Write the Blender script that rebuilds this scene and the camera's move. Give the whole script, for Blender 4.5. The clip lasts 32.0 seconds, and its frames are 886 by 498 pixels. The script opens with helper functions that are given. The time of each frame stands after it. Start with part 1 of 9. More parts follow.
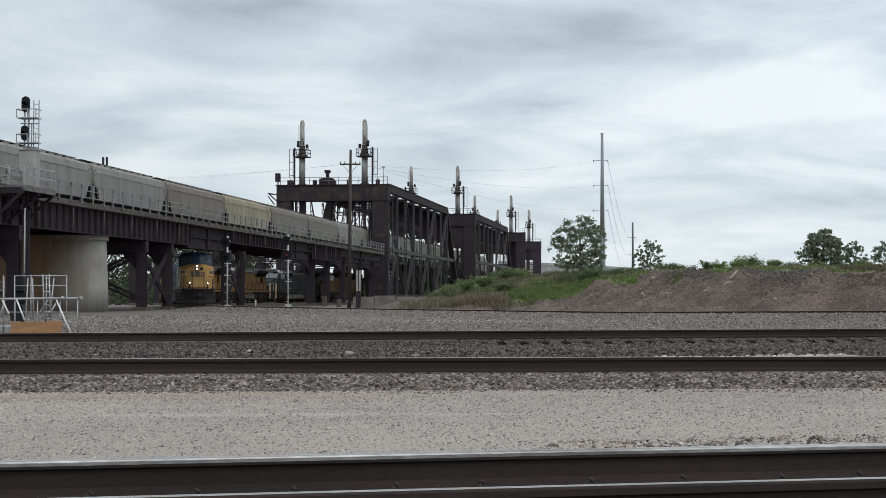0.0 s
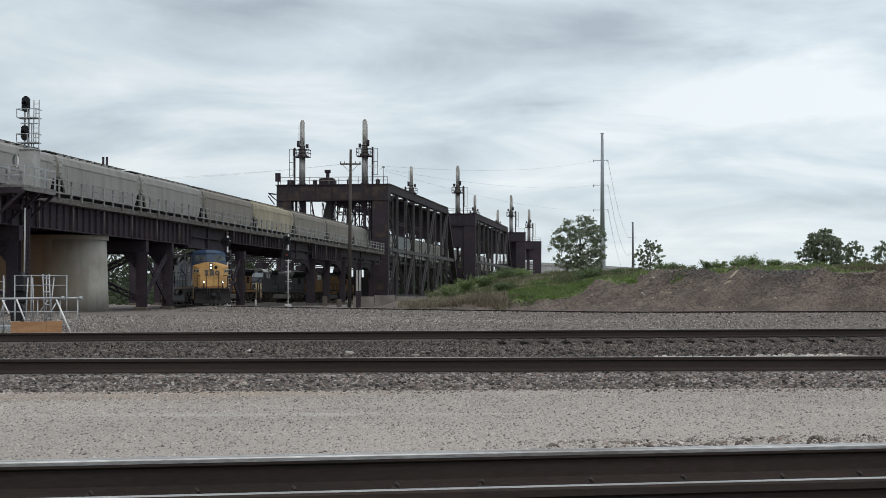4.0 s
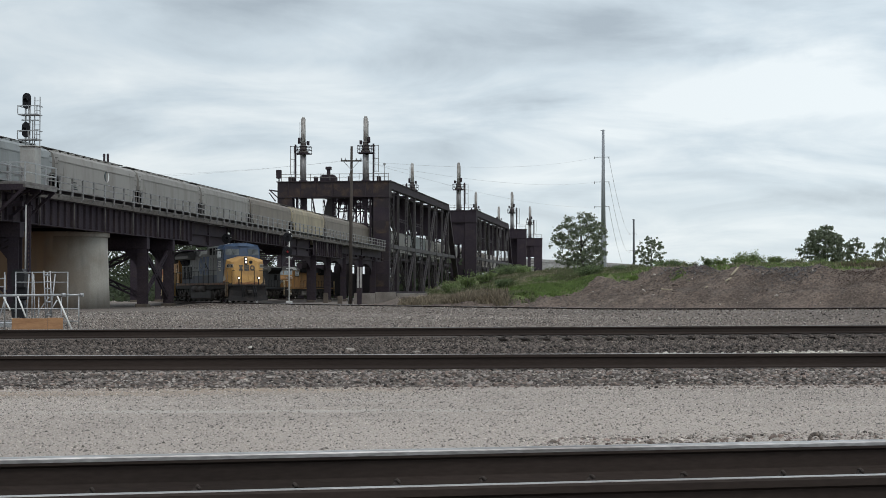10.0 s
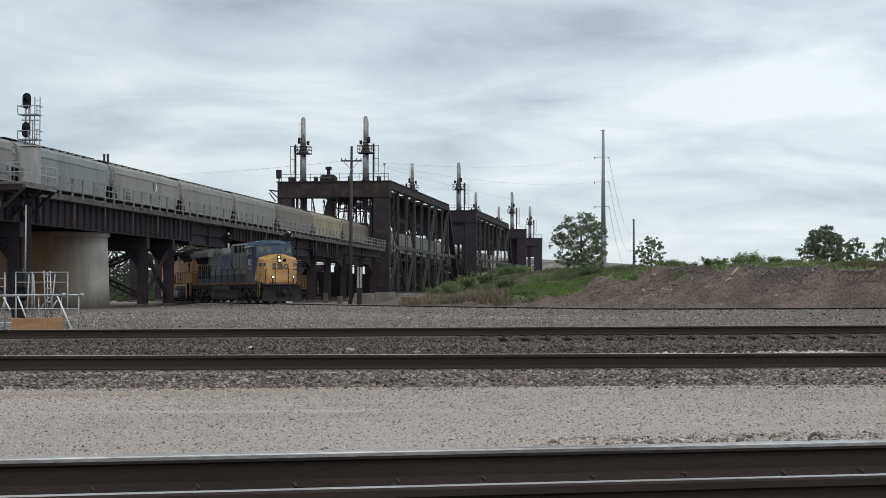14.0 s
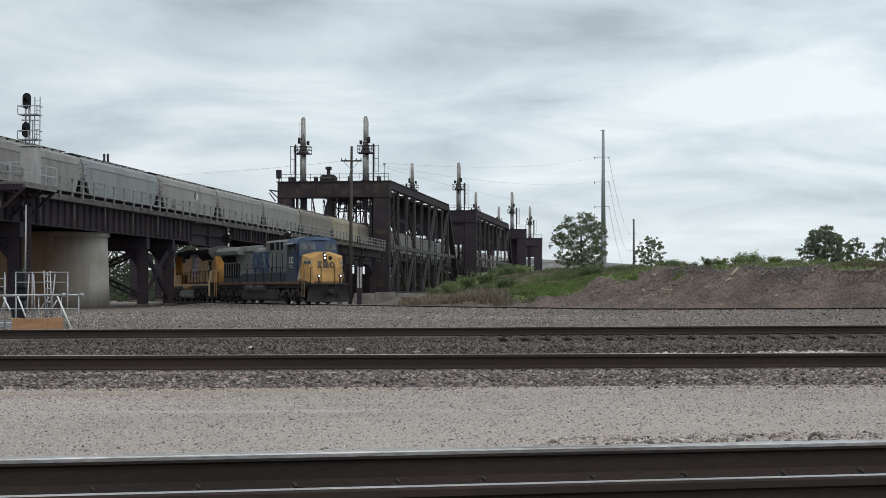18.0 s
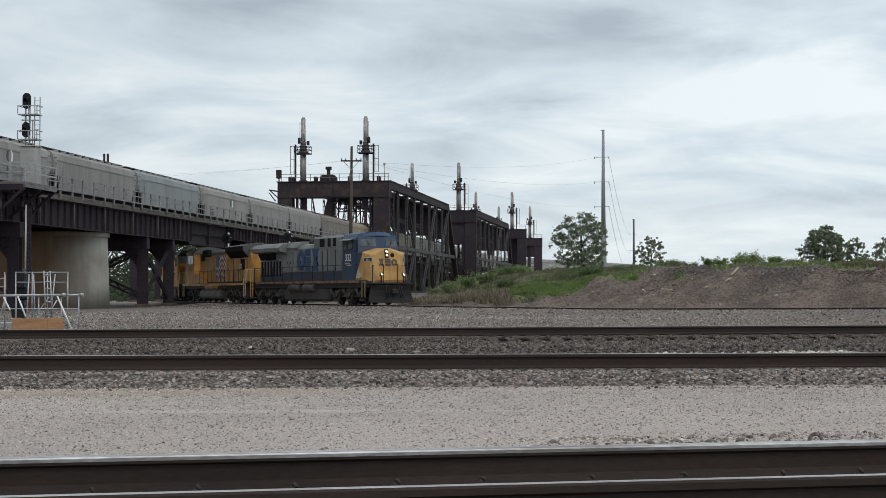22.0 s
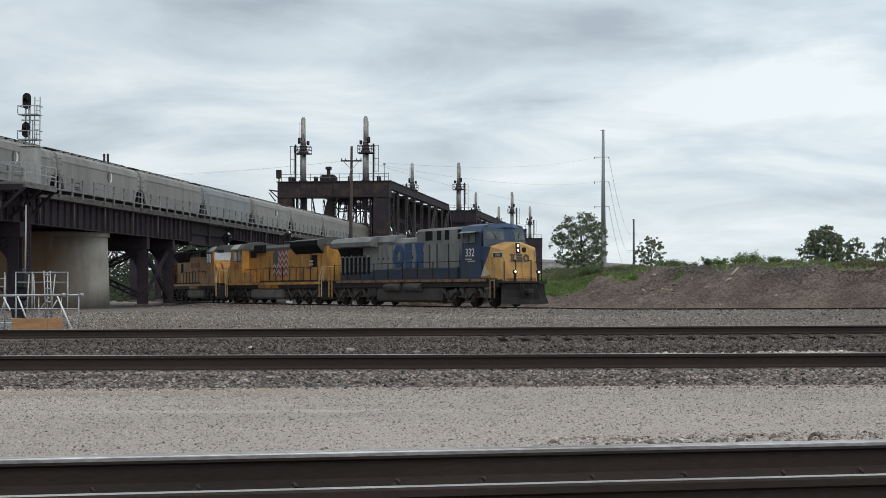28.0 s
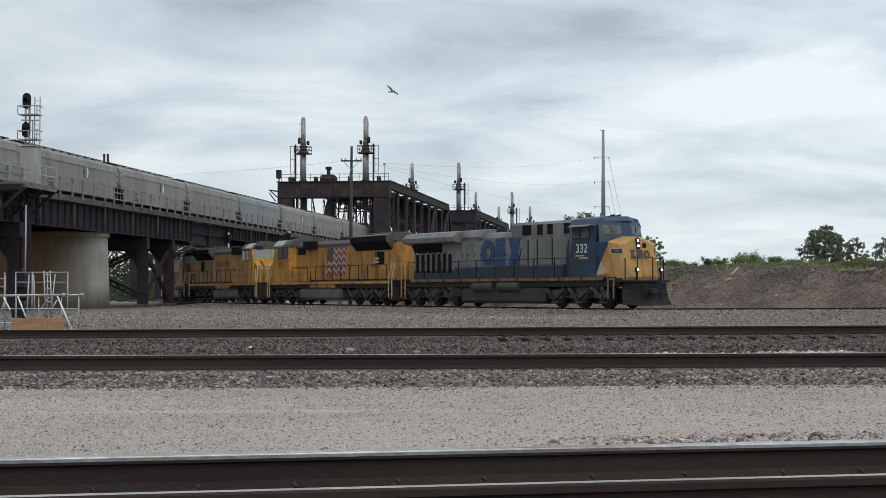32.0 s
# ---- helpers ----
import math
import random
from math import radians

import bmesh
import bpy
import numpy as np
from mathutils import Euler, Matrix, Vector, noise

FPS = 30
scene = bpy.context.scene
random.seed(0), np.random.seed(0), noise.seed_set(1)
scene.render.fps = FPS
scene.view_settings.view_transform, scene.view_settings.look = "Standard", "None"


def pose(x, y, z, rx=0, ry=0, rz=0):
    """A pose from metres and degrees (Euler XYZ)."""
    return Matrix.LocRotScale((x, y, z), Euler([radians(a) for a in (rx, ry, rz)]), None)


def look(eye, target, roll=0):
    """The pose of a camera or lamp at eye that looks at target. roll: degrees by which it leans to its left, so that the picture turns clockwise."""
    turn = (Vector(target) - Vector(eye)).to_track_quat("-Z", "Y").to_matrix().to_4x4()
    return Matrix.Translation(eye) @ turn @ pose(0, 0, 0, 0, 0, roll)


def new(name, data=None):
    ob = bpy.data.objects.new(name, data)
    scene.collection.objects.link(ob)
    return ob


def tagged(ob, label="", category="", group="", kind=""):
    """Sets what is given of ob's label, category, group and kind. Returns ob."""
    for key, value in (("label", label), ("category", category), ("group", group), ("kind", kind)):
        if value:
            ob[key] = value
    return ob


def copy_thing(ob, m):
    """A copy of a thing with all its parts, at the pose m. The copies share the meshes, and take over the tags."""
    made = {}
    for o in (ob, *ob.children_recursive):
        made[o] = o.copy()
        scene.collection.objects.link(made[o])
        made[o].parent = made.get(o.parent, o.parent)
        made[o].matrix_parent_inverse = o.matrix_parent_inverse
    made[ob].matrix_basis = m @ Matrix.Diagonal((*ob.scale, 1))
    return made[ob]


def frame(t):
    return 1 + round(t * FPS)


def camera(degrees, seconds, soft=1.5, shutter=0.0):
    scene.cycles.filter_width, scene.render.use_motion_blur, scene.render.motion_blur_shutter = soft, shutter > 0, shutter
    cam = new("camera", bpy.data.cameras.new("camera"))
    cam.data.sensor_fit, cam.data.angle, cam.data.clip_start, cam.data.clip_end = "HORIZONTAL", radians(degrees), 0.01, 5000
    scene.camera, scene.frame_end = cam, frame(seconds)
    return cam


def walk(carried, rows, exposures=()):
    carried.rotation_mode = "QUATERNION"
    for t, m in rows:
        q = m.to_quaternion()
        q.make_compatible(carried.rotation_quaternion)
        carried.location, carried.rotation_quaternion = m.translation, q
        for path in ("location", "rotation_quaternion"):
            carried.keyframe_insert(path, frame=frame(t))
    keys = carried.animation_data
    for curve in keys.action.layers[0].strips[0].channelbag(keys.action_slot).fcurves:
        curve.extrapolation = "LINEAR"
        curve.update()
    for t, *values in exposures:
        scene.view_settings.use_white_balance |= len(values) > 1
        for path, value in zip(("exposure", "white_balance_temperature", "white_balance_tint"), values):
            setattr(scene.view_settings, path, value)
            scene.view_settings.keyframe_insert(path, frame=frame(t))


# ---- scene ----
# ---- camera and its path ----
EYE = (0.0, 0.0, 1.0)
cam = camera(31.83, 32.0, soft=0.75)


def aim(up, right):
    """The camera's pose with its pitch and its turn to the right, in degrees."""
    return pose(*EYE, 90 + up, 0, -right)


walk(cam, [
    (0.0, aim(1.729, 0.038)), (3.5, aim(1.731, 0.038)), (4.5, aim(1.70, 0.03)), (5.5, aim(1.666, 0.028)),
    (7.6, aim(1.664, 0.026)), (8.0, aim(1.63, 0.015)), (8.4, aim(1.604, 0.0)), (32.0, aim(1.604, 0.0))])

# ---- sky and sun ----
world = bpy.data.worlds.new("overcast_sky")
scene.world = world
world.use_nodes = True
SUN_UP, SUN_TURN = radians(52), radians(200)


CLOUDS = [(0.10, 0.172, 0.20, 0.042, -0.25), (0.18, 0.152, 0.12, 0.020, -0.16), (-0.10, 0.185, 0.15, 0.030, -0.22), (-0.05, 0.145, 0.12, 0.022, -0.14),
          (-0.18, 0.098, 0.16, 0.018, -0.13), (0.06, 0.124, 0.10, 0.014, -0.16), (0.125, 0.092, 0.09, 0.013, -0.15), (0.245, 0.061, 0.10, 0.010, -0.12),
          (-0.20, 0.130, 0.08, 0.024, 0.16), (0.19, 0.118, 0.16, 0.026, 0.26), (0.255, 0.150, 0.09, 0.026, 0.18), (0.14, 0.070, 0.16, 0.018, 0.14)]


def build_sky():
    nt = world.node_tree
    n, l = nt.nodes, nt.links
    n.clear()
    out = n.new("ShaderNodeOutputWorld")
    back = n.new("ShaderNodeBackground")
    sky = n.new("ShaderNodeTexSky")
    sky.sky_type, sky.sun_disc = "NISHITA", False
    sky.sun_elevation, sky.sun_rotation = SUN_UP, SUN_TURN
    sky.air_density, sky.dust_density = 1.0, 1.5
    co = n.new("ShaderNodeTexCoord")
    sep = n.new("ShaderNodeSeparateXYZ")
    l.new(co.outputs["Generated"], sep.inputs[0])
    up = n.new("ShaderNodeMath")
    up.operation = "MAXIMUM"
    l.new(sep.outputs["Z"], up.inputs[0])
    up.inputs[1].default_value = 0.0
    lift = n.new("ShaderNodeMath")
    lift.operation = "ADD"
    l.new(up.outputs[0], lift.inputs[0])
    lift.inputs[1].default_value = 0.17
    flat = []
    for axis in ("X", "Y"):
        d = n.new("ShaderNodeMath")
        d.operation = "DIVIDE"
        l.new(sep.outputs[axis], d.inputs[0])
        l.new(lift.outputs[0], d.inputs[1])
        flat.append(d)
    comb = n.new("ShaderNodeCombineXYZ")
    l.new(flat[0].outputs[0], comb.inputs["X"])
    l.new(flat[1].outputs[0], comb.inputs["Y"])
    # cloud cover: wide streaks, smaller folds, and the larger banks and breaks
    big = n.new("ShaderNodeTexNoise")
    big.inputs["Scale"].default_value = 1.7
    big.inputs["Detail"].default_value = 7.0
    big.inputs["Roughness"].default_value = 0.56
    big.inputs["Distortion"].default_value = 0.5
    m1 = n.new("ShaderNodeMapping")
    m1.inputs["Scale"].default_value = (1.0, 1.15, 1.0)
    m1.inputs["Location"].default_value = (6.4, 2.3, 0.0)
    m1.inputs["Rotation"].default_value = (0, 0, radians(4))
    l.new(comb.outputs[0], m1.inputs["Vector"])
    l.new(m1.outputs[0], big.inputs["Vector"])
    bend = n.new("ShaderNodeTexNoise")
    bend.inputs["Scale"].default_value = 11.0
    bend.inputs["Detail"].default_value = 5.0
    bend.inputs["Roughness"].default_value = 0.6
    l.new(co.outputs["Generated"], bend.inputs["Vector"])
    ragged = n.new("ShaderNodeVectorMath")
    ragged.operation = "MULTIPLY_ADD"
    l.new(bend.outputs["Color"], ragged.inputs[0])
    ragged.inputs[1].default_value = (0.11, 0.0, 0.035)
    back_by = n.new("ShaderNodeVectorMath")
    back_by.operation = "ADD"
    l.new(co.outputs["Generated"], back_by.inputs[0])
    back_by.inputs[1].default_value = (-0.055, 0.0, -0.0175)
    l.new(back_by.outputs[0], ragged.inputs[2])
    last = big.outputs["Fac"]
    # place across, height, half width, half height, thickness (minus) or thinness
    for cx, cz, wx, wz, amount in CLOUDS:
        put = n.new("ShaderNodeMapping")
        put.inputs["Scale"].default_value = (1 / wx, 0.0, 1 / wz)
        put.inputs["Location"].default_value = (-cx / wx, 0.0, -cz / wz)
        l.new(ragged.outputs[0], put.inputs["Vector"])
        ball = n.new("ShaderNodeTexGradient")
        ball.gradient_type = "QUADRATIC_SPHERE"
        l.new(put.outputs[0], ball.inputs["Vector"])
        more = n.new("ShaderNodeMath")
        more.operation = "MULTIPLY_ADD"
        l.new(ball.outputs["Fac"], more.inputs[0])
        more.inputs[1].default_value = amount
        l.new(last, more.inputs[2])
        last = more.outputs[0]
    r1 = n.new("ShaderNodeValToRGB")
    e = r1.color_ramp.elements
    e[0].position, e[0].color = 0.20, (0.50, 0.58, 0.65, 1)
    e[1].position, e[1].color = 0.66, (0.985, 1.06, 1.095, 1)
    mid = r1.color_ramp.elements.new(0.45)
    mid.color = (0.745, 0.85, 0.925, 1)
    l.new(last, r1.inputs["Fac"])
    # the cloud deck is white at the horizon
    hz = n.new("ShaderNodeMapRange")
    hz.inputs["From Min"].default_value, hz.inputs["From Max"].default_value = 0.0, 0.09
    hz.inputs["To Min"].default_value, hz.inputs["To Max"].default_value = 0.55, 0.0
    l.new(up.outputs[0], hz.inputs["Value"])
    mh = n.new("ShaderNodeMixRGB")
    l.new(hz.outputs[0], mh.inputs["Fac"])
    l.new(r1.outputs["Color"], mh.inputs["Color1"])
    mh.inputs["Color2"].default_value = (0.90, 0.985, 1.01, 1)
    # clouds veil the clear sky almost fully
    dim = n.new("ShaderNodeMixRGB")
    dim.blend_type = "MULTIPLY"
    dim.inputs["Fac"].default_value = 1.0
    l.new(sky.outputs[0], dim.inputs["Color1"])
    dim.inputs["Color2"].default_value = (0.12, 0.12, 0.12, 1)
    mix = n.new("ShaderNodeMixRGB")
    mix.inputs["Fac"].default_value = 0.93
    l.new(dim.outputs[0], mix.inputs["Color1"])
    l.new(mh.outputs[0], mix.inputs["Color2"])
    # the cloud is thinner towards the right
    thin = n.new("ShaderNodeMapRange")
    thin.inputs["From Min"].default_value, thin.inputs["From Max"].default_value = -0.35, 0.35
    thin.inputs["To Min"].default_value, thin.inputs["To Max"].default_value = 0.93, 1.07
    l.new(sep.outputs["X"], thin.inputs["Value"])
    veil = n.new("ShaderNodeVectorMath")
    veil.operation = "SCALE"
    l.new(mix.outputs[0], veil.inputs[0])
    l.new(thin.outputs[0], veil.inputs["Scale"])
    l.new(veil.outputs[0], back.inputs["Color"])
    back.inputs["Strength"].default_value = 0.86
    l.new(back.outputs[0], out.inputs["Surface"])


build_sky()
sun = new("sun", bpy.data.lights.new("sun", "SUN"))
sun.data.energy, sun.data.angle, sun.data.color = 0.9, radians(25), (1.0, 0.97, 0.92)
# the sun stands behind the clouds, to the rear and high
sun.matrix_world = look((0, 0, 60), (0 - math.sin(SUN_TURN) * -20, 0 - math.cos(SUN_TURN) * 20, 60 - math.tan(SUN_UP) * 20))
scene.view_settings.exposure = 0.0


# ---- materials ----
def mat(name, color, rough=0.8, metal=0.0, var=0.25, scale=3.0, fine=40.0, bump=0.2, second=None, spot=0.5, emit=0.0,
        per_object=0.0, stretch=(1, 1, 1), spec=0.5, island=0.0, fine_amt=0.35, bump_dist=0.02):
    """A procedural surface: base colour, broad stains towards a second colour, fine grain and relief."""
    m = bpy.data.materials.new(name)
    m.use_nodes = True
    nt = m.node_tree
    n, l = nt.nodes, nt.links
    b = n["Principled BSDF"]
    b.inputs["Roughness"].default_value = rough
    b.inputs["Metallic"].default_value = metal
    b.inputs["Specular IOR Level"].default_value = spec
    co = n.new("ShaderNodeTexCoord")
    mp = n.new("ShaderNodeMapping")
    mp.inputs["Scale"].default_value = stretch
    l.new(co.outputs["Object"], mp.inputs["Vector"])
    info = n.new("ShaderNodeObjectInfo")
    add = n.new("ShaderNodeVectorMath")
    add.operation = "MULTIPLY_ADD"
    l.new(info.outputs["Random"], add.inputs[0])
    add.inputs[1].default_value = (37.0, 53.0, 71.0)
    l.new(mp.outputs[0], add.inputs[2])
    n1 = n.new("ShaderNodeTexNoise")
    n1.inputs["Scale"].default_value, n1.inputs["Detail"].default_value = scale, 6.0
    n1.inputs["Roughness"].default_value = 0.6
    l.new(add.outputs[0], n1.inputs["Vector"])
    n2 = n.new("ShaderNodeTexNoise")
    n2.inputs["Scale"].default_value, n2.inputs["Detail"].default_value = fine, 4.0
    l.new(add.outputs[0], n2.inputs["Vector"])
    c = Vector(color)
    sec = Vector(second) if second else c * (1 - var)
    ramp = n.new("ShaderNodeValToRGB")
    e = ramp.color_ramp.elements
    e[0].position, e[0].color = max(0.0, spot - 0.14), (*sec, 1)
    e[1].position, e[1].color = min(1.0, spot + 0.14), (*c, 1)
    l.new(n1.outputs["Fac"], ramp.inputs["Fac"])
    grain = n.new("ShaderNodeMapRange")
    grain.inputs["From Min"].default_value, grain.inputs["From Max"].default_value = 0.25, 0.75
    grain.inputs["To Min"].default_value, grain.inputs["To Max"].default_value = 1 - fine_amt, 1 + fine_amt
    l.new(n2.outputs["Fac"], grain.inputs["Value"])
    last = grain.outputs[0]
    if per_object or island:
        if island:
            geo = n.new("ShaderNodeNewGeometry")
            source, amount = geo.outputs["Random Per Island"], island
        else:
            source, amount = info.outputs["Random"], per_object
        rnd = n.new("ShaderNodeMapRange")
        rnd.inputs["To Min"].default_value, rnd.inputs["To Max"].default_value = 1 - amount, 1 + amount
        l.new(source, rnd.inputs["Value"])
        mul = n.new("ShaderNodeMath")
        mul.operation = "MULTIPLY"
        l.new(last, mul.inputs[0])
        l.new(rnd.outputs[0], mul.inputs[1])
        last = mul.outputs[0]
    shade = n.new("ShaderNodeVectorMath")
    shade.operation = "SCALE"
    l.new(ramp.outputs["Color"], shade.inputs[0])
    l.new(last, shade.inputs["Scale"])
    l.new(shade.outputs[0], b.inputs["Base Color"])
    if bump:
        bp = n.new("ShaderNodeBump")
        bp.inputs["Strength"].default_value, bp.inputs["Distance"].default_value = bump, bump_dist
        l.new(n2.outputs["Fac"], bp.inputs["Height"])
        l.new(bp.outputs[0], b.inputs["Normal"])
    if emit:
        b.inputs["Emission Color"].default_value = (*color, 1)
        b.inputs["Emission Strength"].default_value = emit
    return m


M = {}
M["steel"] = mat("dark_bridge_steel", (0.0315, 0.0238, 0.0325), 0.85, 0.0, scale=0.6, fine=9, second=(0.047, 0.035, 0.039), spot=0.40, bump=0.15, spec=0.3)
M["rust"] = mat("rusty_steel", (0.032, 0.024, 0.0305), 0.85, scale=0.8, fine=12, second=(0.050, 0.036, 0.032), spot=0.36, spec=0.3)
M["grey_steel"] = mat("weathered_grey_steel", (0.20, 0.19, 0.185), 0.6, 0.3, scale=1.2, fine=20, second=(0.09, 0.075, 0.065), spot=0.45)
M["walk_rail"] = mat("dull_grey_railing", (0.31, 0.31, 0.315), 0.6, 0.2, scale=1.5, fine=20, second=(0.14, 0.13, 0.125))
M["galv"] = mat("galvanised_steel", (0.42, 0.43, 0.44), 0.5, 0.4, scale=2.5, fine=30, var=0.25)
M["tube"] = mat("pale_cylinder_steel", (0.46, 0.45, 0.435), 0.55, 0.2, scale=1.6, fine=8, second=(0.13, 0.105, 0.09), spot=0.47, stretch=(1.6, 1.6, 0.3))
M["tube_dark"] = mat("grey_cylinder_steel", (0.30, 0.295, 0.30), 0.5, 0.3, scale=1.3, fine=6, second=(0.10, 0.088, 0.082), spot=0.46, stretch=(1.6, 1.6, 0.2))
M["wall_conc"] = mat("stained_concrete", (0.24, 0.22, 0.20), 0.9, scale=0.5, fine=12, second=(0.15, 0.13, 0.115), spot=0.47, fine_amt=0.2)
M["rail_side"] = mat("rail_steel_side", (0.042, 0.031, 0.0265), 0.85, 0.0, scale=1.5, fine=60, second=(0.030, 0.0225, 0.0195), fine_amt=0.2, bump=0.1, bump_dist=0.004, stretch=(0.15, 1, 1), spec=0.2)
M["rail_top"] = mat("rail_steel_worn_top", (0.47, 0.46, 0.46), 0.48, 0.6, scale=3.0, fine=70, second=(0.26, 0.245, 0.24), fine_amt=0.3, bump=0.12, bump_dist=0.004, stretch=(0.1, 1, 1))
M["tie"] = mat("creosoted_tie_wood", (0.030, 0.025, 0.022), 0.9, scale=2, fine=30, second=(0.024, 0.020, 0.018), per_object=0.25, stretch=(1, 0.2, 1), spec=0.04)
M["spike"] = mat("rusty_spike", (0.055, 0.042, 0.036), 0.8, scale=10, fine=80, fine_amt=0.2)
M["wood_pole"] = mat("weathered_pole_wood", (0.07, 0.058, 0.05), 0.9, scale=1.5, fine=25, stretch=(1, 1, 0.1), var=0.4)
M["plywood"] = mat("plywood_board", (0.43, 0.24, 0.12), 0.75, scale=2.5, fine=25, second=(0.30, 0.155, 0.075), stretch=(0.4, 1, 2), fine_amt=0.12)
M["black"] = mat("black_paint", (0.014, 0.014, 0.017), 0.6, scale=2, fine=30, fine_amt=0.2, spec=0.25)
M["white"] = mat("white_paint", (0.78, 0.78, 0.76), 0.5, scale=2, fine=20, var=0.15, fine_amt=0.06)


# ---- mesh helpers ----
class Shape:
    """Vertices and faces of one part, put together from simple forms."""

    def __init__(self):
        self.v, self.f, self.smooth = [], [], set()

    def add(self, verts, faces, smooth=False):
        o = len(self.v)
        self.v += [tuple(p) for p in verts]
        for q in faces:
            if smooth:
                self.smooth.add(len(self.f))
            self.f.append(tuple(i + o for i in q))
        return self

    def box(self, x0, x1, y0, y1, z0, z1, bevel=0.0):
        if bevel <= 0:
            v = [(x, y, z) for z in (z0, z1) for y in (y0, y1) for x in (x0, x1)]
            return self.add(v, [(0, 2, 3, 1), (4, 5, 7, 6), (0, 1, 5, 4), (2, 6, 7, 3), (0, 4, 6, 2), (1, 3, 7, 5)])
        b = min(bevel, abs(x1 - x0) * 0.45, abs(y1 - y0) * 0.45, abs(z1 - z0) * 0.45)
        ring = lambda d: [(x0 + d, y0), (x1 - d, y0), (x1, y0 + d), (x1, y1 - d), (x1 - d, y1), (x0 + d, y1), (x0, y1 - d), (x0, y0 + d)]
        low = [(x0 + b, y0 + b), (x1 - b, y0 + b), (x1 - b, y0 + b), (x1 - b, y1 - b), (x1 - b, y1 - b), (x0 + b, y1 - b), (x0 + b, y1 - b), (x0 + b, y0 + b)]
        v = []
        for pts, z in ((low, z0), (ring(b), z0 + b), (ring(b), z1 - b), (low, z1)):
            v += [(p[0], p[1], z) for p in pts]
        f = [tuple(range(7, -1, -1)), tuple(range(24, 32))]
        for k in range(3):
            for i in range(8):
                j = (i + 1) % 8
                f.append((8 * k + i, 8 * k + j, 8 * k + 8 + j, 8 * k + 8 + i))
        return self.add(v, f)

    def beam(self, p, q, w, h=None, up=(0, 0, 1)):
        """A square bar from p to q, w wide and h high."""
        p, q = Vector(p), Vector(q)
        h = h or w
        d = (q - p).normalized()
        s = d.cross(Vector(up))
        if s.length < 1e-3:
            s = d.cross(Vector((0, 1, 0)))
        s.normalize()
        t = s.cross(d)
        v = [c + s * a * w / 2 + t * b * h / 2 for c in (p, q) for a, b in ((-1, -1), (1, -1), (1, 1), (-1, 1))]
        return self.add(v, [(0, 1, 2, 3), (7, 6, 5, 4), (0, 4, 5, 1), (1, 5, 6, 2), (2, 6, 7, 3), (3, 7, 4, 0)])

    def cyl(self, p, q, r, r2=None, n=10, caps=True):
        p, q = Vector(p), Vector(q)
        r2 = r if r2 is None else r2
        d = (q - p).normalized()
        s = d.orthogonal().normalized()
        t = d.cross(s)
        v = []
        for c, rr in ((p, r), (q, r2)):
            v += [c + (s * math.cos(2 * math.pi * i / n) + t * math.sin(2 * math.pi * i / n)) * rr for i in range(n)]
        self.add(v, [(i, (i + 1) % n, n + (i + 1) % n, n + i) for i in range(n)], smooth=True)
        if caps:
            o = len(self.v) - 2 * n
            self.f += [tuple(o + i for i in range(n - 1, -1, -1)), tuple(o + n + i for i in range(n))]
        return self

    def prism(self, prof, x0, x1, axis="x"):
        """A closed profile of (a, b) carried along an axis: x: (y, z), y: (x, z), z: (x, y)."""
        n = len(prof)
        put = {"x": lambda a, b, c: (c, a, b), "y": lambda a, b, c: (a, c, b), "z": lambda a, b, c: (a, b, c)}[axis]
        v = [put(a, b, x0) for a, b in prof] + [put(a, b, x1) for a, b in prof]
        return self.add(v, [tuple(range(n)), tuple(range(2 * n - 1, n - 1, -1))] + [((i + 1) % n, i, n + i, n + (i + 1) % n) for i in range(n)])

    def sweep(self, prof, rows, close=True):
        """A profile of (side, up) carried along rows of (point, side vector, up vector)."""
        n = len(prof)
        v = [p + s * a + u * b for p, s, u in rows for a, b in prof]
        f = []
        for k in range(len(rows) - 1):
            for i in range(n if close else n - 1):
                j = (i + 1) % n
                f.append((k * n + i, k * n + j, (k + 1) * n + j, (k + 1) * n + i))
        if close:
            f += [tuple(range(n - 1, -1, -1)), tuple((len(rows) - 1) * n + i for i in range(n))]
        return self.add(v, f)

    def mesh(self, name, material):
        me = bpy.data.meshes.new(name)
        me.from_pydata(self.v, [], self.f)
        me.materials.append(material)
        if self.smooth:
            me.polygons.foreach_set("use_smooth", [i in self.smooth for i in range(len(self.f))])
        bm = bmesh.new()
        bm.from_mesh(me)
        bmesh.ops.recalc_face_normals(bm, faces=bm.faces)
        bm.to_mesh(me)
        bm.free()
        me.update()
        return me


def thing(name, m, label, category, group="", kind=""):
    """An Empty at a thing's base, under which its parts go."""
    ob = new(name)
    ob.matrix_basis = m
    ob.empty_display_size = 0.3
    return tagged(ob, label, category, group, kind)


def part(name, shape, material, parent, label="", m=None, kind=""):
    me = shape if isinstance(shape, bpy.types.Mesh) else shape.mesh(name, material)
    ob = new(name, me)
    ob.parent = parent
    if m is not None:
        ob.matrix_basis = m
    return tagged(ob, label, kind=kind)


def solo(name, shape, material, m, label, category, group="", kind=""):
    ob = new(name, shape.mesh(name, material))
    ob.matrix_basis = m
    return tagged(ob, label, category, group, kind)


def wide(prof, y0, y1):
    return Shape().prism(prof, y0, y1, "y")


def both(prof):
    """A half profile, mirrored to a whole one."""
    return prof + [(-a, b) for a, b in reversed(prof)]


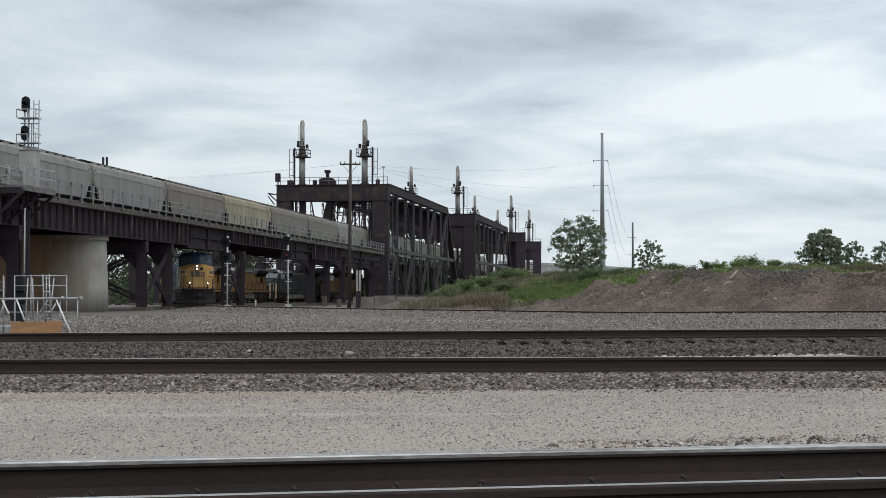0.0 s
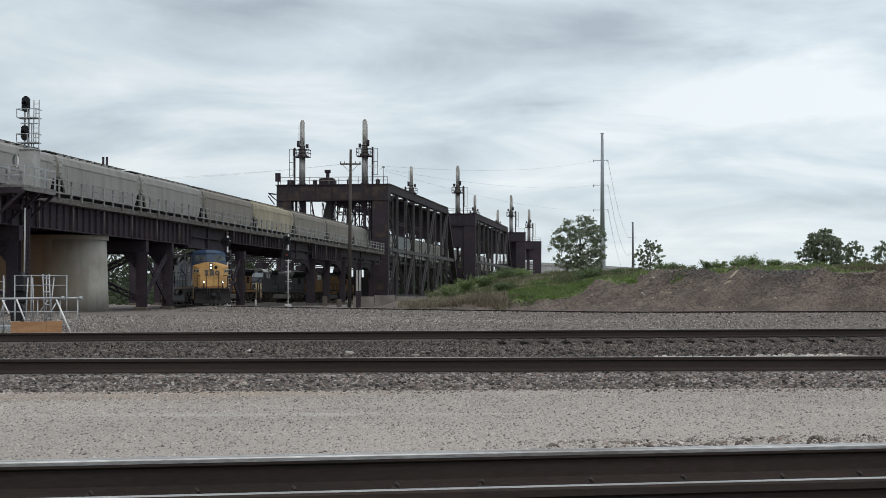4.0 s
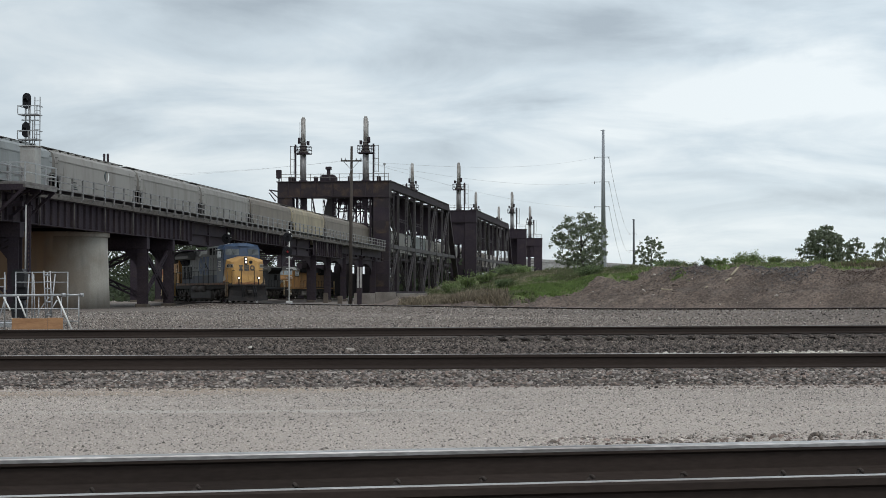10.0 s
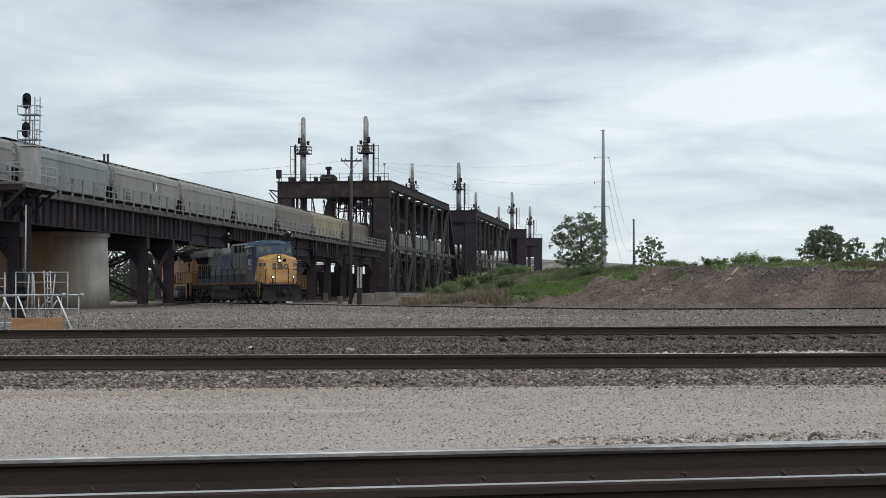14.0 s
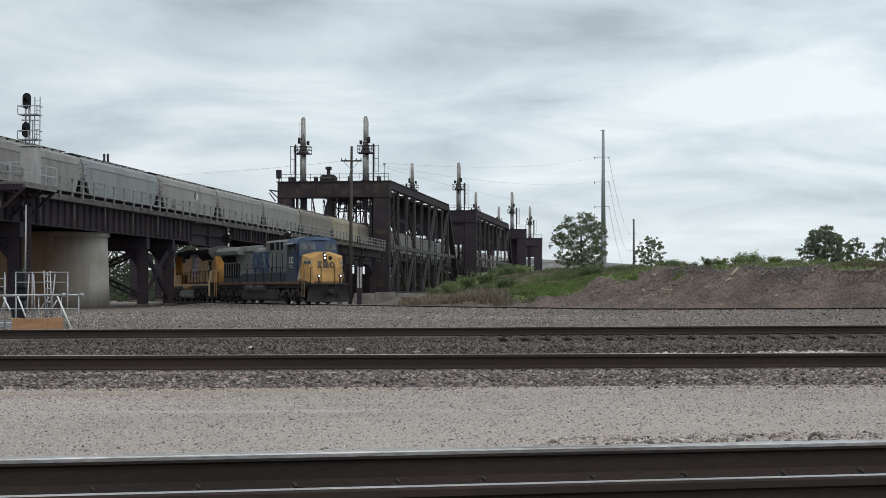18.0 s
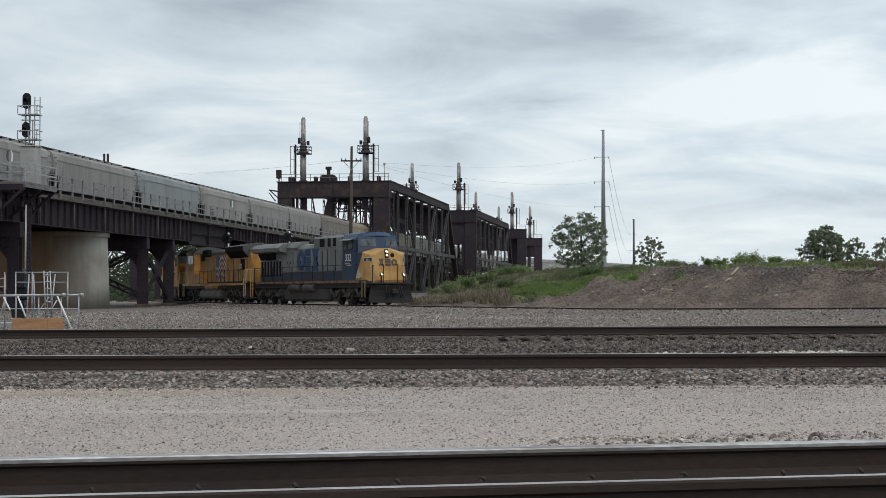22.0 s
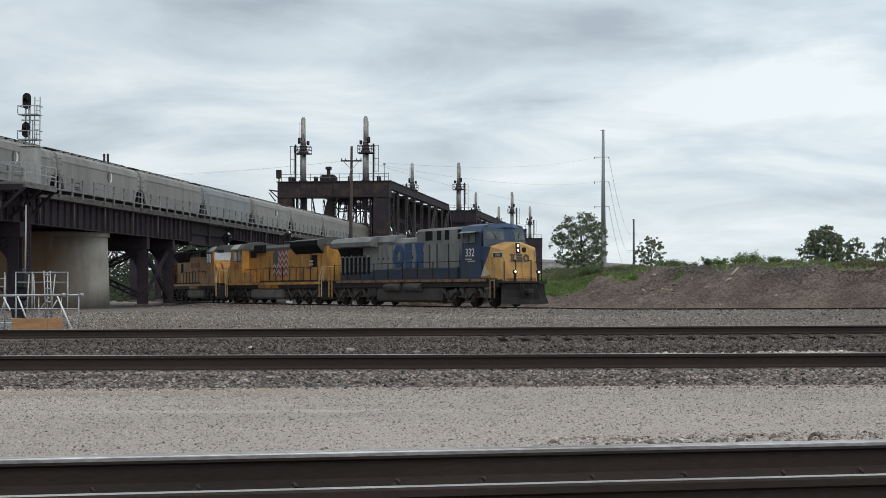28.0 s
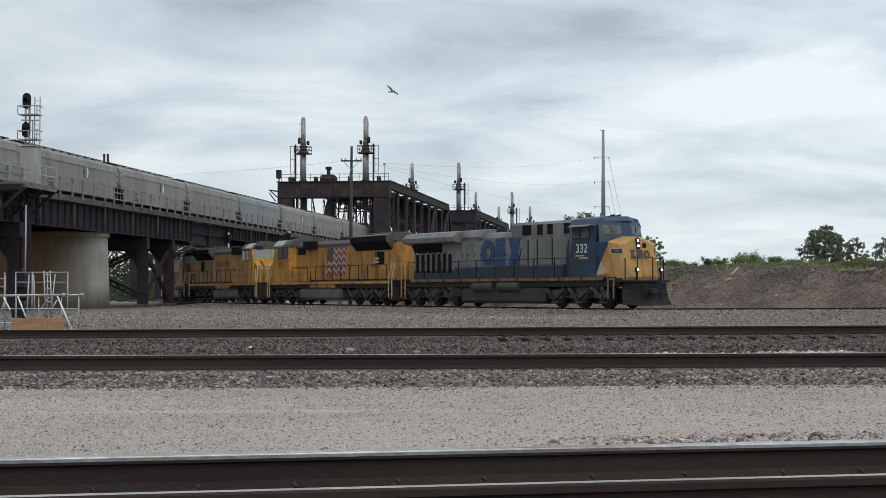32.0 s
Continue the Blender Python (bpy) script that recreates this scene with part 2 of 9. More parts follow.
# ---- plan ----
GAUGE = 1.435
RAIL = 0.19
BRIDGE = pose(-38.5, 0.0, 0.0, 0, 0, -7.41)      # y runs along the bridge, x to its near side, whose edge is x = 0
CURVE_END, CURVE_HEAD = (10.12, 80.0), radians(54.5)


def arc_back(x, y, h, r, s):
    """The place and heading s metres back along an arc of radius r."""
    k = h + s / r
    return x - r * (math.sin(k) - math.sin(h)), y + r * (math.cos(h) - math.cos(k)), k


def on_curve(s):
    """The curved track's centre s metres behind the leading end's last stand: its place and heading. It bends more beyond 55 m."""
    x, y, h = arc_back(*CURVE_END, CURVE_HEAD, 270.0, min(s, 55.0))
    if s > 55.0:
        x, y, h = arc_back(x, y, h, 155.0, min(s, 160.0) - 55.0)
    if s > 160.0:
        x, y = x - math.cos(h) * (s - 160.0), y + math.sin(h) * (s - 160.0)
    z = RAIL + max(0.0, -s) * 0.011
    return Vector((x, y, z)), Vector((math.cos(h), -math.sin(h), 0))


# ---- ground ----
def ground():
    s = Shape()
    s.box(-3000, 3000, -60, 4500, -0.8, -0.15)
    return solo("ground", s, M["ground"], pose(0, 0, 0), "pale grey gravel yard and track beds", "ground", kind="structure")


def ground_mat():
    """Pale gravel with a tan sandy streak along the middle track's shoulder and pale wheel marks on the road."""
    m = mat("yard_gravel", (0.425, 0.365, 0.325), 0.95, scale=0.25, fine=56, second=(0.34, 0.292, 0.26), fine_amt=0.5, bump=0.6, stretch=(0.8, 1, 1))
    n, l = m.node_tree.nodes, m.node_tree.links
    b = n["Principled BSDF"]
    last = b.inputs["Base Color"].links[0].from_socket
    co = n.new("ShaderNodeTexCoord")
    turn = n.new("ShaderNodeMapping")
    turn.vector_type = "POINT"
    turn.inputs["Rotation"].default_value = (0, 0, radians(-4.7))
    l.new(co.outputs["Object"], turn.inputs["Vector"])
    sep = n.new("ShaderNodeSeparateXYZ")
    l.new(turn.outputs[0], sep.inputs[0])
    for middle, half, colour, amount, scale, edge, reach in ((18.3, 1.1, (0.37, 0.285, 0.20), 0.85, 0.9, 0.50, 0.6), (15.2, 0.28, (0.52, 0.48, 0.44), 0.5, 1.1, 0.52, 60), (16.6, 0.26, (0.74, 0.69, 0.64), 1.0, 1.5, 0.53, 0.4),
                                                      (17.95, 0.6, (0.28, 0.205, 0.15), 0.75, 1.0, 0.47, -0.5)):
        stretch = n.new("ShaderNodeMapping")
        stretch.inputs["Scale"].default_value = (0.22, 1.0, 1.0)
        stretch.inputs["Location"].default_value = (middle, middle * 0.3, 0)
        l.new(turn.outputs[0], stretch.inputs["Vector"])
        nz = n.new("ShaderNodeTexNoise")
        nz.inputs["Scale"].default_value, nz.inputs["Detail"].default_value = scale, 5
        l.new(stretch.outputs[0], nz.inputs["Vector"])
        ragged = n.new("ShaderNodeTexNoise")
        ragged.inputs["Scale"].default_value, ragged.inputs["Detail"].default_value = 3.0, 6
        l.new(turn.outputs[0], ragged.inputs["Vector"])
        sway = n.new("ShaderNodeMath")
        sway.operation = "MULTIPLY_ADD"
        l.new(ragged.outputs["Fac"], sway.inputs[0])
        sway.inputs[1].default_value = half * 1.6
        l.new(sep.outputs["Y"], sway.inputs[2])
        away = n.new("ShaderNodeMath")
        away.operation = "SUBTRACT"
        l.new(sway.outputs[0], away.inputs[0])
        away.inputs[1].default_value = middle + half * 0.8
        size = n.new("ShaderNodeMath")
        size.operation = "ABSOLUTE"
        l.new(away.outputs[0], size.inputs[0])
        near = n.new("ShaderNodeMapRange")
        near.inputs["From Min"].default_value, near.inputs["From Max"].default_value = half, half * 0.2
        l.new(size.outputs[0], near.inputs["Value"])
        cut = n.new("ShaderNodeMapRange")
        cut.inputs["From Min"].default_value, cut.inputs["From Max"].default_value = edge - 0.08, edge + 0.08
        cut.inputs["To Max"].default_value = amount
        l.new(nz.outputs["Fac"], cut.inputs["Value"])
        mul = n.new("ShaderNodeMath")
        mul.operation = "MULTIPLY"
        l.new(near.outputs[0], mul.inputs[0])
        l.new(cut.outputs[0], mul.inputs[1])
        # some marks end part of the way along
        ends = n.new("ShaderNodeMapRange")
        ends.inputs["From Min"].default_value, ends.inputs["From Max"].default_value = reach + 1.2, reach - 1.2
        l.new(sep.outputs["X"], ends.inputs["Value"])
        kept = n.new("ShaderNodeMath")
        kept.operation = "MULTIPLY"
        l.new(mul.outputs[0], kept.inputs[0])
        l.new(ends.outputs[0], kept.inputs[1])
        mix = n.new("ShaderNodeMixRGB")
        l.new(kept.outputs[0], mix.inputs["Fac"])
        l.new(last, mix.inputs["Color1"])
        mix.inputs["Color2"].default_value = (*colour, 1)
        last = mix.outputs[0]
    l.new(last, b.inputs["Base Color"])
    return m


M["ground"] = ground_mat()
M["ballast"] = mat("dark_ballast", (0.105, 0.085, 0.075), 0.95, scale=0.6, fine=14, second=(0.072, 0.058, 0.051), fine_amt=0.5, bump=0.9, bump_dist=0.05)
ground()


def bed(label, x, y, turn, prof, length):
    """A ballast bed along a straight track: a raised strip with sloping shoulders."""
    return solo("ballast_bed", Shape().prism(prof, -length, length), M["ballast"], pose(x, y, 0, 0, 0, turn), label, "ballast", kind="structure")


bed("dark ballast bed of the middle track", 0, 21.2, 4.7, [(-2.25, -0.16), (-1.4, -0.03), (6.5, -0.05), (9.0, -0.16)], 140)
bed("dark ballast bed of the far track", 0, 36.9, 13.0, [(-13.0, -0.16), (-9.0, -0.10), (-3.0, -0.135), (-1.34, -0.14), (-1.04, -0.13), (-0.92, -0.055), (1.4, -0.05), (2.8, -0.16)], 170)
M["yard"] = mat("grey_yard_stone", (0.19, 0.157, 0.137), 0.95, scale=0.12, fine=16, second=(0.135, 0.11, 0.095), spot=0.47, fine_amt=0.65, bump=0.8, bump_dist=0.05, stretch=(0.4, 1, 1))
solo("yard_gravel", Shape().prism([(2.4, -0.3), (2.8, -0.145), (160, -0.145), (160, -0.3)], -300, 300), M["yard"], pose(0, 36.9, 0, 0, 0, 13.0), "coarse grey gravel of the yard beyond the tracks", "gravel", kind="structure")
# sheet of ground with the bridge's shade put into its dark colour
M["dirt"] = mat("bridge_shade_ground", (0.085, 0.07, 0.062), 0.95, scale=0.4, fine=8, second=(0.12, 0.10, 0.088), spot=0.52, fine_amt=0.4, bump=0.8, bump_dist=0.05)
solo("dirt_patch", Shape().box(-17.0, 1.0, 104.0, 236.0, -0.3, -0.140), M["dirt"], BRIDGE, "ground darkened to stand for the shade under the bridge", "dirt", kind="structure")


def curve_bed():
    """The curved track's ballast strip, darkened to stand for shade under bridge and train."""
    prof = [(-2.6, -0.335), (-1.7, -0.25), (1.7, -0.25), (2.6, -0.335)]
    rows = []
    for p, d in track_rows(on_curve, 32, 190, 3):
        right = Vector((d.y, -d.x, 0)).normalized()
        rows.append((Vector((p.x, p.y, RAIL)), right, Vector((0, 0, 1))))
    solo("ballast_bed", Shape().sweep(prof, rows), M["ballast"], pose(0, 0, 0), "ballast bed of the curved track, darkened for shade", "ballast", kind="structure")
    rows = []
    for p, d in track_rows(on_curve, -40, 60, 3):
        right = Vector((d.y, -d.x, 0)).normalized()
        rows.append((p, right, Vector((0, 0, 1))))
    prof = [(-8.2, -0.80), (-1.9, -0.105), (-0.85, -0.10), (-0.80, -0.13), (-0.66, -0.13), (-0.6, -0.10), (0.6, -0.10), (0.66, -0.13), (0.80, -0.13), (0.85, -0.10), (1.9, -0.105), (8.2, -0.80)]
    return solo("ballast_bed", Shape().sweep(prof, rows), M["yard"], pose(0, 0, 0), "grey gravel bed that buries the rail feet", "ballast", kind="structure")


bed("dark ballast under the near track", 0, 7.33, 11.5, [(-2.2, -0.16), (-1.5, -0.02), (0.9, -0.02), (1.3, -0.14), (1.5, -0.16)], 80)

RAIL_PROFILE = [(-0.070, -0.19), (0.070, -0.19), (0.070, -0.175), (0.018, -0.155), (0.009, -0.14), (0.009, -0.055), (0.036, -0.042),
                (0.037, -0.012), (0.028, -0.003), (-0.028, -0.003), (-0.037, -0.012), (-0.036, -0.042), (-0.009, -0.055), (-0.009, -0.14), (-0.018, -0.155), (-0.070, -0.175)]
# the bright strip: the running top and the inner face, where flanges rub
HEAD_PROFILE = [(-0.018, -0.006), (-0.016, 0.0), (0.024, 0.0), (0.035, -0.004), (0.0395, -0.011), (0.0385, -0.028), (0.030, -0.028), (0.028, -0.008)]


def track_rows(centre, a, b, step):
    rows = []
    k = max(1, int(round((b - a) / step)))
    for i in range(k + 1):
        p, d = centre(a + (b - a) * i / k)
        rows.append((p, d))
    return rows


def build_track(label, centre, a, b, step, cant=0.0, ties=(0, 0), spikes=False, gap=0.515):
    """A railway track: two rails with worn tops, and ties with their spikes over a stretch of it."""
    t = thing("railway_track", pose(0, 0, 0), label, "railway track", kind="structure")
    for side in (-1, 1):
        rows = []
        for p, d in track_rows(centre, a, b, step):
            right = Vector((d.y, -d.x, 0)).normalized()
            drop = cant if side * right.y > 0 else 0.0
            rows.append((p + right * side * (GAUGE / 2 + 0.037) - Vector((0, 0, drop)), right, Vector((0, 0, 1))))
        r = part("rail", Shape().sweep(RAIL_PROFILE, rows), M["rail_side"], t, "brown rail with a bright worn head")
        worn = [(-side * a, b) for a, b in HEAD_PROFILE]
        part("rail_head", Shape().sweep(worn, rows), M["rail_top"], r, "bright worn steel rail head")
    if ties[1] > ties[0]:
        tie = Shape().box(-1.3, 1.3, -0.115, 0.115, -0.36, -0.195, 0.012).mesh("tie", M["tie"])
        spike = Shape().box(-0.010, 0.010, -0.010, 0.010, -0.05, 0.056).box(-0.017, 0.021, -0.015, 0.015, 0.049, 0.067, 0.005).mesh("spike", M["spike"])
        k = int((ties[1] - ties[0]) / gap)
        for i in range(k):
            p, d = centre(ties[0] + gap * i + random.uniform(-0.03, 0.03))
            ang = math.degrees(math.atan2(d.y, d.x)) - 90
            one = part("tie", tie, None, t, m=pose(p.x, p.y, p.z - cant / 2, 0, math.degrees(cant / 1.5), ang + random.uniform(-0.8, 0.8)))
            if spikes:
                for x, lean in ((0.645, 12), (0.865, -12), (-0.645, -12), (-0.865, 12)):
                    part("spike", spike, None, one, m=pose(x, random.uniform(-0.05, 0.05), -0.195, -random.uniform(36, 54), lean + random.uniform(-6, 6), random.uniform(-25, 25)))
    return t


def straight(x, y, turn):
    d = Vector((math.cos(radians(turn)), math.sin(radians(turn)), 0))
    return lambda s: (Vector((x, y, RAIL)) + d * s, d)


near_line = straight(0.0, 7.33, 11.5)
second_line = straight(0.0, 21.2, 4.7)
third_line = straight(0.0, 36.9, 13.0)
build_track("near railway track with brown rails on gravel", near_line, -60, 80, 10, 0.0, (-4.28, 6.2), True)
build_track("middle railway track on dark ballast", second_line, -90, 120, 10, 0.07, (-9, 9))
build_track("far railway track on dark ballast", third_line, -120, 160, 10, 0.05, (0.6, 13))
build_track("curved railway track that passes under the bridge", on_curve, -40, 190, 3, 0.02)
curve_bed()


# ---- the elevated railway bridge: approach spans ----
DECK_Z = 7.02
SPANS = [(30.0, 134.0, "ribbed"), (134.03, 147.0, "plain"), (147.03, 169.4, "ribbed"), (169.43, 183.2, "plain"), (183.23, 200.0, "ribbed"), (200.03, 233.4, "plain")]


M["dull_pipe"] = mat("dull_grey_pipe", (0.14, 0.13, 0.125), 0.65, 0.2, scale=1.2, fine=20, second=(0.08, 0.07, 0.062))


SHALLOW = {147.03: 0.62, 200.03: 0.4}      # spans whose girders are less deep


def girder_line(b, x, y0, y1, style, out, lift=0.0):
    """One side's plate girder: web, flanges and stiffeners. out: the side on which its ribs stand (1 or -1)."""
    top, bottom = (DECK_Z, 5.38 + lift) if style == "ribbed" else (DECK_Z, 5.2 + lift)
    set_in = 0.0 if style == "ribbed" else -0.45 * out
    x = x + set_in
    web = part("girder_web", Shape().box(x - 0.03, x + 0.03, y0, y1, bottom, top), M["steel"], b, "dark rusty plate girder")
    part("flange", Shape().box(x - 0.26, x + 0.26, y0, y1, bottom - 0.06, bottom), M["steel"], web)
    part("flange", Shape().box(x - 0.26, x + 0.26, y0, y1, top, top + 0.06), M["steel"], web)
    if style == "ribbed":
        rib = Shape().box(min(0, out * 0.2), max(0, out * 0.2), -0.035, 0.035, bottom, top).mesh("stiffener", M["rust"])
        pipe = Shape().cyl((out * 0.30, 0, bottom - 0.1), (out * 0.30, 0, top + 0.1), 0.05, n=8).mesh("drain_pipe", M["dull_pipe"])
        k = int((y1 - y0) / 1.21)
        for i in range(k + 1):
            y = y1 - 0.4 - i * 1.21
            if y < 86 or y < y0:
                break
            part("stiffener", rib, None, web, m=pose(x, y, 0))
            if i % 5 == 3 and out > 0:
                part("drain_pipe", pipe, None, web, m=pose(x, y, 0))
    else:
        for y in (y0 + 0.3, (y0 + y1) / 2, y1 - 0.3):
            part("stiffener", Shape().box(x - 0.02, x + 0.16 * out, y - 0.05, y + 0.05, bottom, top), M["steel"], web)


def approach_spans():
    for y0, y1, style in SPANS:
        b = thing("girder_span", BRIDGE, "dark rust-stained steel girder span of the bridge" if style == "ribbed" else "plain dark steel girder span of the bridge", "bridge span", "bridge spans")
        girder_line(b, -0.35, y0, y1, style, 1, SHALLOW.get(y0, 0.0))
        girder_line(b, -9.2, y0, y1, style, -1, 0.85 if y0 > 147 else 0.0)
        for i in range(int((y1 - y0) / 6.0) + 1):
            y = min(y1 - 0.2, y0 + 0.2 + i * 6.0)
            part("floor_beam", Shape().box(-9.1, -0.5, y - 0.15, y + 0.15, 5.5 if y0 < 147 else 5.8, 6.05), M["steel"], b)
        part("floor_plate", Shape().box(-9.1, -0.5, y0, y1, 6.06, 6.14), M["steel"], b)
        for x in (-4.9 - GAUGE / 2, -4.9 + GAUGE / 2):
            part("bridge_rail", Shape().box(x - 0.036, x + 0.036, y0, y1, 6.6, 6.78, 0.01), M["rail_side"], b)
        part("track_bed", Shape().box(-6.3, -3.5, y0, y1, 6.14, 6.6), M["tie"], b)


def walkway():
    """The maintenance walk on the near edge: fascia, deck plate, brackets and a two-rail railing."""
    w = thing("bridge_walkway", BRIDGE, "grey steel walkway with pipe railing along the bridge edge", "walkway")
    for y0, y1 in ((30.0, 134.3), (134.3, 169.7), (169.7, 200.3), (200.3, 232.0)):
        part("fascia", Shape().box(-0.30, 0.02, y0 + 0.01, y1 - 0.01, 7.10, 7.44, 0.02), M["fascia"], w, "weathered grey timber edge beam")
        part("ledge", Shape().box(-0.30, 0.10, y0 + 0.01, y1 - 0.01, 7.09, 7.16), M["fascia"], w)
        part("deck_plate", Shape().box(-1.35, 0.16, y0 + 0.01, y1 - 0.01, 7.72, 7.80), M["walk_rail"], w)
    post = Shape().beam((0.12, 0, 7.36), (0.12, 0, 8.66), 0.11).mesh("railing_post", M["walk_rail"])
    foot = Shape().box(0.06, 0.18, -0.06, 0.06, 7.34, 7.72).prism([(0.02, 7.2), (0.16, 7.36), (0.02, 7.36)], -0.04, 0.04, "y").mesh("post_bracket", M["walk_rail"])
    k = 0
    y = 86.0
    while y < 232:
        p = part("railing_post", post, None, w, m=pose(0, y, 0))
        part("post_bracket", foot, None, p)
        y += 2.1 * (1.04 if k % 3 else 0.92)
        k += 1
    for z in (8.64, 8.24):
        part("railing_run", Shape().beam((0.12, 60, z), (0.12, 232, z), 0.065), M["walk_rail"], w)
    return w


M["fascia"] = mat("weathered_edge_beam", (0.125, 0.112, 0.102), 0.9, scale=0.5, fine=8, second=(0.07, 0.06, 0.053), spot=0.46, stretch=(1, 0.3, 1))


def lattice(s, p, q, width, side, bars, chord=0.09, lace=0.055):
    """A laced strut: two chords and a zigzag between them. side: the way across."""
    p, q, side = Vector(p), Vector(q), Vector(side)
    for k in (-1, 1):
        s.beam(p + side * k * width / 2, q + side * k * width / 2, chord)
    for i in range(bars):
        a, b = p + (q - p) * (i / bars), p + (q - p) * ((i + 1) / bars)
        e = 1 if i % 2 else -1
        s.beam(a + side * e * width / 2, b - side * e * width / 2, lace)
    return s


M["old_footing"] = mat("stained_footing_concrete", (0.12, 0.098, 0.078), 0.9, scale=1.0, fine=12, second=(0.08, 0.066, 0.056), fine_amt=0.2)


def bent(y, xs, knees=True, depth=0.9, wide_col=0.72, top=5.3):
    """A cross frame of the bridge: columns, cap girder, knee braces and laced cross bracing."""
    b = thing("bridge_bent", BRIDGE, "dark riveted steel bridge bent with braced columns", "bridge support", "bridge bents")
    part("cap_girder", Shape().box(min(xs) - 0.5, max(xs) + 0.45, y - 0.3, y + 0.3, top - depth, top, 0.02), M["steel"], b)
    for x in xs:
        c = Shape()
        for e in (-1, 1):
            c.box(x - wide_col / 2, x + wide_col / 2, y + e * 0.26 - 0.035, y + e * 0.26 + 0.035, 0.1, top - depth)
        c.box(x - 0.05, x + 0.05, y - 0.24, y + 0.24, 0.1, top - depth)
        col = part("column", c, M["steel"], b, "riveted steel column")
        part("footing", Shape().box(x - 0.48, x + 0.48, y - 0.45, y + 0.45, -0.2, 0.12, 0.04), M["old_footing"], col, "stained concrete footing")
        for k in range(4):
            part("batten", Shape().box(x - wide_col / 2 - 0.01, x + wide_col / 2 + 0.01, y - 0.315, y - 0.295, 0.8 + k * 1.0, 1.05 + k * 1.0), M["rust"], col)
    if knees:
        for x0, x1 in zip(xs, xs[1:]):
            lo, hi = min(x0, x1), max(x0, x1)
            for e, x in ((1, lo), (-1, hi)):
                part("knee_brace", Shape().prism([(x + e * 0.3, top - depth), (x + e * 1.6, top - depth), (x + e * 0.3, top - depth - 1.5)], y - 0.12, y + 0.12, "y"), M["steel"], b)
    return b


def tower(y0, y1, xs):
    """Two bents tied by laced diagonals along the bridge."""
    for y in (y0, y1):
        bent(y, xs)
    for x in xs:
        t = thing("tower_bracing", BRIDGE, "laced dark steel cross bracing between columns", "bracing", "tower bracing")
        for (za, zb) in ((0.7, 4.3), (4.3, 0.7)):
            s = Shape()
            lattice(s, (x, y0 + 0.35, za), (x, y1 - 0.35, zb), 0.34, (0, 0, 1), 10, 0.14, 0.09)
            part("laced_strut", s, M["steel"], t)


def cross_braces(y, x0, x1):
    t = thing("tower_bracing", BRIDGE, "laced dark steel cross bracing between columns", "bracing", "tower bracing")
    for za, zb in ((0.8, 4.2), (4.2, 0.8)):
        s = Shape()
        lattice(s, (x0, y, za), (x1, y, zb), 0.38, (0, 0, 1), 12, 0.15, 0.09)
        part("laced_strut", s, M["steel"], t)


def pier():
    """The big concrete pier with a round nose, its cap and bearings."""
    p = thing("bridge_pier", BRIDGE @ pose(-3.35, 113.2, 0), "big pale concrete pier with a round nose", "pier")
    def outline(r, back):
        pts = [(-back, -r), (0.0, -r)]
        pts += [(r * math.sin(math.pi * k / 24), -r * math.cos(math.pi * k / 24)) for k in range(1, 24)]
        return pts + [(0.0, r), (-back, r)]
    s = Shape()
    n = None
    zs = [(0.0 - 0.2, 3.02), (1.7, 2.95), (3.4, 2.88), (5.0, 2.82)]
    rows = [outline(r, 9.0) for _, r in zs]
    n = len(rows[0])
    for (z, _), pts in zip(zs, rows):
        s.v += [(x, y, z) for x, y in pts]
    for k in range(3):
        for i in range(n):
            j = (i + 1) % n
            if 0 < i < n - 2:
                s.smooth.add(len(s.f))
            s.f.append((k * n + i, k * n + j, (k + 1) * n + j, (k + 1) * n + i))
    s.f += [tuple(range(n - 1, -1, -1)), tuple(3 * n + i for i in range(n))]
    part("shaft", s, M["pier"], p, "pale concrete pier shaft with brown stains")
    part("cap", Shape().prism(outline(2.98, 9.1), 5.0, 5.32, "z"), M["pier"], p, "concrete pier cap")
    for x in (1.2, -0.2, -6.5):
        part("bearing", Shape().box(x - 0.35, x + 0.35, -0.5, 0.5, 5.32, 5.38).box(x - 0.2, x + 0.2, -0.25, 0.25, 5.32, 5.5), M["rust"], p)


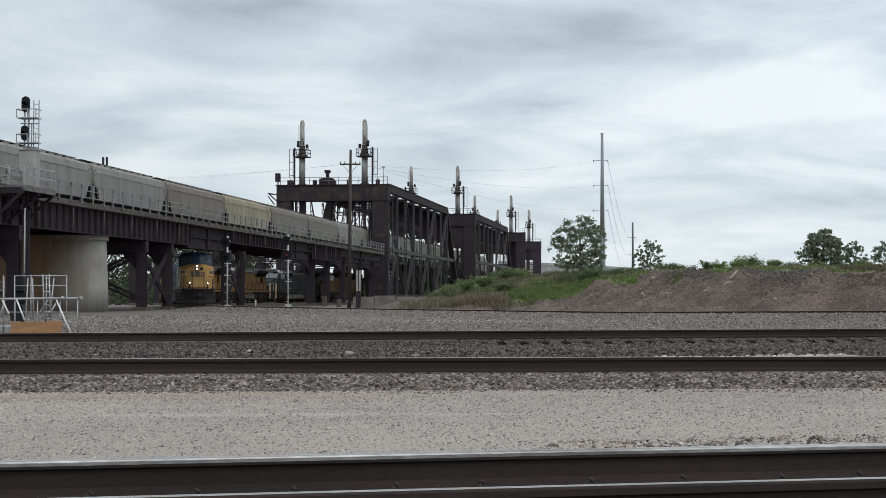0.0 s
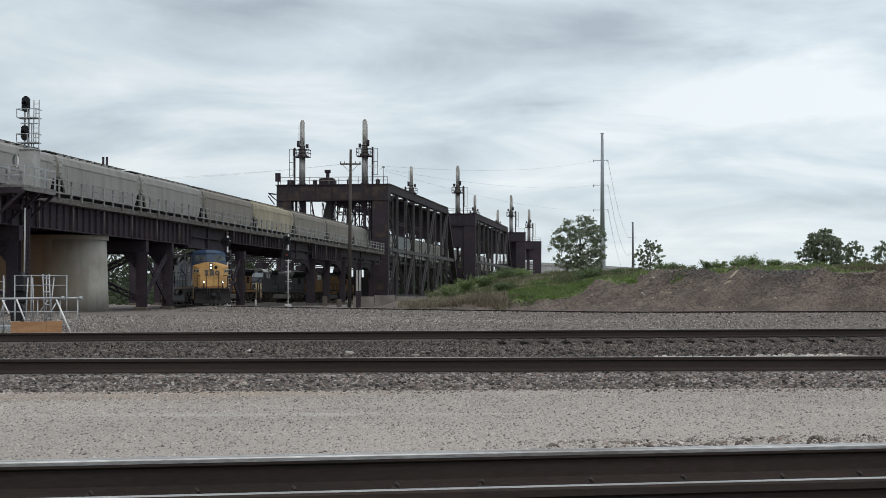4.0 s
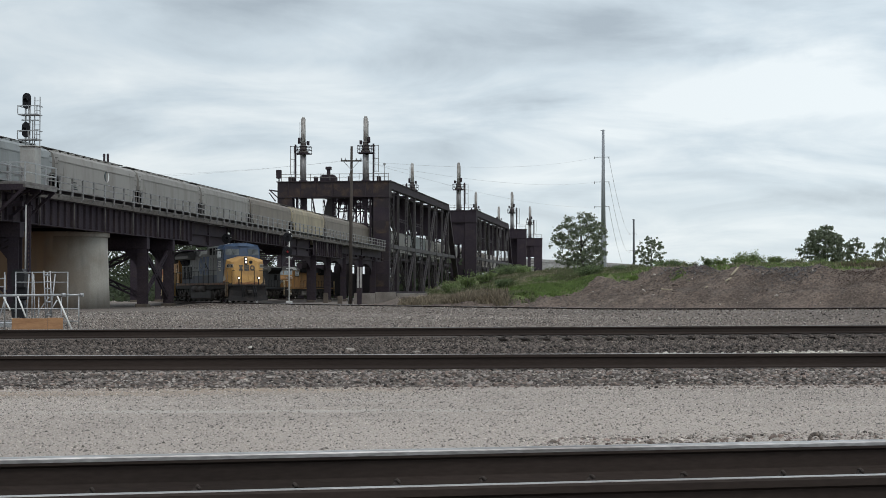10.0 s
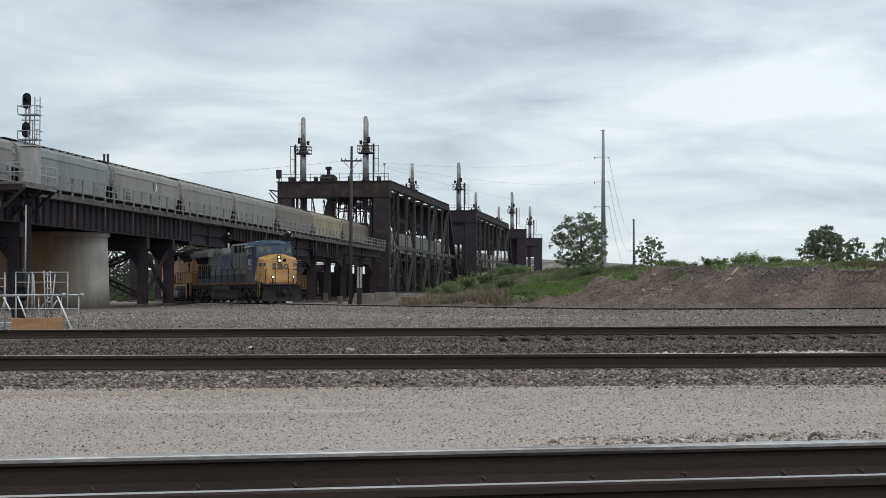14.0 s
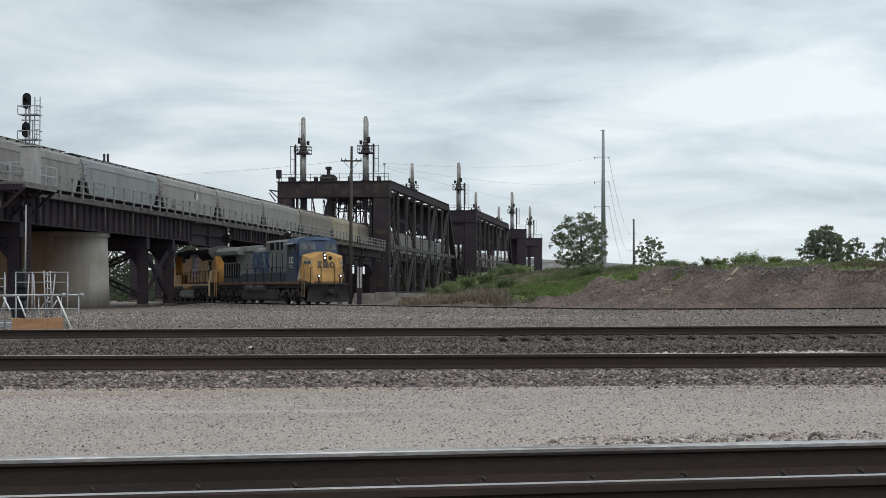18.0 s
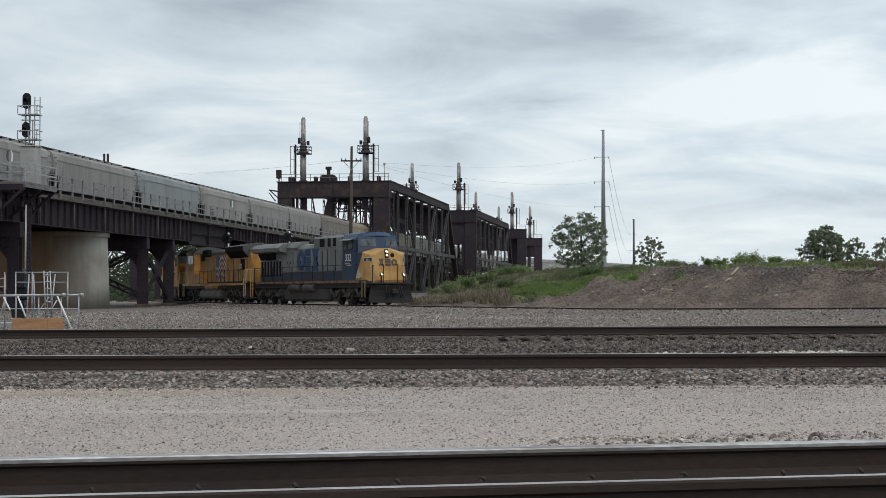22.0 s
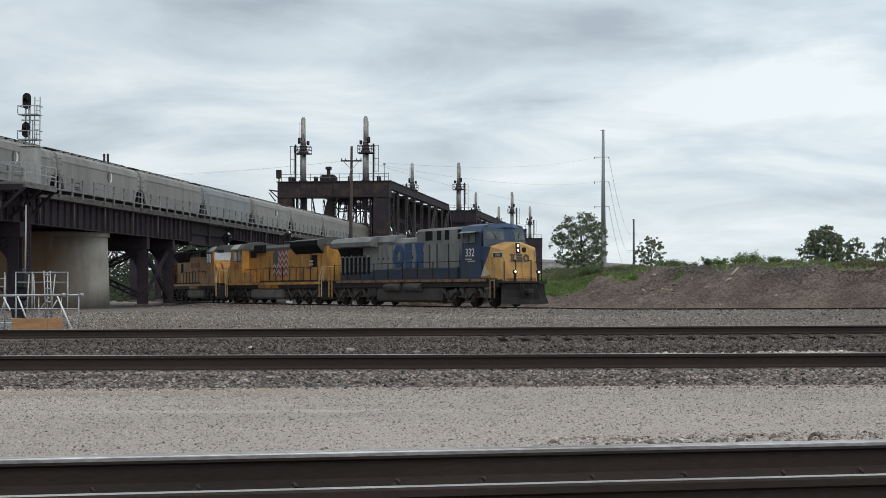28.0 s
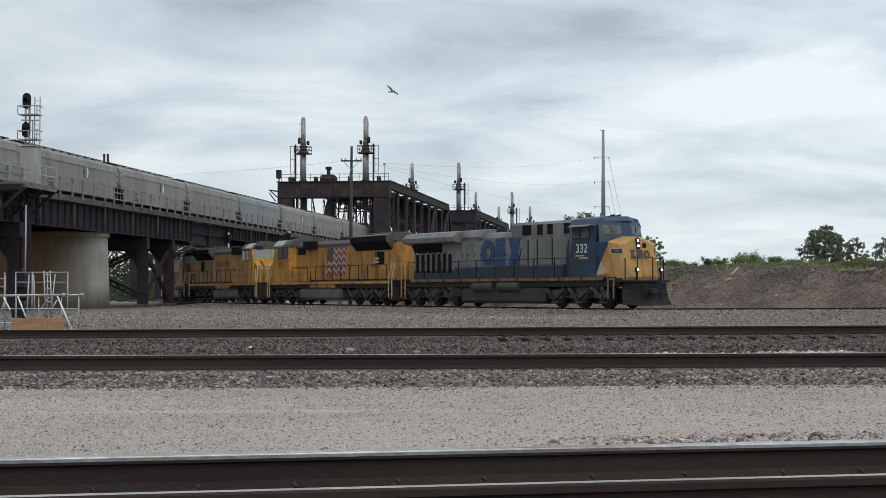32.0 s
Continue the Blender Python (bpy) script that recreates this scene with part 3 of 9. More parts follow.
def pier_mat():
    """Concrete that is stained brown over its flat flank, by a broad patch of its own, and pale on the nose."""
    m = mat("pier_concrete_stained", (0.36, 0.342, 0.305), 0.9, scale=0.5, fine=10, second=(0.285, 0.262, 0.225), spot=0.45, fine_amt=0.1, bump=0.12)
    nt = m.node_tree
    n, l = nt.nodes, nt.links
    b = n["Principled BSDF"]
    old = b.inputs["Base Color"].links[0].from_socket
    co = n.new("ShaderNodeTexCoord")
    sep = n.new("ShaderNodeSeparateXYZ")
    l.new(co.outputs["Object"], sep.inputs[0])
    nz = n.new("ShaderNodeTexNoise")
    nz.inputs["Scale"].default_value, nz.inputs["Detail"].default_value = 0.7, 4
    l.new(co.outputs["Object"], nz.inputs["Vector"])
    add = n.new("ShaderNodeMath")
    add.operation = "MULTIPLY_ADD"
    l.new(nz.outputs["Fac"], add.inputs[0])
    add.inputs[1].default_value = 2.4
    l.new(sep.outputs["X"], add.inputs[2])
    r = n.new("ShaderNodeMapRange")
    r.inputs["From Min"].default_value, r.inputs["From Max"].default_value = 3.9, 0.4
    l.new(add.outputs[0], r.inputs["Value"])
    mix = n.new("ShaderNodeMixRGB")
    l.new(r.outputs[0], mix.inputs["Fac"])
    l.new(old, mix.inputs["Color1"])
    mix.inputs["Color2"].default_value = (0.215, 0.135, 0.08, 1)
    # soot streaks that ran down from the bearings
    mp = n.new("ShaderNodeMapping")
    mp.inputs["Scale"].default_value = (1.0, 1.0, 0.16)
    l.new(co.outputs["Object"], mp.inputs["Vector"])
    st = n.new("ShaderNodeTexNoise")
    st.inputs["Scale"].default_value, st.inputs["Detail"].default_value = 1.5, 5
    l.new(mp.outputs[0], st.inputs["Vector"])
    sr = n.new("ShaderNodeMapRange")
    sr.inputs["From Min"].default_value, sr.inputs["From Max"].default_value = 0.50, 0.72
    sr.inputs["To Max"].default_value = 0.4
    l.new(st.outputs["Fac"], sr.inputs["Value"])
    soot = n.new("ShaderNodeMixRGB")
    l.new(sr.outputs[0], soot.inputs["Fac"])
    l.new(mix.outputs[0], soot.inputs["Color1"])
    soot.inputs["Color2"].default_value = (0.10, 0.09, 0.082, 1)
    l.new(soot.outputs[0], b.inputs["Base Color"])
    return m


M["truss_grey"] = mat("dull_truss_steel", (0.056, 0.050, 0.057), 0.75, 0.0, scale=1.0, fine=14, second=(0.05, 0.044, 0.04), spot=0.45)
M["pier"] = pier_mat()
approach_spans()
walkway()
pier()
tower(121.9, 128.5, (-0.6, -9.0))
cross_braces(121.9, -8.6, -1.0)
bent(96.6, (-0.38, -9.0))
cross_braces(96.4, -8.6, -0.6)
tower(146.4, 151.8, (-0.6,))
BENTS = (169.5, 184.5, 193.7, 204.0, 215.5, 226.0)
for bent_y, column in zip(BENTS[1:], (1.0, 0.8, 0.7, 0.8, 0.8)):
    bent(bent_y, (-0.8, -22.3), True, 0.13, column, 6.05)


def arch_girders():
    """Plates between the near columns along the bridge, cut to round arches."""
    for y0, y1 in zip(BENTS, BENTS[1:]):
        t = thing("arch_plate", BRIDGE, "dark steel plate cut to a round arch between columns", "bracing", "arch plates")
        a, b = y0 + 0.3, y1 - 0.3
        arch = [(a, 5.62)] + [((a + b) / 2 - (b - a) / 2 * math.cos(math.pi * k / 14), 3.7 + 1.45 * math.sin(math.pi * k / 14)) for k in range(15)] + [(b, 5.62)]
        part("plate", Shape().prism(arch, -0.95, -0.85), M["steel"], t)
        rim = Shape()
        for (ya, za), (yb, zb) in zip(arch[1:-1], arch[2:-1]):
            rim.beam((-0.9, ya, za), (-0.9, yb, zb), 0.3, 0.06, (1, 0, 0))
        part("rim", rim, M["rust"], t)


arch_girders()

for far_y in (236.5, 250.0, 264.0, 280.0, 296.0):
    bent(far_y, (-1.4, -20.0), True, 0.13, 1.2, 6.05)


# ---- the lift spans: portal towers, lift cylinders and side trusses ----
def lift_cylinder(t, x, y, side):
    """A tall jack on the portal: grey lower barrel, collar with a railed platform, slim pale upper tube, ladder cage."""
    c = part("lower_barrel", Shape().cyl((x, y, 17.7), (x, y, 22.4), 0.47, n=18), M["tube_dark"], t, "grey lift cylinder barrel")
    part("base_ring", Shape().cyl((x, y, 17.7), (x, y, 18.1), 0.85, 0.6, n=18), M["steel"], c)
    part("collar", Shape().cyl((x, y, 22.5), (x, y, 23.3), 0.58, 0.52, n=14).cyl((x, y, 23.3), (x, y, 23.85), 0.44, n=14).cyl((x, y, 22.2), (x, y, 22.55), 0.75, n=14), M["collar"], c, "rusty collar head")
    part("collar_flange", Shape().cyl((x, y, 23.26), (x, y, 23.36), 0.66, n=14).cyl((x, y, 23.82), (x, y, 23.9), 0.52, n=14), M["tube_dark"], c)
    part("upper_tube", Shape().cyl((x, y, 23.6), (x, y, 27.5), 0.36, n=16).cyl((x, y, 27.5), (x, y, 27.8), 0.28, 0.2, n=12), M["tube"], c, "slim pale upper tube")
    part("side_valve", Shape().cyl((x + side * 0.55, y - 0.3, 23.7), (x + side * 0.55, y - 0.3, 24.6), 0.22, n=10).box(
        x - side * 0.75 - 0.18, x - side * 0.75 + 0.18, y - 0.2, y + 0.2, 23.5, 24.1), M["rust"], c)
    part("thin_pipe", Shape().cyl((x + side * 0.46, y - 0.3, 23.6), (x + side * 0.46, y - 0.3, 27.0), 0.05, n=6), M["galv"], c)
    pf = part("platform", Shape().box(x - 1.1, x + 1.1, y - 1.0, y + 1.0, 22.1, 22.22), M["steel"], c)
    for z in (22.75, 23.25):
        ring = Shape()
        for (xa, ya), (xb, yb) in (((-1.1, -1), (1.1, -1)), ((1.1, -1), (1.1, 1)), ((1.1, 1), (-1.1, 1)), ((-1.1, 1), (-1.1, -1))):
            ring.beam((x + xa, y + ya, z), (x + xb, y + yb, z), 0.07)
        part("platform_rail", ring, M["steel"], pf)
    for xa, ya in ((-1.1, -1), (0, -1), (1.1, -1), (1.1, 1), (-1.1, 1)):
        part("rail_post", Shape().beam((x + xa, y + ya, 22.2), (x + xa, y + ya, 23.3), 0.07), M["steel"], pf)
    gx = x + side * 1.2
    part("guide_post", Shape().beam((gx, y, 17.8), (gx, y, 23.6), 0.24), M["steel"], c, "dark guide post")
    lad = Shape()
    for e in (0.22, 0.78):
        lad.beam((gx + side * e, y, 19.3 if side > 0 else 19.1), (gx + side * e, y, 23.4), 0.08)
    for k in range(3):
        lad.beam((gx, y, 19.4 + k * 1.95), (gx + side * 0.78, y, 19.4 + k * 1.95), 0.07)
    part("ladder_cage", lad, M["grey_steel"], c, "thin ladder cage frame")
    part("bracket", Shape().beam((gx, y, 22.2), (x, y, 22.2), 0.18), M["steel"], c)


M["collar"] = mat("rust_streaked_collar", (0.10, 0.085, 0.08), 0.75, 0.1, scale=1.6, fine=10, second=(0.05, 0.04, 0.036), spot=0.48)
M["patchy"] = mat("rust_patched_steel", (0.0315, 0.025, 0.029), 0.85, scale=0.55, fine=9, second=(0.095, 0.062, 0.042), spot=0.37, bump=0.15, spec=0.3)


def portal(m, name_label, fine=True, plates="patchy"):
    """A two-legged riveted steel portal with a deep top girder and two lift cylinders."""
    t = thing("portal_tower", m, name_label, "bridge tower", "portal towers")
    beam = part("top_girder", Shape().box(-17.2, -0.02, 0.0, 2.6, 15.5, 17.75, 0.03), M[plates], t, "deep riveted top girder")
    for x in (-15.5, -13.6, -11.2, -8.6, -6.0, -3.6, -2.5):
        part("stiffener", Shape().box(x - 0.06, x + 0.06, -0.12, 0.0, 15.5, 17.75), M["steel"], beam)
    part("top_flange", Shape().box(-17.35, 0.1, -0.18, 2.7, 17.75, 17.87), M["rust"], beam)
    part("bottom_flange", Shape().box(-17.2, 0.0, -0.18, 2.6, 15.38, 15.5), M["rust"], beam)
    for x0, x1 in ((-2.45, 0.0), (-17.2, -14.9)):
        leg = part("leg", Shape().box(x0, x1, 0.02, 0.6, -0.2, 15.38, 0.03), M["steel"], t, "plated steel tower leg")
        part("leg_back", Shape().box(x0, x1 - 0.25, 2.2, 2.58, -0.2, 15.38, 0.03), M["steel"], leg)
        for k in range(7):
            z = 1.9 + k * 2.0
            part("cover_plate", Shape().box(x0 + 0.06, x1 - 0.06, -0.03, 0.02, z, z + 1.9), M["steel"] if k % 2 else M[plates], leg)
            part("seam_strip", Shape().box(x0, x1, -0.06, 0.02, z - 0.1, z), M["steel"], leg)
        s = Shape()
        lattice(s, (x1 - 0.1, 1.4, 0.2), (x1 - 0.1, 1.4, 15.38), 1.6, (0, 1, 0), 14)
        part("leg_lacing", s, M["truss_grey"], leg, "laced side of the tower leg")
    if fine:
        # lift rods hang from the cylinders; laced posts, a raking plate and curved gussets stand behind
        for x, z in ((-13.3, 13.4), (-3.82, 10.7)):
            part("lift_rod", Shape().box(x - 0.48, x + 0.40, 1.0, 1.6, 14.2, 15.4, 0.1).cyl((x, 1.3, z - 4), (x, 1.3, 14.4), 0.24, n=10).box(x - 0.55, x + 0.42, 1.0, 1.6, z, z + 0.9, 0.15), M["steel"], t, "dark lift rod under the girder")
        for x in (-14.4, -3.05):
            part("hanger", Shape().box(x - 0.12, x + 0.12, 0.9, 1.3, 8.6, 15.4), M["steel"], t)
        for x, w, z in ((-8.55, 0.42, 6.2), (-5.25, 0.62, 6.2), (-2.85, 0.5, 6.2), (-9.1, 0.2, 6.2)):
            s = Shape()
            lattice(s, (x, 3.0, z), (x, 3.0, 15.4), w, (1, 0, 0), 9, 0.17, 0.12)
            part("laced_post", s, M["steel"], t)
        part("web_post", Shape().box(-6.95, -6.2, 2.9, 3.2, 6.2, 15.4), M["steel"], t)
        part("web_post", Shape().box(-4.15, -3.95, 2.9, 3.2, 6.2, 15.4), M["steel"], t)
        for x, e in ((-8.3, 1), (-6.95, -1), (-6.2, 1), (-4.15, -1), (-2.45, -1)):
            arc = [(x, 15.4)] + [(x + e * (0.15 + 1.15 * (1 - math.cos(math.pi / 2 * k / 6))), 13.0 + 2.4 * math.sin(math.pi / 2 * k / 6)) for k in range(7)]
            part("knee_plate", Shape().prism(arc, 3.05, 3.12, "y"), M["steel"], t, "curved gusset plate")
        for z, x0, x1 in ((13.6, -8.5, -2.4), (11.2, -9.3, -2.4)):
            s = Shape()
            lattice(s, (x0, 3.2, z), (x1, 3.2, z), 0.45, (0, 0, 1), 10, 0.16, 0.11)
            part("laced_strut", s, M["steel"], t)
        part("inclined_plate", Shape().prism([(-10.15, 15.4), (-9.4, 15.4), (-9.3, 11.5), (-11.1, 11.5)], 3.3, 3.45, "y"), M["truss_grey"], t, "grey inclined plate")
    rail = part("top_railing", Shape().beam((-16.6, 0.1, 18.95), (-0.1, 0.1, 18.95), 0.07).beam((-16.6, 0.1, 18.45), (-0.1, 0.1, 18.45), 0.06), M["grey_steel"], t, "thin pipe railing")
    for k in range(12):
        part("rail_post", Shape().beam((-16.6 + k * 1.5, 0.1, 17.85), (-16.6 + k * 1.5, 0.1, 19.0), 0.07), M["grey_steel"], rail)
    for x, side in ((-13.5, -1), (-3.82, 1)):
        lift_cylinder(t, x, 1.3, side)
    return t


def machine_house(m):
    t = thing("machine_house", m, "small rounded machine house on the portal", "machine house")
    prof = [(-1.2, 17.87), (-1.2, 18.5), (-0.85, 18.9), (0.85, 18.9), (1.2, 18.5), (1.2, 17.87)]
    part("body", Shape().prism(prof, 0.5, 2.2, "y"), M["rust"], t)
    part("cowl", Shape().cyl((0, 1.3, 18.9), (0, 1.3, 19.7), 0.28, n=12).box(-0.42, 0.42, 0.9, 1.7, 19.7, 20.15, 0.05), M["rust"], t)
    return t


def side_truss(m, ln, end, label, lower=True):
    """A side truss: top and middle chords, posts, crossed diagonals with lacing and a raking end post."""
    t = thing("side_truss", m, label, "bridge truss", "side trusses")
    part("top_chord", Shape().box(-0.85, -0.05, 0.0, ln, 16.75, 17.9, 0.04), M["steel"], t, "heavy riveted top chord")
    part("chord_cap", Shape().box(-1.0, 0.06, 0.0, ln, 17.9, 18.0), M["rust"], t)
    part("middle_chord", Shape().box(-0.75, -0.12, 0.2, ln + end * 0.6, 7.75, 8.35, 0.03), M["truss_grey"], t, "grey deck-level chord")
    z0 = 0.6 if lower else 6.2
    if lower:
        part("bottom_chord", Shape().box(-0.75, -0.12, 0.2, ln + end, 0.6, 1.2, 0.03), M["steel"], t)
    s = Shape()
    lattice(s, (-0.1, 1.3, z0), (-0.1, 1.3, 16.75), 0.72, (1, 0, 0), 18, 0.13, 0.10)
    part("end_post", s, M["truss_grey"], t, "laced grey end post")
    n = 8
    step = ln / n
    for k in range(1, n + 1):
        s = Shape()
        if k % 2:
            s.box(-0.42, -0.08, k * step - 0.1, k * step + 0.1, z0, 16.75)
        else:
            lattice(s, (-0.3, k * step, z0), (-0.3, k * step, 16.75), 0.34, (1, 0, 0), 26, 0.12, 0.09)
        part("post", s, M["truss_grey"], t)
    pairs = [(0.1, 13.2, 1, 8.1), (2, 16.8, 3, 8.1), (6, 16.8, 5, 8.1), (8, 16.8, 7, 8.1)]
    if lower:
        pairs += [(k, 8.1, k + e, 0.9) for k in (1, 3, 5, 7) for e in (-0.92, 0.92)]
    for a, za, b, zb in pairs:
        s = Shape()
        lattice(s, (-0.3, a * step, za), (-0.3, b * step, zb), 0.30, (1, 0, 0), 18, 0.14, 0.10)
        part("diagonal", s, M["truss_grey"], t, "laced diagonal")
    for k in range(n):
        s = Shape()
        lattice(s, (-0.5, k * step + 0.2, 12.4), (-0.5, (k + 1) * step - 0.2, 12.4), 0.4, (0, 0, 1), 8)
        if k % 2:
            part("laced_strut", s, M["steel"], t)
    part("raking_end", Shape().beam((-0.45, ln - 0.2, 17.4), (-0.45, ln + end, 1.0), 0.75, 0.95, (1, 0, 0)), M["steel"], t)
    return t


def deck_and_roof(m, ln, far):
    """Deck, roof bracing and far-side frames between a span's two trusses."""
    t = thing("span_deck", m, "dark steel deck and bracing inside the lift span", "bridge deck", "span decks")
    part("deck", Shape().box(-16.2, -0.9, 0.5, ln, 6.1, 6.5), M["steel"], t)
    for k in range(int(ln / 9) + 1):
        y = 0.6 + k * 9.0
        s = Shape()
        lattice(s, (-16.2, y, 16.9), (-0.9, y, 16.9), 0.6, (0, 0, 1), 18)
        part("cross_girder", s, M["steel"], t, "laced roof strut")
        if k:
            part("roof_brace", Shape().beam((-16.2, y - 9.0, 17.3), (-0.9, y, 17.3), 0.16), M["steel"], t)
            part("roof_brace", Shape().beam((-0.9, y - 9.0, 17.3), (-16.2, y, 17.3), 0.16), M["steel"], t)
        part("sway_frame", Shape().prism([(-0.9, 16.6), (-2.4, 16.6), (-0.9, 14.4)], y, y + 0.3, "y"), M["steel"], t)
    # the far side is plated above and below a row of openings
    part("far_apron", Shape().box(-17.0, -16.9, 0.5, ln, 6.8, 9.0), M["steel"], t)
    part("far_apron", Shape().box(-17.0, -16.9, 0.5, ln, 0.4, 4.6), M["steel"], t)
    last = 0.5
    for w0, w1 in ((6.8, 12.2), (22.6, 29.4), (33.4, 38.2), (42.6, 47.2), (51.5, 55.5), (59.6, 66.0)):
        if far == "open":
            part("far_panel", Shape().box(-17.0, -16.9, last, w0, 4.6, 6.8), M["steel"], t)
            last = w1
            mid = (w0 + w1) / 2
            arch = [(w0, 6.8)] + [(mid - (mid - w0) * math.cos(math.pi * k / 10), 6.0 + 0.75 * math.sin(math.pi * k / 10)) for k in range(11)] + [(w1, 6.8)]
            part("window_arch", Shape().prism(arch, -17.0, -16.9), M["steel"], t)
    part("far_panel", Shape().box(-17.0, -16.9, last, ln, 4.6, 6.8), M["steel"], t)
    for k in range(9):
        y = ln * k / 8
        s = Shape()
        lattice(s, (-16.6, y, 6.2), (-16.6, y, 17.0), 0.3, (1, 0, 0), 14)
        part("far_post", s, M["steel"], t)
        part("far_diagonal", Shape().beam((-16.6, y, 16.7), (-16.6, y + ln / 8 * (1 if k < 4 else -1), 6.3), 0.18), M["steel"], t)
    # a deep laced sway frame over the track
    y = ln * 7 / 8 + 2.0
    s = Shape()
    for i in range(11):
        xa, xb = -16.2 + i * 1.38, -16.2 + (i + 1) * 1.38
        s.beam((xa, y, 16.3), (xb, y, 12.2), 0.13).beam((xb, y, 16.3), (xa, y, 12.2), 0.13)
    s.beam((-16.2, y, 12.2), (-1.0, y, 12.2), 0.3)
    part("laced_frame", s, M["steel"], t)
    for k in range(1, 9):
        y = ln * k / 8 + 1.0
        part("frame_plate", Shape().box(-3.4, -1.0, y, y + 0.1, 11.6, 16.3), M["steel"], t)
    part("inner_apron", Shape().box(-4.3, -4.2, 0.5, ln, 15.6, 17.3), M["steel"], t)
    part("roof_walk", Shape().box(-4.2, -0.9, 0.5, ln, 16.32, 16.42), M["steel"], t)
    part("far_chord", Shape().box(-16.8, -16.4, 0.0, ln, 17.1, 17.9), M["steel"], t)
    return t


def lift_spans():
    p1 = pose(-8.12, 233.7, 0, 0, 0, -7.41)
    p2 = pose(6.82, 318.0, 0, 0, 0, -8.0)
    p3 = pose(22.0, 412.0, 0, 0, 0, -8.0)
    p4 = pose(30.6, 480.6, 0, 0, 0, -8.0)
    portal(p1, "black riveted steel portal with two lift cylinders")
    machine_house(p1 @ pose(-9.55, 0, 0))
    for p in (p2, p3, p4):
        far_one = portal(p, "distant black steel portal with lift cylinders", p is p2, "steel")
        if p is p2:
            part("inner_plate", Shape().box(-5.4, -2.4, 0.3, 0.5, 11.0, 15.4).box(-5.4, -2.4, 0.3, 0.5, 0, 8.0).box(-3.1, -2.4, 0.3, 0.5, 8.0, 11.0), M["steel"], far_one)
        if p is p3:
            part("inner_plate", Shape().box(-4.3, -2.4, 3.0, 3.3, 0, 15.4).box(-14.9, -4.3, 3.0, 3.3, 12.2, 15.4).box(-8.0, -4.3, 3.0, 3.3, 0, 9.5), M["steel"], far_one)
        if p is p4:
            part("inner_plate", Shape().box(-6.2, -5.4, 0.3, 0.5, 0, 15.4).box(-4.5, -3.5, 0.3, 0.5, 0, 15.4).box(-6.2, -2.4, 0.3, 0.5, 12.0, 15.4).box(-6.2, -2.4, 0.3, 0.5, 0, 7.6), M["steel"], far_one)
            ladder_bars = Shape()
            for k in range(5):
                ladder_bars.box(-3.5, -2.4, 0.3, 0.45, 8.2 + k * 0.8, 8.4 + k * 0.8)
            part("ladder_bars", ladder_bars, M["steel"], far_one)
    t1 = pose(-8.12, 233.7, 0, 0, 0, -8.0) @ pose(0, 1.4, 0)
    side_truss(t1, 65.5, 17.0, "black steel side truss of the lift span")
    deck_and_roof(pose(-8.12, 233.7, 0, 0, 0, -8.0) @ pose(0, 3.0, 0), 72.0, "open")
    t2 = p2 @ pose(0, 1.4, 0)
    side_truss(t2, 67.0, 17.0, "second black steel side truss farther along")
    deck_and_roof(p2 @ pose(0, 3.0, 0), 78.0, "closed")
    # low concrete wall at the foot of the first span
    w = thing("retaining_wall", pose(0, 0, 0), "low stained concrete retaining wall", "wall")
    for k in range(5):
        x = -8.6 + k * 2.05
        part("wall_panel", Shape().box(x, x + 2.0, 150.0 + k * 0.5, 150.5 + k * 0.5, -0.2, 1.02 if k == 1 else 0.92, 0.02), M["wall_conc"], w)


lift_spans()



# ---- the train on the curve: diesel locomotives ----
M["csx_grey"] = mat("grey_loco_paint", (0.195, 0.20, 0.195), 0.55, scale=0.9, fine=14, second=(0.10, 0.098, 0.092), spot=0.45, fine_amt=0.12, bump=0.05, stretch=(1, 1, 0.35))
M["csx_blue"] = mat("blue_loco_paint", (0.017, 0.041, 0.092), 0.45, scale=0.9, fine=14, second=(0.026, 0.032, 0.045), spot=0.47, fine_amt=0.12, bump=0.05, stretch=(1, 1, 0.4))
M["band_blue"] = mat("grimy_blue_paint", (0.018, 0.036, 0.075), 0.6, scale=0.8, fine=16, second=(0.040, 0.036, 0.036), spot=0.5, fine_amt=0.3, bump=0.05, stretch=(1, 0.7, 1))
M["rusty_stripe"] = mat("rusty_stripe_paint", (0.24, 0.13, 0.072), 0.75, scale=2.2, fine=20, second=(0.085, 0.052, 0.042), spot=0.5, fine_amt=0.3, bump=0.05)
M["nose_grime"] = mat("rust_stained_yellow_paint", (0.33, 0.15, 0.055), 0.7, scale=2.0, fine=20, second=(0.17, 0.075, 0.04), spot=0.5, fine_amt=0.25, bump=0.05)
# cab blue lightened to stand for the sky reflected in the roof
M["roof_blue"] = mat("sky_lit_roof_blue", (0.021, 0.058, 0.135), 0.5, scale=0.9, fine=14, second=(0.030, 0.055, 0.10), fine_amt=0.15, bump=0.05)
M["logo_blue"] = mat("bright_blue_paint", (0.016, 0.058, 0.16), 0.5, scale=1.0, fine=14, second=(0.022, 0.05, 0.12), fine_amt=0.1, bump=0.03)
M["csx_yellow"] = mat("dull_yellow_paint", (0.50, 0.285, 0.085), 0.6, scale=0.9, fine=16, second=(0.30, 0.165, 0.06), spot=0.46, fine_amt=0.12, bump=0.05)
M["up_yellow"] = mat("armour_yellow_paint", (0.53, 0.262, 0.052), 0.6, scale=1.1, fine=12, second=(0.23, 0.105, 0.035), spot=0.47, fine_amt=0.22, bump=0.05, stretch=(1, 1, 0.35))
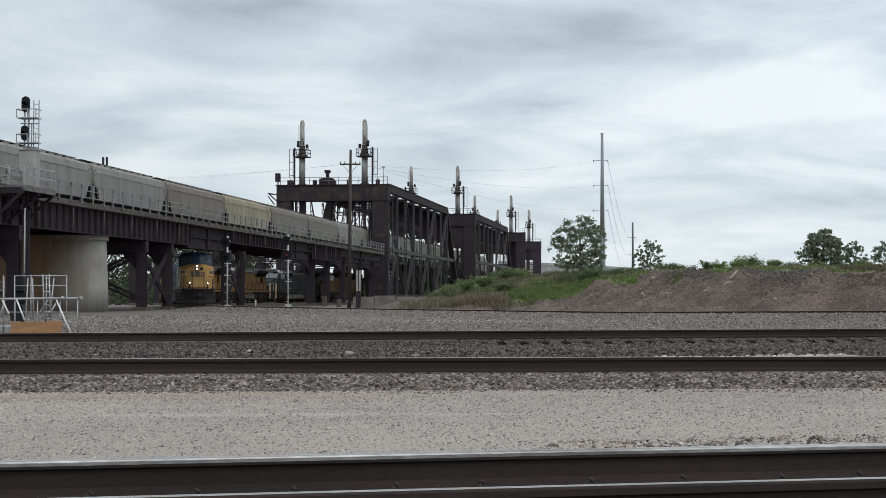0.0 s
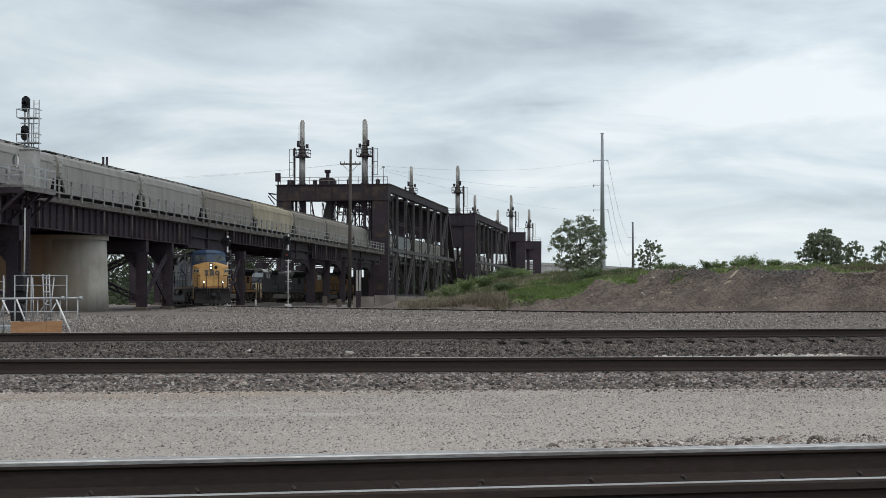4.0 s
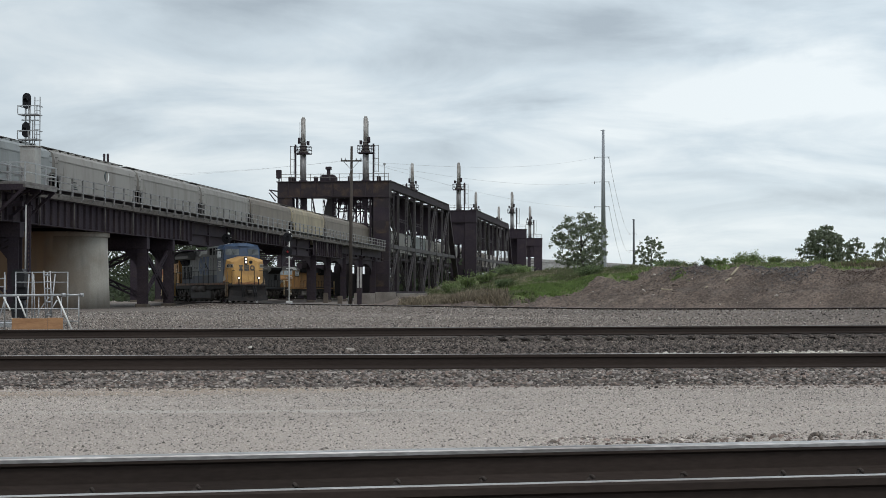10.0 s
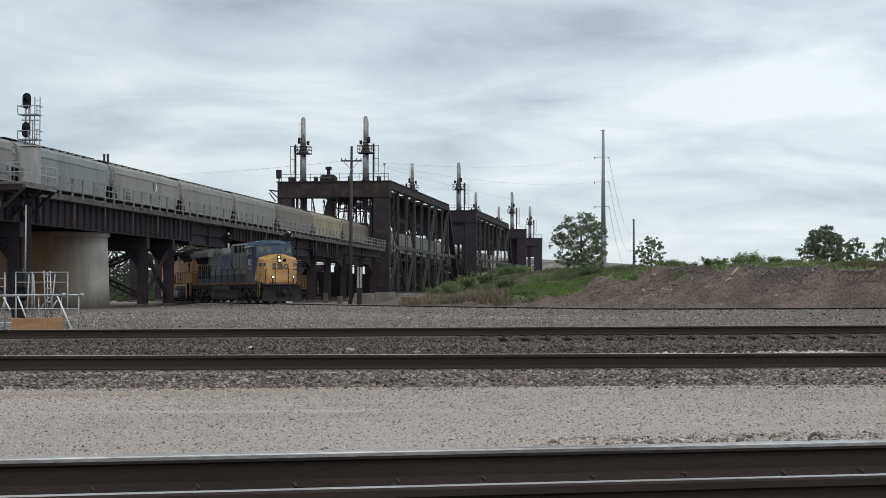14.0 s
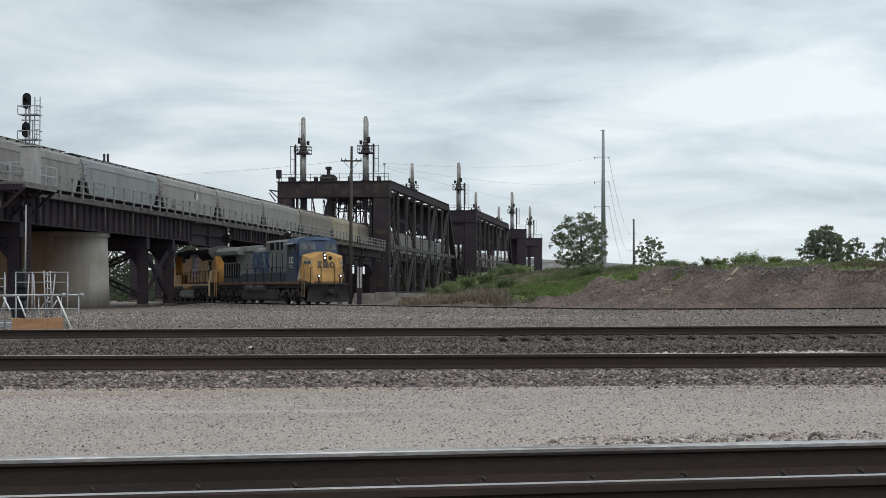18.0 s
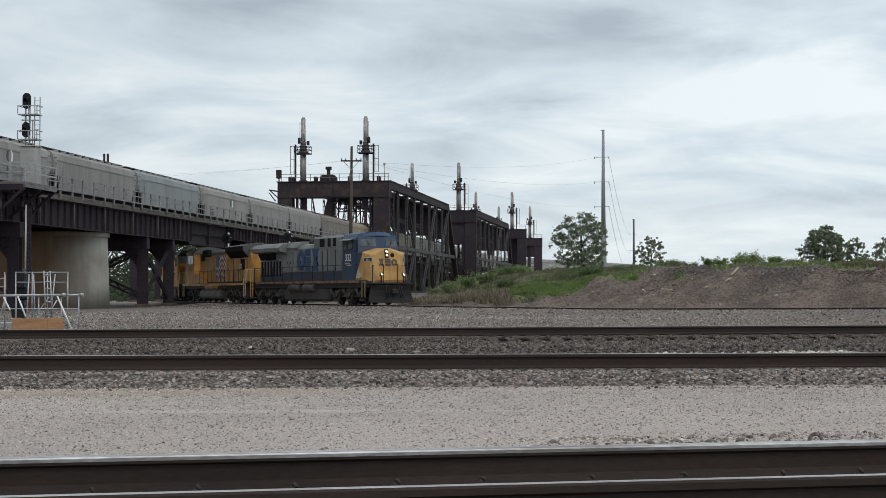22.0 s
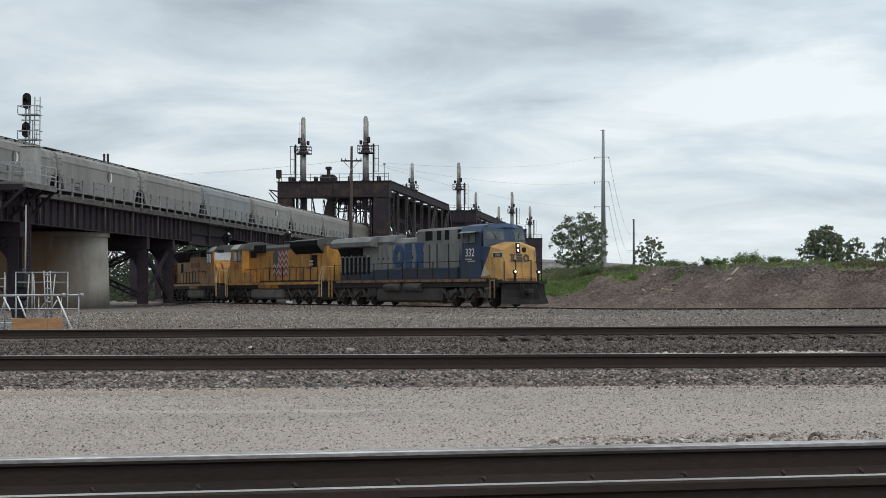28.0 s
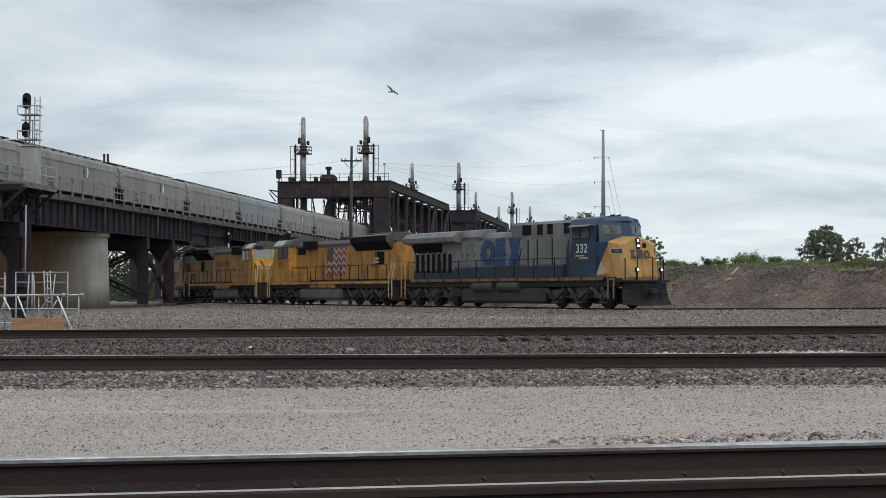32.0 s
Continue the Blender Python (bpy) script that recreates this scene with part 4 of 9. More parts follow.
M["up_grey"] = mat("roof_grey_paint", (0.075, 0.073, 0.07), 0.65, scale=0.8, fine=14, second=(0.07, 0.066, 0.062), spot=0.48, fine_amt=0.15, bump=0.05)
M["old_grey"] = mat("faded_dark_loco_paint", (0.034, 0.036, 0.043), 0.7, scale=0.6, fine=14, second=(0.025, 0.025, 0.028), fine_amt=0.15)
M["under"] = mat("grimy_underframe", (0.022, 0.019, 0.0185), 0.85, scale=1.2, fine=18, second=(0.038, 0.031, 0.027), spot=0.42, fine_amt=0.3)
M["truck_frame"] = mat("dusty_truck_casting", (0.098, 0.083, 0.075), 0.8, scale=1.8, fine=18, second=(0.04, 0.033, 0.029), spot=0.47, fine_amt=0.25)
M["tank"] = mat("dusty_fuel_tank", (0.056, 0.049, 0.046), 0.75, scale=0.9, fine=16, second=(0.034, 0.029, 0.027), fine_amt=0.2)
M["pale_tank"] = mat("dusty_pale_fuel_tank", (0.15, 0.143, 0.135), 0.7, scale=0.9, fine=16, second=(0.09, 0.08, 0.072), fine_amt=0.2)
M["plough"] = mat("black_worn_plough", (0.014, 0.0122, 0.0128), 0.75, scale=1.5, fine=16, second=(0.035, 0.028, 0.025), spot=0.38, fine_amt=0.3, spec=0.3)
M["wheel"] = mat("wheel_steel", (0.032, 0.028, 0.026), 0.7, 0.3, scale=2, fine=20, fine_amt=0.2)
# black of the vents, and of the shade painted between hopper cars
M["vent_and_shade"] = mat("black_vent_and_shade", (0.015, 0.0145, 0.017), 0.8, scale=2, fine=30, fine_amt=0.3, spec=0.1)
M["red_paint"] = mat("red_lettering", (0.33, 0.035, 0.02), 0.6, scale=3, fine=20, fine_amt=0.1)
M["mark_grey"] = mat("faded_dark_mark_paint", (0.055, 0.05, 0.045), 0.6, scale=3, fine=20, second=(0.10, 0.08, 0.055), spot=0.44, fine_amt=0.15)
M["flag_pale"] = mat("faded_flag_white", (0.46, 0.41, 0.43), 0.6, scale=3, fine=20, fine_amt=0.1)
M["flag_red"] = mat("faded_flag_red", (0.25, 0.055, 0.075), 0.6, scale=3, fine=20, fine_amt=0.1)
M["flag_blue"] = mat("faded_flag_blue", (0.06, 0.085, 0.095), 0.6, scale=3, fine=20, fine_amt=0.1)
M["cream"] = mat("faded_cream_paint", (0.50, 0.44, 0.34), 0.6, scale=2, fine=20, fine_amt=0.1)
M["old_stripe"] = mat("faded_dull_stripe", (0.27, 0.195, 0.115), 0.65, scale=2, fine=20, second=(0.15, 0.105, 0.07), fine_amt=0.15)
M["rail_yellow"] = mat("yellow_handrail_paint", (0.62, 0.49, 0.28), 0.55, scale=2, fine=20, var=0.3, fine_amt=0.15)
M["lit_roof"] = mat("lit_roof_side", (0.46, 0.46, 0.45), 0.55, scale=1.5, fine=14, second=(0.32, 0.31, 0.29), fine_amt=0.1)
M["lamp_on"] = mat("lit_headlight", (1.0, 0.87, 0.74), 0.3, emit=30.0, bump=0)
M["lamp_dim"] = mat("lit_ditch_light", (1.0, 0.86, 0.68), 0.3, emit=14.0, bump=0)
M["loco_glass"] = mat("grey_windscreen_glass", (0.12, 0.135, 0.138), 0.14, scale=1, fine=6, fine_amt=0.1, bump=0, spec=0.45, second=(0.04, 0.046, 0.05))
M["red_lens"] = mat("dim_red_lens", (0.40, 0.02, 0.025), 0.3, emit=0.07, bump=0)


def text_shape(words, size):
    """The flat mesh of a line of writing in the built-in font, standing in the x z plane."""
    cu = bpy.data.curves.new("lettering", "FONT")
    cu.body, cu.size, cu.align_x, cu.extrude = words, size, "CENTER", 0.004
    ob = new("lettering", cu)
    me = bpy.data.meshes.new_from_object(ob.evaluated_get(bpy.context.evaluated_depsgraph_get()))
    bpy.data.objects.remove(ob)
    s = Shape()
    s.add([(v.co.x, v.co.z, v.co.y) for v in me.vertices], [tuple(p.vertices) for p in me.polygons])
    return s


SIDE = {1: pose(0, 0, 0, 0, 0, 90), -1: pose(0, 0, 0, 0, 0, -90)}     # turns writing to a vehicle's right or left side
AXLES = []


def build_truck(loco, y, sideframe_mat):
    """A three-axle truck: frame with its side castings, springs, bolster and three wheelsets."""
    truck = part("truck", Shape().box(-0.7, 0.7, -2.5, 2.5, 0.6, 0.85, 0.05), M["under"], loco, "grimy three-axle truck", pose(0, y, 0))
    for side in (-1, 1):
        x = side * 1.05
        prof = [(-2.75, 0.55), (-2.65, 0.95), (-1.75, 1.0), (-1.25, 0.84), (-0.75, 0.84), (-0.45, 1.08), (0.45, 1.08), (0.75, 0.84), (1.25, 0.84),
                (1.75, 1.0), (2.65, 0.95), (2.75, 0.55), (2.3, 0.38), (1.8, 0.38), (1.45, 0.55), (0.55, 0.5), (0.3, 0.36), (-0.3, 0.36), (-0.55, 0.5),
                (-1.45, 0.55), (-1.8, 0.38), (-2.3, 0.38)]
        part("side_frame", Shape().prism(prof, x - 0.11, x + 0.11), sideframe_mat, truck)
        out = x + side * 0.16
        for k in (-2.05, 0.0, 2.05):
            # sloping arms from the frame's top down to each axle, and the brake hanger between
            part("pedestal_arm", Shape().beam((out, k - 0.85, 1.05), (out, k - 0.08, 0.56), 0.16, 0.2).beam((out, k + 0.85, 1.05), (out, k + 0.08, 0.56), 0.16, 0.2).beam((out, k - 0.3, 0.30), (out, k + 0.3, 0.30), 0.09), sideframe_mat, truck, "dusty sloping casting")
            part("brake_hanger", Shape().beam((out, k + 0.80, 1.0), (out, k + 0.66, 0.30), 0.06).beam((out, k + 0.66, 0.32), (out, k + 0.50, 0.32), 0.12), M["under"], truck)
            part("damper", Shape().beam((out + side * 0.06, k - 0.45, 1.18), (out + side * 0.06, k - 0.30, 0.60), 0.08), M["under"], truck)
        part("brake_pipe", Shape().beam((out, -2.6, 1.16), (out, 2.6, 1.16), 0.04).beam((out, -1.0, 1.16), (out, -0.7, 0.75), 0.04), M["under"], truck)
        for k in (-2.05, 0.0, 2.05):
            part("axle_box", Shape().cyl((x + side * 0.10, k, 0.53), (x + side * 0.24, k, 0.53), 0.17, n=10), M["under"], truck)
        for k in (-1.0, 1.0):
            part("spring", Shape().cyl((x + side * 0.14, k, 0.62), (x + side * 0.14, k, 1.0), 0.10, n=8), M["under"], truck)
            part("brake_cylinder", Shape().cyl((x + side * 0.12, k - 0.32, 0.83), (x + side * 0.26, k + 0.12, 0.80), 0.10, n=8), M["under"], truck)
        part("sand_pipe", Shape().beam((x, 2.72, 0.9), (x, 2.95, 0.18), 0.05), M["under"], truck)
    for k in (-1.25, 0.8, 2.55):
        part("traction_motor", Shape().box(-0.62, 0.62, k - 0.42, k + 0.30, 0.22, 0.95, 0.06), M["under"], truck)
    for k in (-2.05, 0.0, 2.05):
        w = Shape()
        w.cyl((-0.72, 0, 0), (0.72, 0, 0), 0.09, n=8)
        for side in (-1, 1):
            w.cyl((side * 0.715, 0, 0), (side * 0.845, 0, 0), 0.53, n=20).cyl((side * 0.685, 0, 0), (side * 0.715, 0, 0), 0.56, n=20)
            for q in range(5):
                a = 2 * math.pi * q / 5
                w.cyl((side * 0.84, 0.3 * math.cos(a), 0.3 * math.sin(a)), (side * 0.86, 0.3 * math.cos(a), 0.3 * math.sin(a)), 0.07, n=6)
        ob = part("wheelset", w, M["wheel"], truck, m=pose(0, k, 0.53))
        AXLES.append(ob)
    return truck


def handrail(loco, x, y0, y1, z, material, gap=1.85, post_mat=None):
    """A walkway's handrail: a run with a post every few feet."""
    run = part("handrail", Shape().beam((x, y0, z + 1.02), (x, y1, z + 1.02), 0.036), material, loco)
    k = max(1, int(round((y1 - y0) / gap)))
    for i in range(k + 1):
        y = y0 + (y1 - y0) * i / k
        part("handrail_post", Shape().beam((x, y, z - 0.12), (x, y, z + 1.04), 0.044), post_mat or material, run)


def end_steps(loco, y, side, material, iron=None):
    """Corner steps with their side plates and grab irons."""
    s = part("step_well", Shape().box(min(side * 0.95, side * 1.5), max(side * 0.95, side * 1.5), y - 0.04, y, 0.4, 1.6), M["under"], loco)
    for z in (0.42, 0.75, 1.08, 1.38):
        part("step", Shape().box(min(side * 1.0, side * 1.5), max(side * 1.0, side * 1.5), y, y + 0.3, z, z + 0.04), material, s)
    for dy in (-0.02, 0.42):
        part("grab_iron", Shape().beam((side * 1.52, y + dy, 0.5), (side * 1.52, y + dy, 1.7), 0.06).beam(
            (side * 1.52, y + dy, 1.7), (side * 1.40, y + dy - 0.25, 2.62), 0.06), iron or M["rail_yellow"], s)


def lead_locomotive():
    """Grey, blue and yellow road locomotive with a wide cab, seen from its right side and nose."""
    L = thing("lead_locomotive", pose(0, 0, 0), "grey and blue diesel locomotive with a yellow nose and lit headlights", "locomotive")
    grey, blue, yel = M["csx_grey"], M["csx_blue"], M["csx_yellow"]
    part("underframe", Shape().box(-1.40, 1.40, -10.6, 10.2, 1.12, 1.55, 0.03), M["under"], L, "grimy dark underframe")
    part("walkway", Shape().box(-1.53, 1.53, -10.75, 9.9, 1.55, 1.62, 0.01), M["under"], L)
    # the long hood: narrow behind, taller where the power cabinet begins
    part("long_hood", wide(both([(0.93, 1.62), (0.93, 3.95), (0.80, 4.18), (0.5, 4.27)]), -10.05, 0.3), grey, L, "dusty grey long hood")
    part("power_cabinet", wide(both([(0.97, 1.62), (0.97, 4.56), (0.86, 4.70), (0.5, 4.74)]), 0.3, 6.3), grey, L, "grey cabinet behind the cab")
    for side in (-1, 1):
        sx = side * 0.93
        for y0, y1, x in ((-10.07, 0.3, 0.938), (0.3, 5.4, 0.978)):
            part("blue_band", Shape().box(min(side * (x - 0.02), side * x), max(side * (x - 0.02), side * x), y0, y1, 1.625, 2.28), M["band_blue"], L, "grimy blue stripe along the hood")
        # hood doors with hinges, and their handles
        for i in range(8):
            y = -4.75 + i * 0.62
            d = part("hood_door", Shape().box(min(sx, sx + side * 0.018), max(sx, sx + side * 0.018), y + 0.03, y + 0.59, 2.34, 3.80, 0.008), grey, L)
            part("latch", Shape().box(min(sx, sx + side * 0.05), max(sx, sx + side * 0.05), y + 0.08, y + 0.12, 2.9, 3.05), M["black"], d)
        for i in range(5):
            y = 1.0 + i * 0.86
            px = side * 0.97
            part("cabinet_door", Shape().box(min(px, px + side * 0.018), max(px, px + side * 0.018), y + 0.03, y + 0.80, 2.34, 3.72, 0.008), grey, L)
        for y in (1.85, 2.70, 4.05):
            px = side * 0.985
            part("door_seam", Shape().box(min(px, px + side * 0.02), max(px, px + side * 0.02), y - 0.04, y + 0.04, 2.3, 3.74), M["black"], L)
        for y0, y1 in ((1.33, 2.12), (2.70, 3.16), (3.62, 4.07), (5.08, 5.61)):
            px = side * 0.972
            v = part("intake", Shape().box(min(px, px + side * 0.03), max(px, px + side * 0.03), y0, y1, 3.97, 4.55), M["vent_and_shade"], L, "black intake opening")
            part("intake_frame", Shape().box(min(px, px + side * 0.05), max(px, px + side * 0.05), y0 - 0.04, y1 + 0.04, 3.91, 3.97), grey, v)
        # radiator grilles
        for y0, y1 in ((-9.95, -8.5), (-8.35, -6.9)):
            part("radiator_screen", Shape().add([(side * 0.95, y0, 3.20), (side * 0.95, y1, 3.20), (side * 1.20, y1, 3.72), (side * 1.20, y0, 3.72),
                                                (side * 0.90, y0, 3.20), (side * 0.90, y1, 3.20), (side * 0.90, y1, 3.72), (side * 0.90, y0, 3.72)],
                                               [(0, 1, 2, 3), (4, 5, 6, 7), (0, 1, 5, 4), (2, 3, 7, 6), (0, 3, 7, 4), (1, 2, 6, 5)]), M["vent_and_shade"], L)
        g = part("louvre_panel", Shape().box(min(sx, sx + side * 0.02), max(sx, sx + side * 0.02), -10.0, -5.6, 2.15, 3.30), grey, L)
        for i in range(7):
            y = -9.8 + i * 0.60
            part("louvre", Shape().box(min(sx, sx + side * 0.035), max(sx, sx + side * 0.035), y, y + 0.34, 2.0, 3.12), M["vent_and_shade"], g, "black vertical louvre slot")
            part("louvre_bracket", Shape().box(min(sx, sx + side * 0.09), max(sx, sx + side * 0.09), y + 0.06, y + 0.28, 3.14, 3.24), M["galv"] if i in (0, 6) else M["grey_steel"], g)
        # the maker's mark as three plain blocks of paint
        lx = side * 0.99
        ring = lambda r0, r1: [(0.72 * math.cos(a) * r0, 0.78 * math.sin(a) * r0) for a in [math.pi / 8 + math.pi / 4 * k for k in range(8)]]
        outer, inner = ring(1.0, 0), ring(0.42, 0)
        spot = pose(0, -2.05 if side > 0 else 0.6, 3.10)
        for k in range(8):
            a, b, c, d = outer[k], outer[(k + 1) % 8], inner[(k + 1) % 8], inner[k]
            part("painted_mark", Shape().prism([a, b, c, d], lx - 0.004, lx + 0.004), M["logo_blue"], L, "blue painted block", spot)
        for z0, z1, w0, w1 in ((0.30, 0.78, -0.44, 0.44), (-0.22, 0.22, -0.44, 0.44), (-0.78, -0.30, -0.44, 0.44)):
            part("painted_mark", Shape().prism([(w0, z0), (w1, z0), (w1, z1), (w0, z1)], lx - 0.004, lx + 0.004), M["logo_blue"], L, "blue painted block", pose(0, -0.82, 3.10))
        hour = Shape().prism([(-0.55, 0.78), (0.60, 0.78), (0.34, 0.0), (0.60, -0.78), (-0.55, -0.78), (-0.32, 0.0)], lx - 0.004, lx + 0.004)
        part("painted_mark", hour, M["logo_blue"], L, "blue painted block", pose(0, 0.55 if side > 0 else -2.1, 3.10))
        # yellow stripe along the sill, broken by the posts
        for i in range(10):
            y = -9.6 + i * 1.87
            part("sill_stripe", Shape().box(min(side * 1.531, side * 1.545), max(side * 1.531, side * 1.545), y + 0.06, y + 1.80, 1.44, 1.60), M["rusty_stripe"], L, "rusty worn yellow stripe")
        handrail(L, side * 1.49, -9.9, 8.6, 1.62, M["black"], 1.87)
        part("grab_rail", Shape().beam((side * 0.98, 1.0, 2.66), (side * 1.49, 1.9, 3.25), 0.045), M["black"], L)
    # radiator wings
    part("radiator_housing", wide(both([(0.95, 3.72), (1.50, 3.82), (1.54, 4.10), (1.25, 4.38), (0.5, 4.48)]), -10.5, -4.8), M["csx_grey"], L, "flared grey radiator roof")
    part("exhaust_housing", wide(both([(0.95, 3.92), (1.02, 4.05), (0.85, 4.42), (0.4, 4.49)]), -4.7, -2.6), grey, L)
    part("roof_fan", Shape().cyl((0, -0.6, 4.22), (0, -0.6, 4.42), 0.55, n=16), M["csx_grey"], L)
    part("exhaust_outlet", Shape().box(-0.3, 0.3, -2.2, -1.5, 4.2, 4.5, 0.04), M["under"], L)
    # cab
    cab = part("cab", wide(both([(1.52, 1.62), (1.52, 4.30), (1.30, 4.64), (0.6, 4.79)]), 6.27, 8.44), blue, L, "dark blue crew cab")
    part("cab_roof", wide(both([(1.535, 4.28), (1.315, 4.66), (0.6, 4.805)]), 6.2, 8.46), M["roof_blue"], L, "cab roof in blue lightened for the sky's reflection")
    low = [(1.50, 8.72), (0.32, 9.28), (-0.32, 9.28), (-1.50, 8.72)]
    top = [(1.38, 8.45), (0.30, 8.9625), (-0.30, 8.9625), (-1.38, 8.45)]
    cf = Shape()
    cf.v += [(x, y, 3.3) for x, y in low] + [(x, y, 4.55) for x, y in top]
    cf.f += [(0, 1, 5, 4), (1, 2, 6, 5), (2, 3, 7, 6), (3, 0, 4, 7), (4, 5, 6, 7), (0, 1, 2, 3)]
    part("cab_front", cf, blue, L, "blue sloping cab front")
    part("cab_brow", Shape().add([(1.42, 8.3, 4.44), (0.32, 9.08, 4.54), (-0.32, 9.08, 4.54), (-1.42, 8.3, 4.44), (1.2, 8.3, 4.68), (0.30, 8.9, 4.78), (-0.30, 8.9, 4.78), (-1.2, 8.3, 4.68)],
                                 [(0, 1, 5, 4), (1, 2, 6, 5), (2, 3, 7, 6), (4, 5, 6, 7), (0, 1, 2, 3), (3, 0, 4, 7)]), M["roof_blue"], L)
    nb = Shape()
    for y in (8.43, 9.44):
        nb.v += [(-1.49, y, 1.5), (1.49, y, 1.5), (1.49, y, 3.42), (0.52, y, 3.70), (-0.52, y, 3.70), (-1.49, y, 3.42)]
    nb.f += [(i, (i + 1) % 6, 6 + (i + 1) % 6, 6 + i) for i in range(6)] + [(0, 1, 2, 3, 4, 5), (6, 7, 8, 9, 10, 11)]
    part("nose_base", nb, blue, L, "blue base of the nose")
    for side in (-1, 1):
        x = side * 1.525
        w = part("side_window", Shape().box(min(x, x + side * 0.012), max(x, x + side * 0.012), 6.50, 7.95, 3.62, 4.25), M["black"], L, "dark cab side window with a sun visor")
        part("window_pane", Shape().box(min(x, x + side * 0.02), max(x, x + side * 0.02), 6.58, 7.15, 3.66, 4.20), M["loco_glass"], w)
        part("window_pane", Shape().box(min(x, x + side * 0.02), max(x, x + side * 0.02), 7.25, 7.88, 3.66, 4.20), M["loco_glass"], w)
        part("sun_visor", Shape().add([(x, 6.45, 4.36), (x, 8.1, 4.36), (x + side * 0.30, 8.1, 4.26), (x + side * 0.30, 6.45, 4.26),
                                       (x, 6.45, 4.33), (x, 8.1, 4.33), (x + side * 0.30, 8.1, 4.23), (x + side * 0.30, 6.45, 4.23)],
                                      [(0, 1, 2, 3), (7, 6, 5, 4), (0, 3, 7, 4), (1, 2, 6, 5), (2, 3, 7, 6), (0, 1, 5, 4)]), M["csx_grey"], w, "grey sun visor over the window")
        part("road_number", text_shape("332", 0.66), M["white"], L, "white painted number", pose(x + side * 0.004, 7.27, 2.90) @ SIDE[side])
        for k in range(2):
            part("painted_mark", Shape().box(min(x, x + side * 0.01), max(x, x + side * 0.01), 6.75 + 0.3 * k, 7.5 + 0.3 * k, 2.70 - 0.12 * k, 2.77 - 0.12 * k), M["cream"], L)
        bx = side * 0.978
        part("blue_edge", Shape().prism([(4.95, 2.28), (5.45, 3.6), (5.80, 4.45), (6.27, 4.45), (6.27, 1.63), (4.95, 1.63)], min(bx, side * 0.95), max(bx, side * 0.95)), blue, L, "blue slanting paint edge")
        part("grey_edge", Shape().prism([(6.265, 2.7), (6.265, 4.28), (6.62, 4.28)], min(x, side * 1.49), max(x, side * 1.49) + 0.006), grey, L, "grey slanting paint edge on the cab")
        # yellow flank of the nose with its slanting edge
        part("nose_flank", Shape().prism([(8.45, 1.63), (8.58, 1.92), (9.13, 2.78), (9.46, 3.30), (9.46, 1.63)], min(x, side * 1.49), max(x, side * 1.49) + 0.008), yel, L, "yellow slanting paint edge")
        part("worn_patch", Shape().prism([(8.50, 1.72), (8.66, 2.06), (8.88, 2.42), (9.02, 2.12), (9.30, 2.06), (9.42, 1.84), (9.1, 1.78)], min(x + side * 0.012, x), max(x + side * 0.012, x)), M["cream"], L, "worn pale paint patch")
    for side in (-1, 1):
        # each pane lies on one slanting face of the wedge
        at = lambda u, h, out: (side * (1.50 - 1.18 * u - (0.12 - 0.10 * u) * h + 0.417 * out), 8.72 + 0.56 * u - (0.27 + 0.0475 * u) * h + 0.878 * out, 3.3 + 1.25 * h + 0.23 * out)
        pts = [at(u, h, o) for o in (0.015, -0.03) for u, h in ((0.06, 0.43), (0.95, 0.43), (0.95, 0.80), (0.06, 0.80))]
        ws = part("windshield", Shape().add(pts, [(0, 1, 2, 3), (7, 6, 5, 4), (0, 1, 5, 4), (2, 3, 7, 6), (0, 3, 7, 4), (1, 2, 6, 5)]), M["loco_glass"], L, "grey windscreen pane")
        part("wiper", Shape().beam(at(0.6, 0.5, 0.03), at(0.45, 0.78, 0.03), 0.022), M["black"], ws)
    # nose: broad, with a low peak and a slightly rounded front
    nz = Shape()
    rings = []
    for y, half, peak, edge in ((9.43, 1.50, 3.71, 3.43), (9.72, 1.45, 3.68, 3.36), (10.18, 1.20, 3.60, 3.26), (10.32, 1.02, 3.54, 3.22)):
        back = 0.30 * (y - 9.43) / 0.89
        rings.append([(-half, y, 1.45), (half, y, 1.45), (half, y - back, edge), (0.36 * half, y - back, peak), (-0.36 * half, y - back, peak), (-half, y - back, edge)])
    for r in rings:
        nz.v += r
    for k in range(3):
        for i in range(6):
            j = (i + 1) % 6
            nz.f.append((6 * k + i, 6 * k + j, 6 * k + 6 + j, 6 * k + 6 + i))
    nz.f += [(0, 1, 2, 3, 4, 5), (18, 19, 20, 21, 22, 23)]
    nose = part("nose", nz, yel, L, "yellow broad nose")
    for side in (-1, 1):
        x = side * 1.535
        part("rust_streak", Shape().prism([(8.46, 1.63), (8.52, 1.76), (8.95, 1.72), (9.25, 1.80), (9.46, 1.74), (9.46, 1.63)], min(x, side * 1.5), max(x, side * 1.5)), M["nose_grime"], L, "rust stained foot of the nose")
    part("rust_streak", Shape().prism([(-1.02, 1.47), (1.02, 1.47), (1.02, 1.60), (0.7, 1.63), (0.35, 1.59), (-0.1, 1.64), (-0.45, 1.60), (-0.8, 1.66), (-1.02, 1.61)], 10.25, 10.337, "y"), M["nose_grime"], L, "rust stained foot of the nose")
    # things on the leaning front: y follows the face's lean
    lean = lambda z: 10.335 - 0.30 * (z - 1.45) / 2.0
    tilt = math.degrees(math.atan(0.15))
    part("nose_door", Shape().box(-0.60, -0.12, -0.01, 0.012, -0.40, 0.40, 0.01), yel, nose, "", pose(0, lean(2.1), 2.1, tilt))
